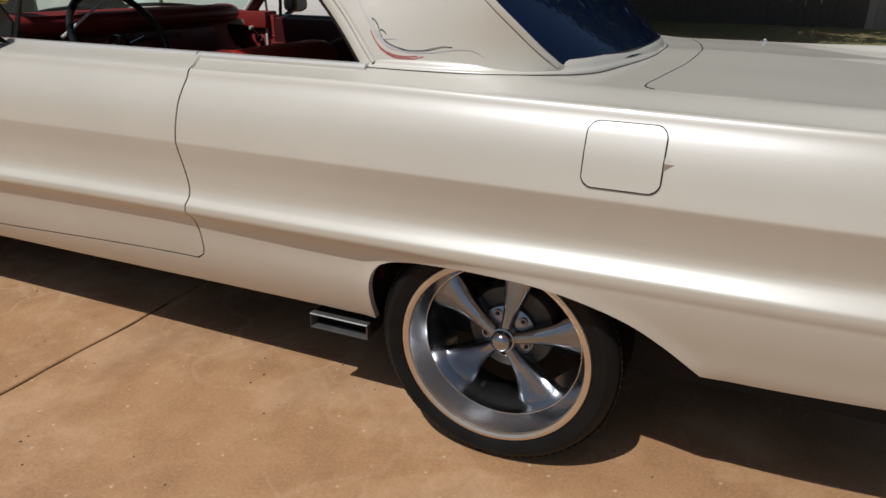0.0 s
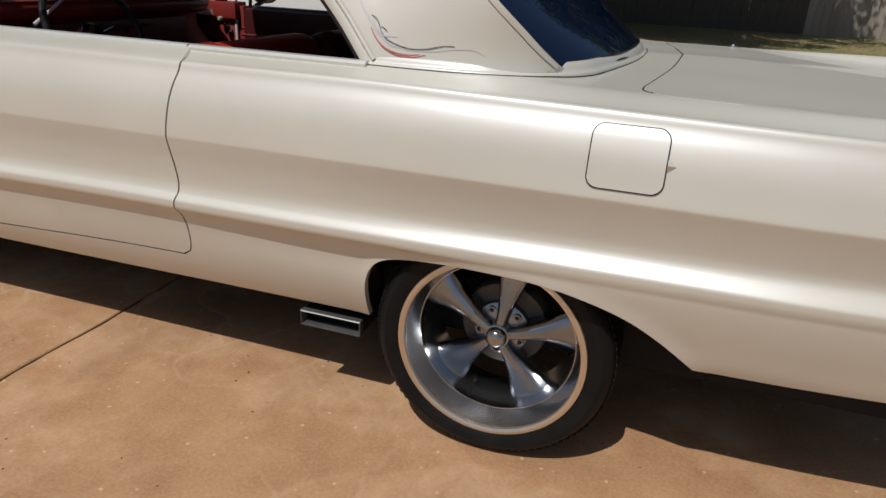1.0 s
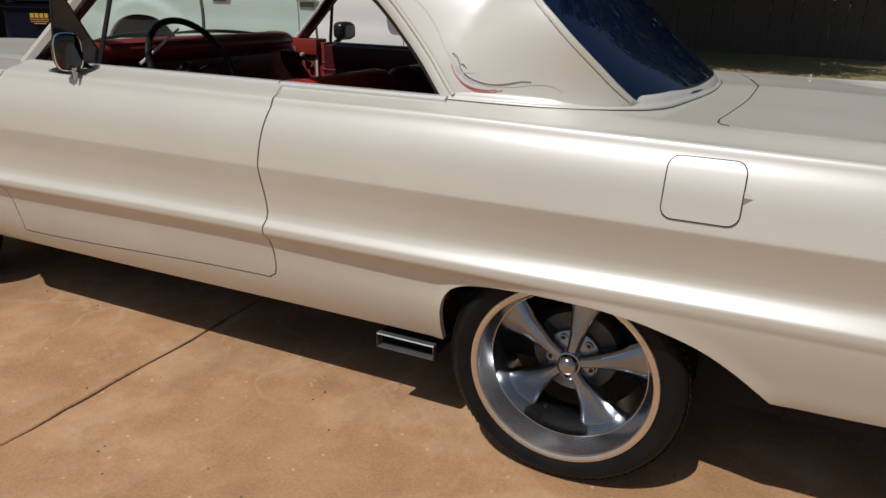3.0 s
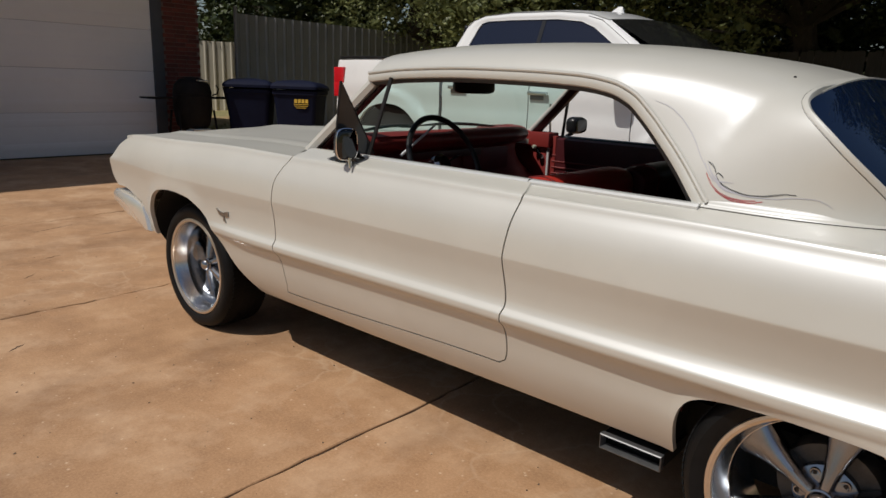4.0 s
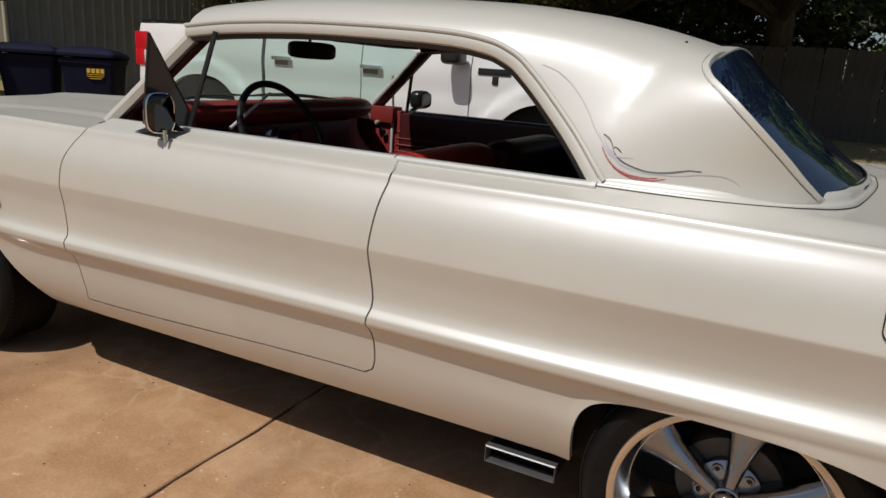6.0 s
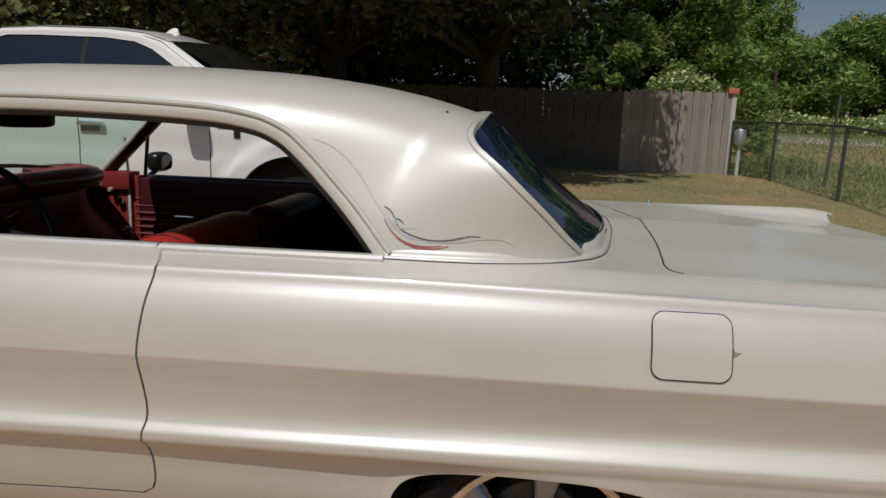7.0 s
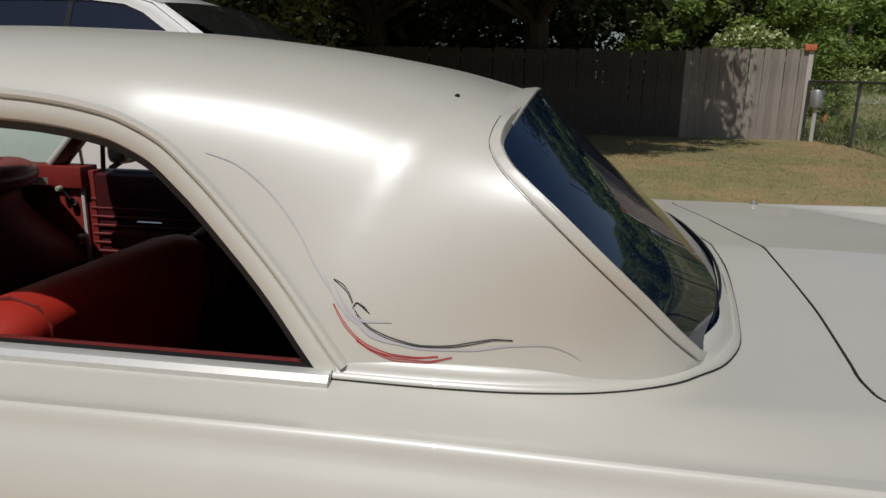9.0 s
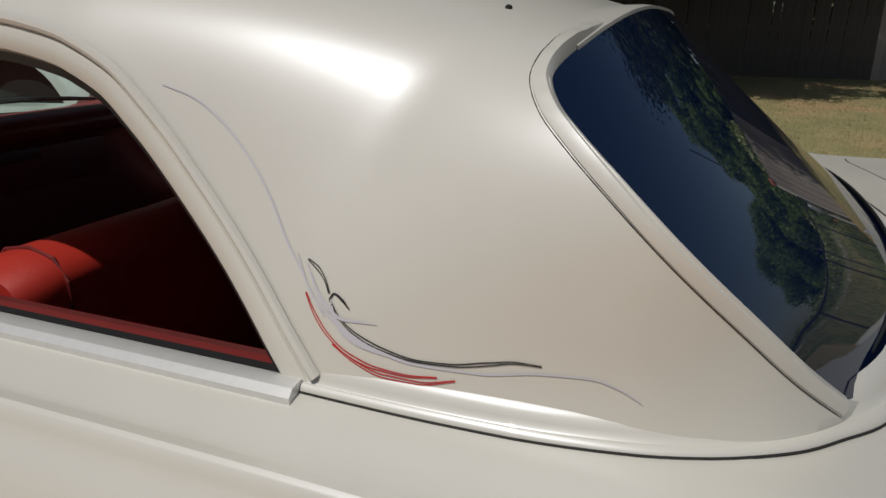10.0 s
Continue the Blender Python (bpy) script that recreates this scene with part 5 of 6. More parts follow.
for side in (0, 1):
    f = t_flip if side else (lambda r: r)
    rows = [[Vector((x, inset(z) - 0.004, z)) for x, z in pts] for pts in (outer,)]
    frame_rows = []
    for (xo, zo), (xi, zi) in zip(outer, innr):
        pts = []
        for k in range(7):
            u = k / 6
            x, z = xo + (xi - xo) * u, zo + (zi - zo) * u
            pts.append(Vector((x, inset(z) - 0.012 * math.sin(math.pi * min(1, u * 1.15)) + (0.02 if k == 0 else 0), z)))
        pts.append(Vector((xi, inset(zi) + 0.02, zi)))
        frame_rows.append(pts)
    part("door_frame", sheet(f(frame_rows)), TRUCK_WHITE, truck)
    g = sheet(f([[Vector((x, inset(z) + 0.012, z)) for z in np.linspace(1.49, zi, 5)] for x, zi in innr]))
    part("side_glass", g, DARK_SIDE, truck, "dark tinted side glass")
    part("pillar_strip", sheet(f([[Vector((-3.24 + dx, inset(z) + 0.008, z)) for dx in (-0.02, 0.02)] for z in (1.49, 1.65, 1.90)])), BLACK_PLASTIC, truck)
    a = [(-2.63, 1.878), (-2.33, 1.690), (-2.0, 1.485)]
    part("pillar_gap", tube([(x, (inset(z) - 0.006) if not side else 2 * TM - inset(z) + 0.006, z + 0.004) for x, z in [(-2.80, 1.905), (-2.66, 1.868), (-2.40, 1.70), (-2.12, 1.52)]], 0.004, 6), GAP, truck)
rows = []
for x, z in outer[2:9]:
    y0 = inset(z)
    rows.append([Vector((x, y0 + (2 * TM - 2 * y0) * u, z + 0.055 * math.sin(math.pi * u) ** 0.7 * (1 if -4.0 < x < -2.7 else 0.75))) for u in np.linspace(0, 1, 25)])
part("roof", sheet(rows), TRUCK_WHITE, truck)
e0, e1 = outer[8], (-1.80, 1.46)
rows = []
for k in range(9):
    u = k / 8
    x, z = e0[0] + 0.015 + (e1[0] - e0[0]) * u, e0[1] + (e1[1] - e0[1]) * u
    y0 = inset(z) + 0.015
    rows.append([Vector((x + 0.22 * (1 - (2 * v - 1) ** 2) * (0.5 + 0.5 * u), y0 + (2 * TM - 2 * y0) * v, z + 0.042 * math.sin(math.pi * v) ** 0.7 * (1 - u))) for v in np.linspace(0, 1, 17)])
part("windshield", sheet(rows), material("dark_windshield", (0.012, 0.012, 0.012), 0.08, 0, 0.15), truck, "dark windshield")
rows = [[Vector((x, y, z)) for x, z in ((-4.22, 1.5), (-4.10, 1.86))] for y in np.linspace(TY + 0.15, 2 * TM - TY - 0.15, 8)]
part("back_glass", sheet(rows), DARK_SIDE, truck)
rows = []
for v in np.linspace(0, 1, 9):
    top = 0.062 * math.sin(math.pi * min(1, v * 0.62 + 0.06)) ** 1.6 if v < 0.9 else 0.03 * (1 - v) * 10
    w = 0.028 * math.sin(math.pi * (0.1 + 0.8 * v)) ** 0.5
    rows.append([Vector((-3.06 + 0.15 * v, TM - w * (1 - h) ** 0.6, 2.008 + h * top)) for h in (0, 0.5, 0.85, 1.0)] + [Vector((-3.06 + 0.15 * v, TM + w * (1 - h) ** 0.6, 2.008 + h * top)) for h in (0.85, 0.5, 0)])
part("roof_fin", sheet(rows), TRUCK_WHITE, truck, "white roof antenna fin")
for x, z in ((-4.03, 1.285), (-3.11, 1.265)):
    part("door_handle", boxed(x - 0.10, x + 0.10, TY - 0.045, TY - 0.015, z - 0.016, z + 0.016, bevel=0.01), TRIM, truck)
    # grey block in place of the shade in the recess under the handle
    part("handle_cup", boxed(x - 0.085, x + 0.05, TY - 0.012, TY + 0.01, z - 0.055, z - 0.005, bevel=0.004), grained("handle_shadow_grey", (0.2, 0.2, 0.2), (0.3, 0.3, 0.3), 10), truck)
for side in (0, 1):
    s = -1 if side else 1
    yy0 = TY if not side else 2 * TM - TY
    bm = pillow(-2.33, yy0 - 0.115 * s, 1.385, 0.085, 0.085, 0.062, 4)
    part("truck_mirror", bm, BLACK_PLASTIC, truck, "black door mirror")
    part("mirror_arm", tube([(-2.32, yy0 + 0.02 * s, 1.36), (-2.33, yy0 - 0.08 * s, 1.37)], 0.03, 8), BLACK_PLASTIC, truck)
    part("fender_badge", boxed(-2.17, -1.90, *sorted((yy0 - 0.012 * s, yy0 + 0.004 * s)), 1.265, 1.315, bevel=0.006), BLACK_PLASTIC, truck, "black side badge drawn as plain bars")
    part("fender_badge", boxed(-2.05, -2.0, *sorted((yy0 - 0.012 * s, yy0 + 0.004 * s)), 1.20, 1.26, bevel=0.006), BLACK_PLASTIC, truck)
for cx in (RX, FX):
    for side in (0, 1):
        w = thing("wheel", "", "")
        w.parent = truck
        yc = TY + 0.03 if not side else 2 * TM - TY - 0.03
        sg = 1 if not side else -1
        c = (cx, yc, TR)
        part("tyre", lathe([(0.25, 0.02 * sg), (0.28, 0.0), (0.36, -0.004 * sg), (0.40, 0.012 * sg), (TR, 0.035 * sg), (TR, 0.25 * sg), (0.38, 0.28 * sg), (0.25, 0.28 * sg)], c, "y", 48), RUBBER, w)
        part("rim", lathe([(0.255, 0.01 * sg), (0.24, 0.02 * sg), (0.22, 0.05 * sg), (0.10, 0.04 * sg), (0.06, 0.02 * sg), (0.0, 0.02 * sg)], c, "y", 40), POLISHED, w)
        for k in range(6):
            a = math.pi * k / 3
            bm = boxed(0.05, 0.235, -0.01, 0.02, -0.035, 0.035, bevel=0.008)
            bmesh.ops.transform(bm, matrix=Matrix.Translation((cx, yc + 0.025 * sg, TR)) @ Matrix.Rotation(-a, 4, "Y"), verts=bm.verts)
            part("spoke", bm, POLISHED, w)
        arch = sheet([[Vector((cx + 0.56 * math.cos(math.pi * k / 16), y, 0.56 + 0.55 * math.sin(math.pi * k / 16))) for k in range(17)] for y in (TY + 0.05, TY + 0.35)])
        if side:
            bmesh.ops.transform(arch, matrix=Matrix.Translation((0, 2 * TM, 0)) @ Matrix.Diagonal((1, -1, 1, 1)), verts=arch.verts)
        part("wheel_house", arch, BLACK, truck)


# ---- house with the garage ----
GX = -10.97
DOOR_WHITE = grained("white_garage_door", (0.78, 0.78, 0.78), (0.86, 0.86, 0.86), 0.9, 0.5, 0.1)
BRICK = grained("dark_red_brick", (0.10, 0.025, 0.018), (0.17, 0.043, 0.03), 3.5, 0.85, 0.4)
MORTAR = grained("mortar", (0.14, 0.10, 0.085), (0.2, 0.15, 0.13), 20, 0.9, 0.3)
GREY_TRIM = grained("dark_grey_painted_trim", (0.05, 0.055, 0.065), (0.075, 0.08, 0.09), 3, 0.6)
SOFFIT = grained("soffit_board", (0.30, 0.28, 0.25), (0.38, 0.36, 0.33), 2, 0.7)
ROOFING = grained("roof_shingle", (0.05, 0.045, 0.04), (0.09, 0.085, 0.08), 8, 0.9, 0.4)
bm = boxed(GX - 0.25, GX - 0.04, 3.97, 4.63, 0, 3.2)
box(bm, GX - 0.25, GX - 0.04, -0.6, 0.98, 0, 3.0)
box(bm, GX - 0.25, GX - 0.04, 0.98, 3.97, 2.62, 3.0)
gw = tagged(part("wall_garage", bm, MORTAR, smooth=False), "dark red brick garage wall in the shade", "wall", kind="structure")
tagged(part("wall_side", boxed(GX - 9, GX - 0.25, 4.43, 4.63, 0, 3.2), BRICK, smooth=False), "dark red brick side wall of the house", "wall", kind="structure")
# Unseen block added to shade the garage front; pale to brighten the coupe's reflections.
tagged(part("wall_wing", boxed(-18, -8.85, -2.4, -0.35, 0, 5.0), grained("unseen_wing_pale", (0.6, 0.58, 0.54), (0.7, 0.68, 0.64), 1.5, 0.7), smooth=False), "unseen pale house wing added to shade the garage front", "wall", kind="structure")
part("window_header", boxed(GX - 0.06, GX + 0.0, 0.85, 4.63, 2.62, 3.2, bevel=0.004), GREY_TRIM, gw)
part("door_jamb", boxed(GX - 0.06, GX + 0.01, 3.785, 3.97, 0, 2.62, bevel=0.004), GREY_TRIM, gw)
part("door_jamb", boxed(GX - 0.06, GX + 0.01, 0.90, 1.015, 0, 2.62, bevel=0.004), BRICK, gw)
eave = tagged(part("eave", boxed(-20, -10.2, -0.34, 5.33, 3.16, 3.2), SOFFIT, smooth=False), "pale soffit under the house eave", "soffit", kind="structure")
part("fascia", boxed(-10.2, -10.16, -0.3, 5.37, 3.10, 3.32, bevel=0.004), GREY_TRIM, eave)
part("fascia", boxed(-20, -10.2, 5.33, 5.37, 3.10, 3.32, bevel=0.004), GREY_TRIM, eave)
bm = bmesh.new()
vs = [bm.verts.new(p) for p in ((-10.15, -0.3, 3.32), (-10.15, 5.38, 3.32), (-20, 5.38, 3.32), (-20, -0.3, 3.32), (-15, -0.3, 4.2), (-15, 5.38, 4.2))]
for q in ((0, 1, 5, 4), (2, 3, 4, 5), (1, 2, 5), (3, 0, 4)):
    bm.faces.new([vs[i] for i in q])
tagged(part("roof", bm, ROOFING, smooth=False), "dark shingle house roof", "roof", kind="structure")
# roof closing the added, unseen wing
bm = bmesh.new()
vs = [bm.verts.new(p) for p in ((-8.78, -2.6, 5.0), (-8.78, -0.3, 5.0), (-18, -0.3, 5.0), (-18, -2.6, 5.0), (-10.3, -1.4, 5.4), (-16.5, -1.4, 5.4))]
for q in ((0, 1, 4), (1, 2, 5, 4), (2, 3, 5), (3, 0, 4, 5), (3, 2, 1, 0)):
    bm.faces.new([vs[i] for i in q])
tagged(part("roof_wing", bm, ROOFING, smooth=False), "dark shingle roof of the added, unseen house wing", "roof", kind="structure")
gd = tagged(thing("garage_door", "white four-section garage door, closed", "garage door", kind="structure"))
for k in range(4):
    z0, z1 = 0.01 + k * 0.652, 0.01 + (k + 1) * 0.652
    bm = boxed(GX - 0.05, GX - 0.012, 1.015, 3.785, z0 + 0.002, z1 - 0.002, bevel=0.005)
    for j in range(2):
        zz = z0 + 0.10 + 0.35 * j
        box(bm, GX - 0.014, GX - 0.007, 1.02, 3.78, zz, zz + 0.10, bevel=0.003)
    part("door_section", bm, DOOR_WHITE, gd)

part("door_lining", boxed(GX - 0.09, GX - 0.054, 0.96, 3.84, 0.0, 2.64), GREY_TRIM, gd)

# barbecue smoker before the brick pier
SOOT = grained("sooty_black_steel", (0.004, 0.004, 0.004), (0.014, 0.012, 0.011), 9, 0.75, 0.3)
SOOT.node_tree.nodes["Principled BSDF"].inputs["Specular IOR Level"].default_value = 0.2
sm = thing("barbecue_smoker", "sooty black kettle barbecue smoker standing by the garage", "barbecue")
cx, cy, cz = -10.2, 4.02, 0.93
bm = lathe([(0.0, 0.32), (0.10, 0.315), (0.20, 0.28), (0.27, 0.20), (0.295, 0.10), (0.30, 0.05), (0.29, 0.045), (0.30, 0.03), (0.30, -0.20), (0.26, -0.42), (0.20, -0.50), (0.0, -0.51)], (cx, cy, cz), "z", 36)
part("barrel", bm, SOOT, sm)
for dx in (-0.2, 0.2):
    for dy in (-0.3, 0.3):
        part("leg", tube([(cx + dx * 0.6, cy + dy, cz - 0.2), (cx + dx * 1.2, cy + dy * 1.1, 0.0)], 0.018, 8), SOOT, sm)
part("hook", tube([(cx + 0.1, cy + 0.30, cz + 0.04), (cx + 0.1, cy + 0.38, cz + 0.06), (cx + 0.1, cy + 0.41, cz + 0.14), (cx + 0.1, cy + 0.37, cz + 0.20)], 0.012, 8), SOOT, sm)
part("lid_handle", tube([(cx + 0.20, cy - 0.02, cz + 0.27), (cx + 0.27, cy - 0.02, cz + 0.27), (cx + 0.27, cy + 0.14, cz + 0.26), (cx + 0.20, cy + 0.14, cz + 0.27)], 0.012, 8), TRIM, sm)
part("side_shelf", boxed(cx - 0.18, cx + 0.2, cy - 0.78, cy - 0.36, cz - 0.02, cz + 0.005, bevel=0.006), SOOT, sm)
part("side_tray", boxed(cx - 0.16, cx + 0.16, cy + 0.30, cy + 0.66, cz - 0.02, cz + 0.01, bevel=0.008), SOOT, sm)
part("ash_tray", boxed(cx + 0.05, cx + 0.30, cy - 0.16, cy + 0.14, 0.40, 0.45, bevel=0.01), TRIM, sm)
wb = thing("leaning_boards", "dark weathered boards leaning by the smoker", "boards")
for k in range(3):
    bm = boxed(-0.06, 0.06, -0.015, 0.015, 0, 1.15, bevel=0.004)
    bmesh.ops.transform(bm, matrix=pose(-10.0, 4.78 + 0.13 * k, 0.0, 14, -4 + 5 * k, 20), verts=bm.verts)
    part("board", bm, SOOT, wb)

# wheeled bins
NAVY = grained("navy_blue_plastic", (0.002, 0.0035, 0.016), (0.004, 0.007, 0.028), 4, 0.75, 0.1)
NAVY.node_tree.nodes["Principled BSDF"].inputs["Specular IOR Level"].default_value = 0.2
YELLOW = material("yellow_print", (0.65, 0.42, 0.05), 0.6)


def wheeled_bin(px, py, turn, mark):
    b = thing("wheeled_bin", "navy blue wheeled rubbish bin with " + ("yellow print, lid closed" if mark else "a closed lid"), "rubbish bin", (px, py, 0), "rubbish bins")
    b.rotation_euler = (0, 0, radians(turn))
    rows = []
    for z, k in ((0.0, 0.74), (0.05, 0.76), (0.9, 0.96), (1.02, 1.0), (1.03, 1.05), (1.09, 1.05), (1.09, 1.0)):
        rows.append([Vector((x * k, y * k, z)) for x, y in rounded(-0.36, 0.36, -0.40, 0.40, 0.07, 4)])
    ob = part("bin_body", sheet(rows, closed=True), NAVY, b)
    rows = []
    for z, k in ((1.09, 1.07), (1.13, 1.07), (1.17, 1.0), (1.21, 0.80), (1.225, 0.4), (1.23, 0.02)):
        rows.append([Vector((x * k, y * k, z + 0.03 * (y < 0))) for x, y in rounded(-0.37, 0.37, -0.42, 0.42, 0.06, 4)])
    lid = part("lid", sheet(rows, closed=True), NAVY, b)
    hb = part("handle_bar", tube([(-0.28, 0.44, 1.10), (0.28, 0.44, 1.10)], 0.018, 8), NAVY, b)
    obs = [ob, lid, hb]
    for sx in (-0.3, 0.3):
        obs.append(part("bin_wheel", lathe([(0.0, -0.03), (0.12, -0.03), (0.13, 0.0), (0.12, 0.03), (0.0, 0.03)], (0, 0, 0), "z", 20), RUBBER, b))
        obs[-1].matrix_basis = pose(sx, 0.36, 0.13, 0, 90, 0)
    if mark:
        for k in range(4):
            obs.append(part("print_bar", boxed(0.00 + 0.06 * k, 0.045 + 0.06 * k, -0.404, -0.394, 0.90, 0.96), YELLOW, b, smooth=False))
        for k, w in enumerate((0.12, 0.11, 0.08)):
            obs.append(part("print_bar", boxed(0.11 - w, 0.11 + w, -0.400, -0.390, 0.875 - 0.028 * k, 0.884 - 0.028 * k), YELLOW, b, smooth=False))
    for o in obs:
        o.matrix_parent_inverse = Matrix.Identity(4)
    return b


wheeled_bin(-9.95, 4.95, 48, False)
wheeled_bin(-9.25, 5.45, 38, True)

# corrugated metal fences
METAL_GREY = grained("grey_corrugated_steel", (0.20, 0.20, 0.197), (0.28, 0.278, 0.274), 1.5, 0.55, 0.1, metal=0.2)
METAL_CREAM = grained("cream_corrugated_steel", (0.55, 0.50, 0.40), (0.66, 0.61, 0.5), 1.5, 0.55, 0.1)


def ribbed_fence(name, label, a, b, z0, z1, mat, pitch=0.23):
    a, b = Vector((*a, 0)), Vector((*b, 0))
    d = (b - a).normalized()
    nrm = Vector((d.y, -d.x, 0))
    f = thing(name, label, "fence", kind="structure")
    n = int((b - a).length / pitch)
    per = 4
    for k in range(0, n, per):
        rows = []
        for i in range(k * 4, min(n, k + per) * 4 + 1):
            ph = i % 4
            o = 0.022 if ph in (1, 2) else 0.0
            s = (i // 4) * pitch + (0.0, 0.03, 0.06, 0.09)[ph]
            p = a + d * s + nrm * o
            rows.append([p + Vector((0, 0, z0)), p + Vector((0, 0, z1))])
        part("steel_sheet", sheet(rows), mat, f, smooth=False)
    part("corner_post", tube([a + Vector((0, 0, z0)), a + Vector((0, 0, z1 + 0.12))], 0.04, 10), mat, f)
    return f


ribbed_fence("fence_metal", "grey corrugated steel fence in shade", (-11.55, 5.70), (-12.40, 14.3), 0.0, 2.42, METAL_GREY)
ribbed_fence("fence_cream", "cream corrugated steel fence in the sun", (-18.2, 7.2), (-16.2, 10.8), 0.0, 2.15, METAL_CREAM)

# weathered board fence across the back
BOARD = grained("weathered_grey_board", (0.175, 0.154, 0.134), (0.36, 0.32, 0.285), 1.3, 0.85, 0.5, stretch=(6, 6, 0.8))
nt = BOARD.node_tree
info = nt.nodes.new("ShaderNodeObjectInfo")
hsv = nt.nodes.new("ShaderNodeHueSaturation")
mr = nt.nodes.new("ShaderNodeMapRange")
mr.inputs["To Min"].default_value, mr.inputs["To Max"].default_value = 0.84, 1.12
src = nt.nodes["Principled BSDF"].inputs["Base Color"].links[0].from_socket
nt.links.new(info.outputs["Random"], mr.inputs[0])
nt.links.new(mr.outputs[0], hsv.inputs["Value"])
nt.links.new(src, hsv.inputs["Color"])
nt.links.new(hsv.outputs[0], nt.nodes["Principled BSDF"].inputs["Base Color"])
# Darker copy of the board: the oaks' shade on the fence, put into its colour.
BOARD_SHADED = grained("shaded_board", (0.045, 0.040, 0.034), (0.12, 0.105, 0.09), 1.3, 0.9, 0.5, stretch=(6, 6, 0.8))
wf = thing("fence_boards", "weathered grey wooden board fence behind the lawn", "fence", kind="structure")
rng = random.Random(4)
shapes = []
for k in range(6):
    bm = bmesh.new()
    top = 1.80 + 0.012 * rng.uniform(-1, 1)
    vs = []
    for y in (0.0, 0.02):
        vs.append([bm.verts.new((x, y, z)) for x, z in ((-0.068, 0), (0.068, 0), (0.068, top), (0.05, top + 0.025), (-0.05, top + 0.025 + 0.01 * rng.random()), (-0.068, top))])
    bm.faces.new(vs[0])
    bm.faces.new(vs[1][::-1])
    for i in range(6):
        bm.faces.new((vs[0][i], vs[1][i], vs[1][(i + 1) % 6], vs[0][(i + 1) % 6]))
    me = bpy.data.meshes.new("board")
    bm.to_mesh(me)
    bm.free()
    me.materials.append(BOARD)
    shaded = me.copy()
    shaded.materials[0] = BOARD_SHADED
    shapes.append((me, shaded))
x = 4.82
while x > -13.5:
    # boards beyond about x = 2.7 take the copy with shade in its colour
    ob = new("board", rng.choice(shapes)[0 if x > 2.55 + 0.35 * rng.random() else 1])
    ob.parent = wf
    low = 0.0 if x > 2.75 else -0.05
    ob.matrix_basis = pose(x, 14.40 + rng.uniform(-0.006, 0.006), 0.42 + low + rng.uniform(-0.008, 0.008), 0, rng.uniform(-0.7, 0.7), rng.uniform(-2, 2))
    x -= 0.1362 + rng.choice((0, 0, 0, 0.001, 0.003))
for z in (0.65, 1.3, 2.0):
    part("fence_rail", boxed(-13.6, 4.88, 14.425, 14.465, z, z + 0.09, bevel=0.005), BOARD, wf)
part("end_post", boxed(4.90, 5.0, 14.38, 14.48, 0.3, 2.22, bevel=0.01), grained("pale_post", (0.4, 0.38, 0.34), (0.5, 0.48, 0.44), 4), wf)
rc = thing("post_cap_box", "small faded orange-red box on the fence end post", "box")
part("box_body", boxed(4.80, 5.02, 14.33, 14.5, 2.22, 2.34, bevel=0.01), grained("faded_orange_red", (0.45, 0.13, 0.06), (0.55, 0.18, 0.09), 6, 0.7), rc)

# chain-link fence and its fittings
DARK_STEEL = grained("dark_galvanised_pipe", (0.05, 0.052, 0.05), (0.10, 0.10, 0.10), 12, 0.5, metal=0.5)
cl = thing("fence_chain_link", "low chain-link fence with dark pipe posts", "fence", kind="structure")
posts = [(4.98, 14.35), (5.46, 13.2), (5.32, 10.0), (5.20, 6.9), (5.1, 3.9), (5.0, 0.9)]
gz = lambda y: -0.012 + 0.36 * float(step(5.0, 10.0, y)) + 0.10 * float(step(10, 15, y)) + 0.88 * float(step(15.5, 26.0, y))
for x, y in posts:
    part("post", tube([(x, y, gz(y) - 0.1), (x, y, gz(y) + 1.20)], 0.03, 10), DARK_STEEL, cl)
part("top_rail", tube([(x, y, gz(y) + 1.19) for x, y in posts], 0.022, 8), DARK_STEEL, cl)
part("leaning_post", tube([(5.95, 11.9, gz(11.9)), (6.12, 12.1, gz(12) + 1.75)], 0.03, 10), DARK_STEEL, cl)
bm = bmesh.new()
WIRE = material("galvanised_wire", (0.5, 0.5, 0.48), 0.45, 0.4)
for (xa, ya), (xb, yb) in zip(posts[:3], posts[1:4]):
    L = math.hypot(xb - xa, yb - ya)
    n = int(L / 0.085)
    for k in range(-13, n + 1):
        for sgn in (1, -1):
            pts = []
            for h in (0.03, 1.17):
                s = (k * 0.085 + (h if sgn > 0 else 1.2 - h)) / L
                pts.append((s, h))
            (s0, h0), (s1, h1) = pts
            lo, hi = max(0, min(s0, s1)), min(1, max(s0, s1))
            if hi - lo < 0.01:
                continue
            at = lambda s: (xa + (xb - xa) * s, ya + (yb - ya) * s, gz(ya + (yb - ya) * s) + h0 + (h1 - h0) * (s - s0) / (s1 - s0))
            tube([at(lo), at(hi)], 0.0012, 3, bm, ends=False)
tagged(part("wire_mesh", bm, WIRE, cl, smooth=False), kind="stuff")
mb = thing("meter_can", "grey metal meter can on the fence post", "meter")
part("can", lathe([(0.0, 0.0), (0.11, 0.0), (0.12, 0.02), (0.12, 0.30), (0.10, 0.34), (0.0, 0.35)], (5.10, 14.2, 1.12), "z", 24), grained("grey_metal", (0.3, 0.31, 0.32), (0.42, 0.43, 0.44), 6, 0.45, metal=0.5), mb)
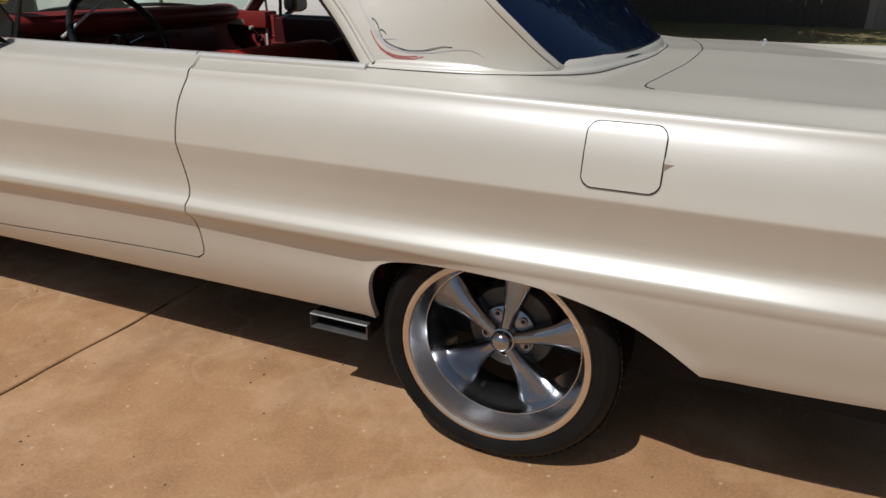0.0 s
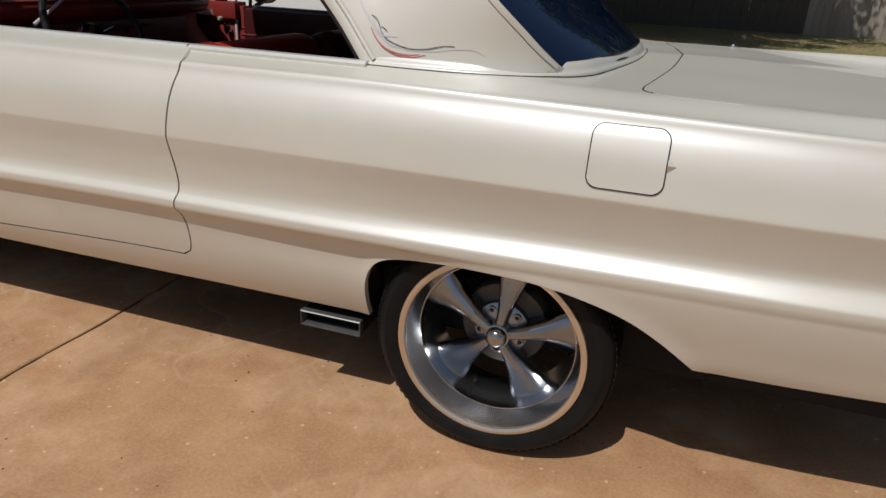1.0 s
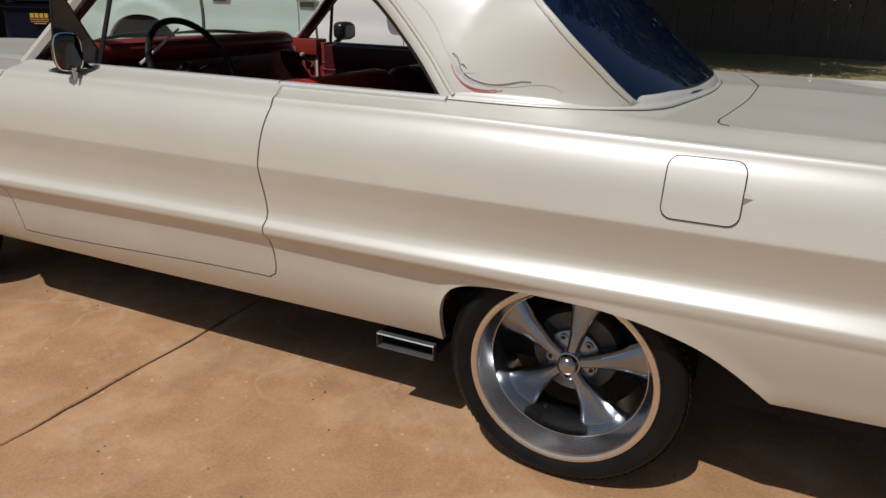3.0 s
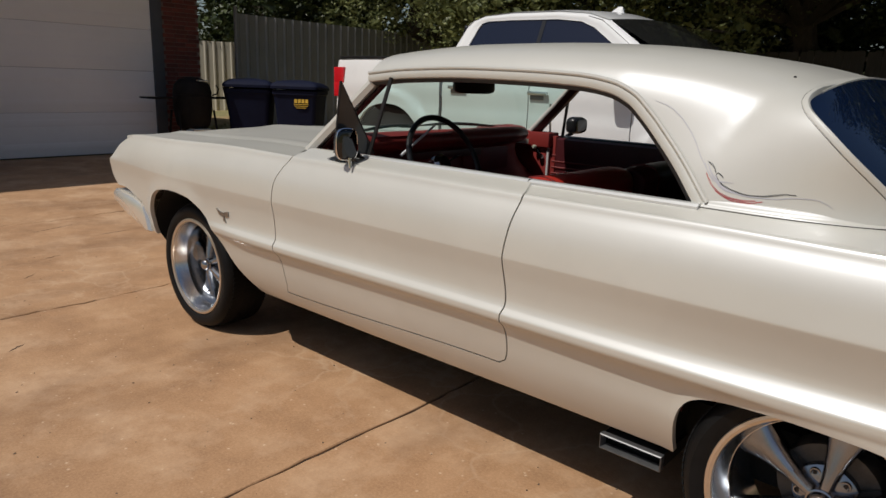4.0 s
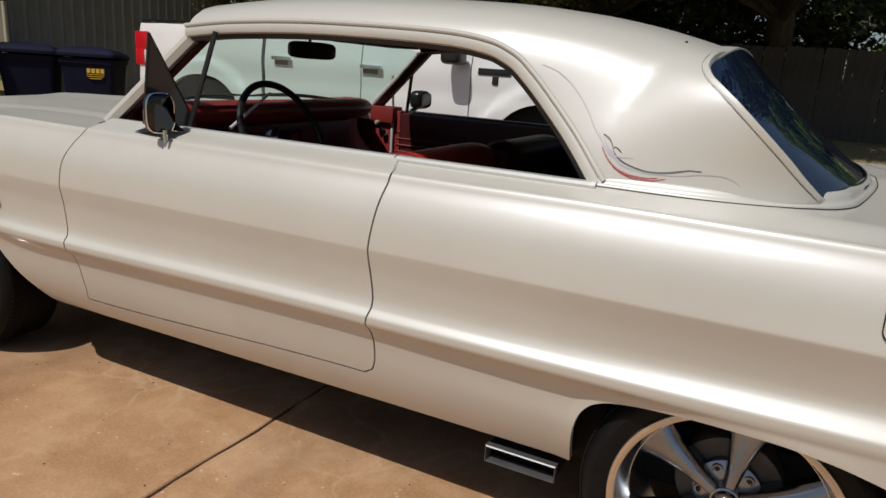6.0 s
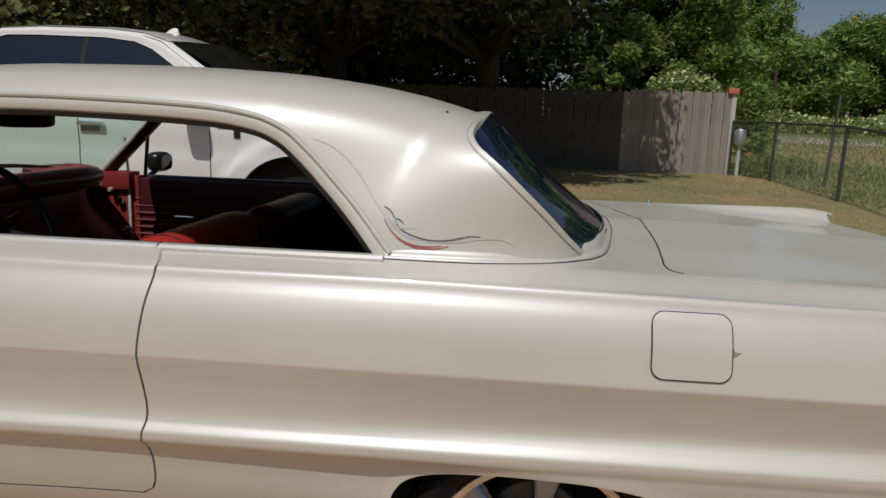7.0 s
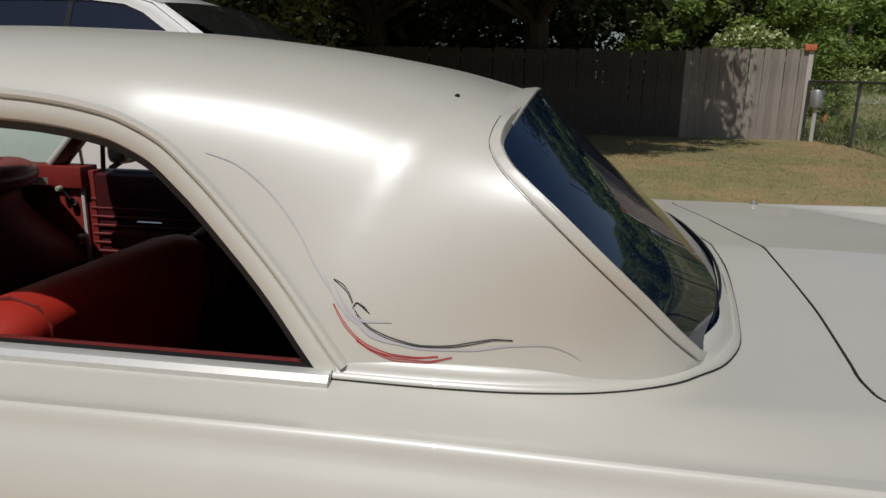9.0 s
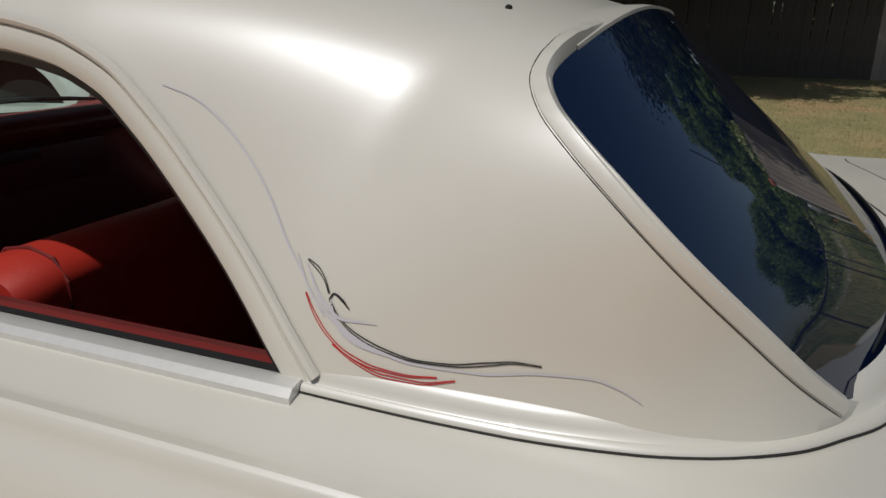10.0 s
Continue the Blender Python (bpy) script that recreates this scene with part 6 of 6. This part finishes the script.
part("pipe", tube([(5.10, 14.2, 0.40), (5.10, 14.2, 1.13)], 0.04, 10), grained("pale_pipe", (0.5, 0.5, 0.48), (0.6, 0.6, 0.58), 6), mb)
fl = thing("marker_flag", "small orange marker in the weeds", "marker")
part("stake", tube([(5.75, 15.4, 0.42), (5.75, 15.4, 0.95)], 0.03, 6), material("orange_marker", (0.7, 0.16, 0.04), 0.6), fl)
up = thing("utility_pole", "tall dark wooden utility pole in the distance", "pole")
part("pole_shaft", tube([(12.9, 33.5, 0), (12.9, 33.5, 11)], [0.10, 0.075], 12), grained("creosote_pole", (0.03, 0.025, 0.02), (0.06, 0.05, 0.04), 5), up)


# ---- trees and plants ----
def leaf_material(name, dark, light, glow=0.35):
    m = bpy.data.materials.new(name)
    m.use_nodes = True
    nt = m.node_tree
    b = nt.nodes["Principled BSDF"]
    b.inputs["Roughness"].default_value = 0.45
    geo = nt.nodes.new("ShaderNodeNewGeometry")
    c = ramp(m, geo.outputs["Random Per Island"], [(0.0, dark), (1.0, light)])
    base(m, c)
    tr = nt.nodes.new("ShaderNodeBsdfTranslucent")
    x = nt.nodes.new("ShaderNodeMixShader")
    x.inputs[0].default_value = glow
    nt.links.new(c, tr.inputs[0])
    nt.links.new(b.outputs[0], x.inputs[1])
    nt.links.new(tr.outputs[0], x.inputs[2])
    nt.links.new(x.outputs[0], nt.nodes["Material Output"].inputs[0])
    return m


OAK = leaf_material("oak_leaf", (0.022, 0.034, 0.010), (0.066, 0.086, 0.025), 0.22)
# Same oak leaf, paler: sunlight on the front crowns is put into the colour.
OAK_SUNLIT = leaf_material("sunlit_oak_leaf", (0.09, 0.11, 0.04), (0.30, 0.32, 0.13), 0.3)
BRIGHT = leaf_material("bright_green_leaf", (0.10, 0.17, 0.035), (0.31, 0.41, 0.105), 0.4)
WEED = leaf_material("weed_leaf", (0.15, 0.205, 0.06), (0.33, 0.39, 0.14), 0.4)
BLOOM = leaf_material("pale_bloom", (0.48, 0.54, 0.22), (0.70, 0.73, 0.42), 0.2)
BARK = grained("dark_bark", (0.03, 0.024, 0.018), (0.08, 0.065, 0.05), 5, 0.9, 0.8, stretch=(2, 2, 0.5))
gen = np.random.default_rng(7)


def leaf_cards(points, size, gen, aspect=0.5, up=0.0):
    """Folded leaf quads at the points; returns a mesh."""
    n = len(points)
    d = gen.normal(size=(n, 3))
    d[:, 2] = d[:, 2] * 0.6 + up
    d /= np.linalg.norm(d, axis=1, keepdims=True)
    q = np.cross(d, gen.normal(size=(n, 3)))
    q /= np.linalg.norm(q, axis=1, keepdims=True)
    nn = np.cross(d, q)
    s = size * gen.uniform(0.6, 1.35, (n, 1))
    w = s * aspect
    tip, root = points + d * s * 0.5, points - d * s * 0.5
    a, b = points + q * w * 0.5 + nn * s * 0.06, points - q * w * 0.5 + nn * s * 0.06
    v = np.stack([root, a, tip, b], 1).reshape(-1, 3)
    f = np.arange(4 * n).reshape(n, 4)
    me = bpy.data.meshes.new("leaves")
    me.from_pydata(v.tolist(), [], f.tolist())
    return me


def blob_points(blobs, n, gen):
    """Points near the skins of many small clumps."""
    vol = np.array([b[3] ** 2 for b in blobs])
    pick = gen.choice(len(blobs), n, p=vol / vol.sum())
    c = np.array([b[:3] for b in blobs])[pick]
    r = np.array([b[3] for b in blobs])[pick][:, None]
    d = gen.normal(size=(n, 3))
    d /= np.linalg.norm(d, axis=1, keepdims=True)
    return c + d * r * (0.45 + 0.6 * gen.random((n, 1)) ** 0.7) * np.array([1, 1, 0.8])


def tree(px, py, h, spread, low, n, mat, size, label, clumps=34, lean=(0, 0), base_z=0.0, group="trees"):
    t = thing("tree", label, "tree", (0, 0, 0), group)
    top = Vector((px + lean[0], py + lean[1], base_z + h * 0.72))
    foot = Vector((px, py, base_z - 0.1))
    pts = [foot + Vector(((top.x - foot.x) * u ** 2.6, (top.y - foot.y) * u ** 2.6, (top.z - foot.z) * u)) + Vector((0.12 * math.sin(5 * u + px), 0.12 * math.cos(4 * u + py), 0)) for u in np.linspace(0, 1, 8)]
    r0 = 0.035 * h + 0.06
    bm = tube(pts, [r0 * (1 - 0.8 * u) + 0.02 for u in np.linspace(0, 1, 8)], 9)
    blobs = []
    for k in range(clumps):
        a, rr = gen.uniform(0, 2 * math.pi), spread * gen.uniform(0.15, 1.0) ** 0.6
        zz = gen.uniform(low, h)
        taper = 1 - 0.55 * max(0, (zz - (low + h) / 2) / (h - low) * 2) ** 1.5
        c = (px + lean[0] * 0.6 + rr * taper * math.cos(a), py + lean[1] * 0.6 + rr * taper * math.sin(a), base_z + zz)
        blobs.append((*c, spread * gen.uniform(0.16, 0.34)))
        if k % 2 == 0:
            st = pts[3 + int(4 * min(0.99, max(0.0, (zz - low) / (h - low))))]
            en = Vector(c)
            tube([st, (st + en) / 2 + Vector((0, 0, 0.15)), en], [r0 * 0.3, r0 * 0.18, 0.015], 5, bm)
    part("trunk", bm, BARK, t)
    pts_l = blob_points(blobs, n, gen)
    core = blob_points([(b[0], b[1], b[2], b[3] * 0.75) for b in blobs], n // 4, gen)
    me = leaf_cards(np.concatenate([pts_l, core]), np.concatenate([np.full((n, 1), size), np.full((len(core), 1), size * 2.6)]), gen)
    me.materials.append(mat)
    ob = new("crown", me)
    ob.parent = t
    return t


OAKS = "dark green oak with a dense low crown"
tree(-13.0, 11.2, 7.5, 2.9, 2.3, 46000, OAK_SUNLIT, 0.075, OAKS + " over the steel fence", clumps=70, lean=(3.0, 0))
tree(-8.2, 15.3, 8.5, 4.6, 2.3, 60000, OAK_SUNLIT, 0.08, OAKS + " behind the truck", clumps=110, lean=(0, -2.5))
tree(-4.0, 15.4, 9.0, 4.8, 3.3, 50000, OAK, 0.11, OAKS + " over the board fence", clumps=130, lean=(0, -6.5))
tree(-0.6, 15.4, 9.0, 3.5, 3.4, 50000, OAK, 0.11, OAKS + " over the board fence", clumps=130, lean=(-0.5, -6.0))
tree(-15.6, 9.9, 6.5, 2.8, 2.0, 20000, OAK, 0.12, OAKS + " by the cream fence", clumps=70)
tree(-21.5, 11.5, 10.0, 4.5, 0.8, 16000, OAK, 0.2, OAKS + " beyond the house", clumps=80)
tree(-17.5, 13.5, 9.0, 4.0, 1.5, 18000, OAK, 0.16, OAKS + " beyond the cream fence", clumps=60)
tree(-13.0, 19.0, 10.0, 4.5, 1.0, 18000, OAK, 0.18, OAKS + " in the back row", clumps=70)
tree(-6.0, 21.0, 11.0, 5.0, 0.8, 20000, OAK, 0.18, OAKS + " in the back row", clumps=80)
tree(0.5, 21.5, 11.0, 4.6, 0.8, 20000, OAK, 0.18, OAKS + " in the back row", clumps=80)
tree(-2.5, 18.2, 6.0, 3.6, 0.6, 14000, OAK, 0.14, OAKS + " low behind the fence", clumps=60)
tree(5.2, 21.5, 7.5, 2.8, 1.0, 36000, BRIGHT, 0.11, "sunlit green tree behind the fence end", clumps=60)
tree(2.8, 17.6, 3.4, 1.2, 1.4, 5000, BRIGHT, 0.12, "young green tree above the board fence", clumps=22)
for px, py, h, sp in ((8.6, 30, 8.0, 3.2), (13.8, 37, 6.2, 3.6), (18.5, 36, 6.4, 4.0), (23.5, 38, 6.8, 4.4), (8.0, 38, 10.0, 4.5)):
    tree(px, py, h - 0.7, sp, 0.4, 30000, BRIGHT, 0.16, "bright green leafy tree in the distant tree line", clumps=90, base_z=1.3, group="distant trees")


def patch(name, label, x0, x1, y0, y1, n, mat, size, hmin, hmax, aspect=0.25, up=1.5, category="plants"):
    px, py = gen.uniform(x0, x1, n), gen.uniform(y0, y1, n)
    lump = np.array([0.5 + 0.5 * noise.noise(Vector((a * 0.6, b * 0.6, 3.1))) for a, b in zip(px, py)])
    gzv = np.array([gz(b) if b > 5 else -0.012 for b in py])
    pz = gzv + gen.random(n) * (hmin + (hmax - hmin) * np.clip(lump, 0, 1))
    me = leaf_cards(np.stack([px, py, pz], 1), size, gen, aspect, up)
    me.materials.append(mat)
    return tagged(new(name, me), label, category, kind="stuff")


patch("tall_weeds", "tall green weeds behind the chain-link fence", 5.25, 6.6, 13.6, 15.6, 2600, WEED, 0.16, 0.2, 0.6, 0.2)
patch("tall_weeds", "tall green weeds along the chain-link fence", 5.45, 9.5, 9.0, 17.5, 5200, WEED, 0.14, 0.04, 0.16, 0.2)
patch("flowering_hedge", "pale flowering bushes beyond the road", 7.5, 30, 26.6, 29.5, 7000, BLOOM, 0.15, 0.55, 1.15, 0.7, 0.3, "hedge")
patch("hedge_leaves", "green leaves of the flowering bushes", 7.5, 30, 26.4, 29.6, 16000, WEED, 0.2, 0.5, 1.1, 0.5, 0.3, "hedge")
me = leaf_cards(blob_points([(3.9 + 0.5 * k, 16.6, 2.55 + 0.12 * (k % 2), 0.36) for k in range(3)], 300, gen), 0.10, gen, 0.9)
me.materials.append(BLOOM)
tagged(new("elder_blossom", me), "white elder blossom above the fence", "blossom", kind="stuff")
me = leaf_cards(blob_points([(3.9 + 0.5 * k, 16.7, 2.3 + 0.12 * (k % 2), 0.5) for k in range(3)], 1500, gen), 0.14, gen, 0.5)
me.materials.append(WEED)
tagged(new("elder_leaves", me), "green elder bush above the fence", "bush", kind="stuff")


# ---- ground ----
def ground_z(x, y):
    return gz(y) if y > 5 else -0.012


LAWN = material("dry_lawn_soil", (0.3, 0.25, 0.1), 0.95)
v = coords(LAWN)
lb, lm, lf = noise_tex(LAWN, 0.55, 6, 0.7, v), noise_tex(LAWN, 4.0, 6, 0.65, v), noise_tex(LAWN, 45, 3, 0.6, v)
lc = ramp(LAWN, lb, [(0.38, (0.115, 0.13, 0.042)), (0.5, (0.20, 0.175, 0.068)), (0.60, (0.37, 0.20, 0.105))])
lc = mix(LAWN, lc, ramp(LAWN, lm, [(0.35, (0.11, 0.11, 0.04)), (0.7, (0.34, 0.27, 0.13))]), 0.4)
base(LAWN, mix(LAWN, lc, ramp(LAWN, lf, [(0.3, (0.12, 0.11, 0.045)), (0.7, (0.55, 0.46, 0.25))]), 0.25))
bump(LAWN, lf, 0.5, 0.02)
xs = [-400, -150, -60, -30, -20, -14, -10, -6, -3, 0, 3, 6, 10, 15, 22, 35, 60, 150, 400]
yy = [-400, -100, -40, -20, -10, -5, 0, 5, 5.6, 6.2, 7, 7.8, 8.6, 9.4, 10, 11, 12.5, 14, 15, 16, 17, 18, 19, 20, 21, 22, 23, 24, 25, 26, 30, 45, 70, 120, 250, 500]
g = part("ground", sheet([[Vector((x, y, ground_z(x, y))) for x in xs] for y in yy]), LAWN)
tagged(g, "dry grass lawn rising gently behind the driveway", "lawn", kind="structure")
road = part("road", sheet([[Vector((x, y, ground_z(x, y) + 0.015)) for x in (6, 14, 30, 60)] for y in (22.5, 23, 24, 25, 25.8)]), grained("pale_gravel_road", (0.34, 0.29, 0.25), (0.45, 0.40, 0.35), 3, 0.9, 0.4))
tagged(road, "pale gravel road beyond the fence", "road", kind="structure")
GRASS = leaf_material("dry_grass_blade", (0.13, 0.155, 0.045), (0.31, 0.28, 0.11), 0.4)
patch("grass", "short dry grass on the lawn", -2.0, 7.0, 6.3, 14.3, 30000, GRASS, 0.035, 0.015, 0.05, 0.12, 1.6, "grass")
patch("grass", "green grass in the field beyond the fence", 5.6, 22, 14.5, 27, 26000, WEED, 0.14, 0.03, 0.2, 0.15, 1.6, "grass")
patch("grass", "short grass behind the bins", -14.5, -5.8, 6.4, 12, 14000, GRASS, 0.07, 0.02, 0.06, 0.14, 1.6, "grass")

# concrete driveway: slabs parted by joints
CONCRETE = material("red_stained_concrete", (0.4, 0.24, 0.14), 0.8)
v = coords(CONCRETE)
big, mid, fine_n = noise_tex(CONCRETE, 0.55, 5, 0.6, v), noise_tex(CONCRETE, 3.2, 7, 0.65, v), noise_tex(CONCRETE, 95, 5, 0.75, v)
c1 = ramp(CONCRETE, big, [(0.30, (0.290, 0.155, 0.072)), (0.5, (0.413, 0.233, 0.118)), (0.68, (0.500, 0.296, 0.156))])
c2 = ramp(CONCRETE, mid, [(0.32, (0.220, 0.118, 0.058)), (0.48, (0.413, 0.233, 0.118)), (0.68, (0.600, 0.376, 0.212))])
c3 = mix(CONCRETE, c1, c2, 0.5)
c4 = mix(CONCRETE, c3, ramp(CONCRETE, fine_n, [(0.30, (0.138, 0.067, 0.032)), (0.5, (0.403, 0.226, 0.117)), (0.72, (0.721, 0.449, 0.259))]), 0.27)
worn = noise_tex(CONCRETE, 1.7, 9, 0.72, v)
c5 = mix(CONCRETE, c4, (0.60, 0.40, 0.25), ramp(CONCRETE, worn, [(0.49, (0, 0, 0)), (0.63, (0.55, 0.55, 0.55))]))
spots = CONCRETE.node_tree.nodes.new("ShaderNodeTexVoronoi")
spots.inputs["Scale"].default_value = 16.0
CONCRETE.node_tree.links.new(v, spots.inputs["Vector"])
c6 = mix(CONCRETE, c5, (0.70, 0.52, 0.36), ramp(CONCRETE, spots.outputs["Distance"], [(0.05, (0.6, 0.6, 0.6)), (0.11, (0, 0, 0))]))
stain = noise_tex(CONCRETE, 0.9, 8, 0.7, coords(CONCRETE, (1.0, 0.55, 1.0)))
c7 = mix(CONCRETE, c6, (0.20, 0.105, 0.052), ramp(CONCRETE, stain, [(0.50, (0, 0, 0)), (0.66, (0.55, 0.55, 0.55))]))
warp = CONCRETE.node_tree.nodes.new("ShaderNodeTexNoise")
warp.inputs["Scale"].default_value, warp.inputs["Detail"].default_value = 2.5, 5
CONCRETE.node_tree.links.new(v, warp.inputs["Vector"])
bent = CONCRETE.node_tree.nodes.new("ShaderNodeVectorMath")
bent.operation = "MULTIPLY_ADD"
bent.inputs[1].default_value = (0.5, 0.5, 0.5)
CONCRETE.node_tree.links.new(warp.outputs["Color"], bent.inputs[0])
CONCRETE.node_tree.links.new(v, bent.inputs[2])
veins = CONCRETE.node_tree.nodes.new("ShaderNodeTexVoronoi")
veins.feature = "DISTANCE_TO_EDGE"
veins.inputs["Scale"].default_value = 2.4
CONCRETE.node_tree.links.new(bent.outputs[0], veins.inputs["Vector"])
vein = mix(CONCRETE, (0, 0, 0), ramp(CONCRETE, veins.outputs["Distance"], [(0.0, (0.42, 0.42, 0.42)), (0.035, (0, 0, 0))]), ramp(CONCRETE, big, [(0.45, (0, 0, 0)), (0.6, (1, 1, 1))]))
base(CONCRETE, mix(CONCRETE, c7, (0.58, 0.41, 0.27), vein))
rough_by(CONCRETE, mid, 0.62, 0.9)
bump(CONCRETE, mix(CONCRETE, fine_n, mid, 0.6), 0.10, 0.004)
drive = tagged(thing("driveway", "orange-brown stained concrete driveway with joints and cracks", "driveway", kind="structure"))
XJ, YJ = [-10.93, -6.33, -3.82, -1.53, 1.9, 5.0, 11.0], [-12, -6.2, -3.1, 6.3]


def opened(xx, y, seed):
    """Half the joint's width; the cracked joints are chipped wide in places."""
    k = noise.noise(Vector((y * 7, xx, seed)))
    if xx in (-3.82, -6.33):
        return max(0.0004, 0.004 + 0.022 * k + 0.012 * noise.noise(Vector((y * 23, xx, seed))))
    return 0.0062 * (0.8 + 0.7 * k + 0.7 * noise.noise(Vector((y * 31, xx, seed))))


edge_amp = {-1.53: 0.012, -3.82: 0.045, -6.33: 0.06}
for i in range(len(XJ) - 1):
    for j in range(len(YJ) - 1):
        x0, x1, y0, y1 = XJ[i], XJ[i + 1], YJ[j], YJ[j + 1]
        gap = 0.0065
        n = max(6, int((y1 - y0) / 0.06))
        rows = []
        for k in range(n + 1):
            y = y0 + gap + (y1 - y0 - 2 * gap) * k / n
            wob = lambda xx: edge_amp.get(xx, 0.004) * (noise.noise(Vector((xx, y * 1.1, 0.0))) * 1.6 + 0.45 * noise.noise(Vector((xx, y * 6, 3.0))) + 0.25 * noise.noise(Vector((xx, y * 17, 8.0))))
            a, b = x0 + wob(x0) + opened(x0, y, 1), x1 + wob(x1) - opened(x1, y, 2)
            ea, eb = (min(0.005, 0.7 * opened(xx, y, sd)) for xx, sd in ((x0, 1), (x1, 2)))
            rows.append([Vector((a, y, -0.05)), Vector((a, y, -ea)), Vector((a + ea, y, 0)), Vector(((a + b) / 2, y, 0)), Vector((b - eb, y, 0)), Vector((b, y, -eb)), Vector((b, y, -0.05))])
        part("slab", sheet(rows), CONCRETE, drive, smooth=False)
part("joint_bed", boxed(-10.95, 11.0, -12, 6.3, -0.3, -0.009), grained("joint_dirt", (0.02, 0.012, 0.008), (0.07, 0.042, 0.026), 30, 0.95), drive, smooth=False)
# short cracks away from the joints
DIRT = material("crack_dirt", (0.03, 0.018, 0.012), 0.95)
for k, (xa, ya, xb, yb) in enumerate(((-5.48, 0.52, -5.52, 0.86), (-4.54, -0.30, -4.61, -0.20), (-4.95, -0.05, -5.02, 0.10), (-5.9, 0.2, -6.0, 0.55), (-3.3, -0.75, -3.36, -0.66))):
    rows = []
    for i in range(25):
        u = i / 24
        w = 0.007 * math.sin(math.pi * u) * (0.6 + 0.8 * noise.noise(Vector((i * 0.6, k, 2.0)))) + 0.0005
        c = Vector((xa + (xb - xa) * u + 0.015 * noise.noise(Vector((i * 0.35, k, 0.4))), ya + (yb - ya) * u, 0.0012))
        rows.append([c + Vector((-abs(w), 0, 0)), c + Vector((abs(w), 0, 0))])
    part("crack", sheet(rows), DIRT, drive, smooth=False)
# small litter on the concrete: leaf bits and pebbles
bm = bmesh.new()
rl = random.Random(11)
for k in range(260):
    x, y = rl.uniform(-5.5, 1.0), rl.uniform(-1.6, 0.4)
    s = rl.choice((0.0012, 0.0018, 0.0025, 0.0035))
    m = pose(x, y, s * 0.5, rl.uniform(-30, 30), rl.uniform(-30, 30), rl.uniform(0, 360))
    box(bm, -s * rl.uniform(0.6, 1.6), s, -s * 0.7, s * 0.7, -s * 0.4, s * 0.4, m=m)
tagged(part("driveway_grit", bm, grained("grit", (0.05, 0.03, 0.02), (0.3, 0.22, 0.15), 60, 0.9), None, smooth=False), "scattered grit and leaf bits on the concrete", "grit", kind="stuff")

# bricks of the pier by the garage door
me = bpy.data.meshes.new("brick")
bm = boxed(-0.012, 0.0, -0.0975, 0.0975, -0.029, 0.029, bevel=0.003)
bm.to_mesh(me)
bm.free()
me.materials.append(BRICK)
nb = BRICK.node_tree
bi, bh, bmr = nb.nodes.new("ShaderNodeObjectInfo"), nb.nodes.new("ShaderNodeHueSaturation"), nb.nodes.new("ShaderNodeMapRange")
bmr.inputs["To Min"].default_value, bmr.inputs["To Max"].default_value = 0.65, 1.2
bs = nb.nodes["Principled BSDF"].inputs["Base Color"].links[0].from_socket
nb.links.new(bi.outputs["Random"], bmr.inputs[0])
nb.links.new(bmr.outputs[0], bh.inputs["Value"])
nb.links.new(bs, bh.inputs["Color"])
nb.links.new(bh.outputs[0], nb.nodes["Principled BSDF"].inputs["Base Color"])
for row in range(38):
    z = 0.04 + row * 0.069
    for k in range(3):
        y = 4.075 + k * 0.205 + (0.0 if row % 2 else 0.05)
        ob = new("brick", me)
        ob.parent = gw
        ob.location = (GX - 0.028, y, z)
    if z < 2.9:
        ob = new("brick", me)
        ob.parent = gw
        ob.location = (GX - 0.028, 0.74 - (0.1 if row % 2 else 0), z)
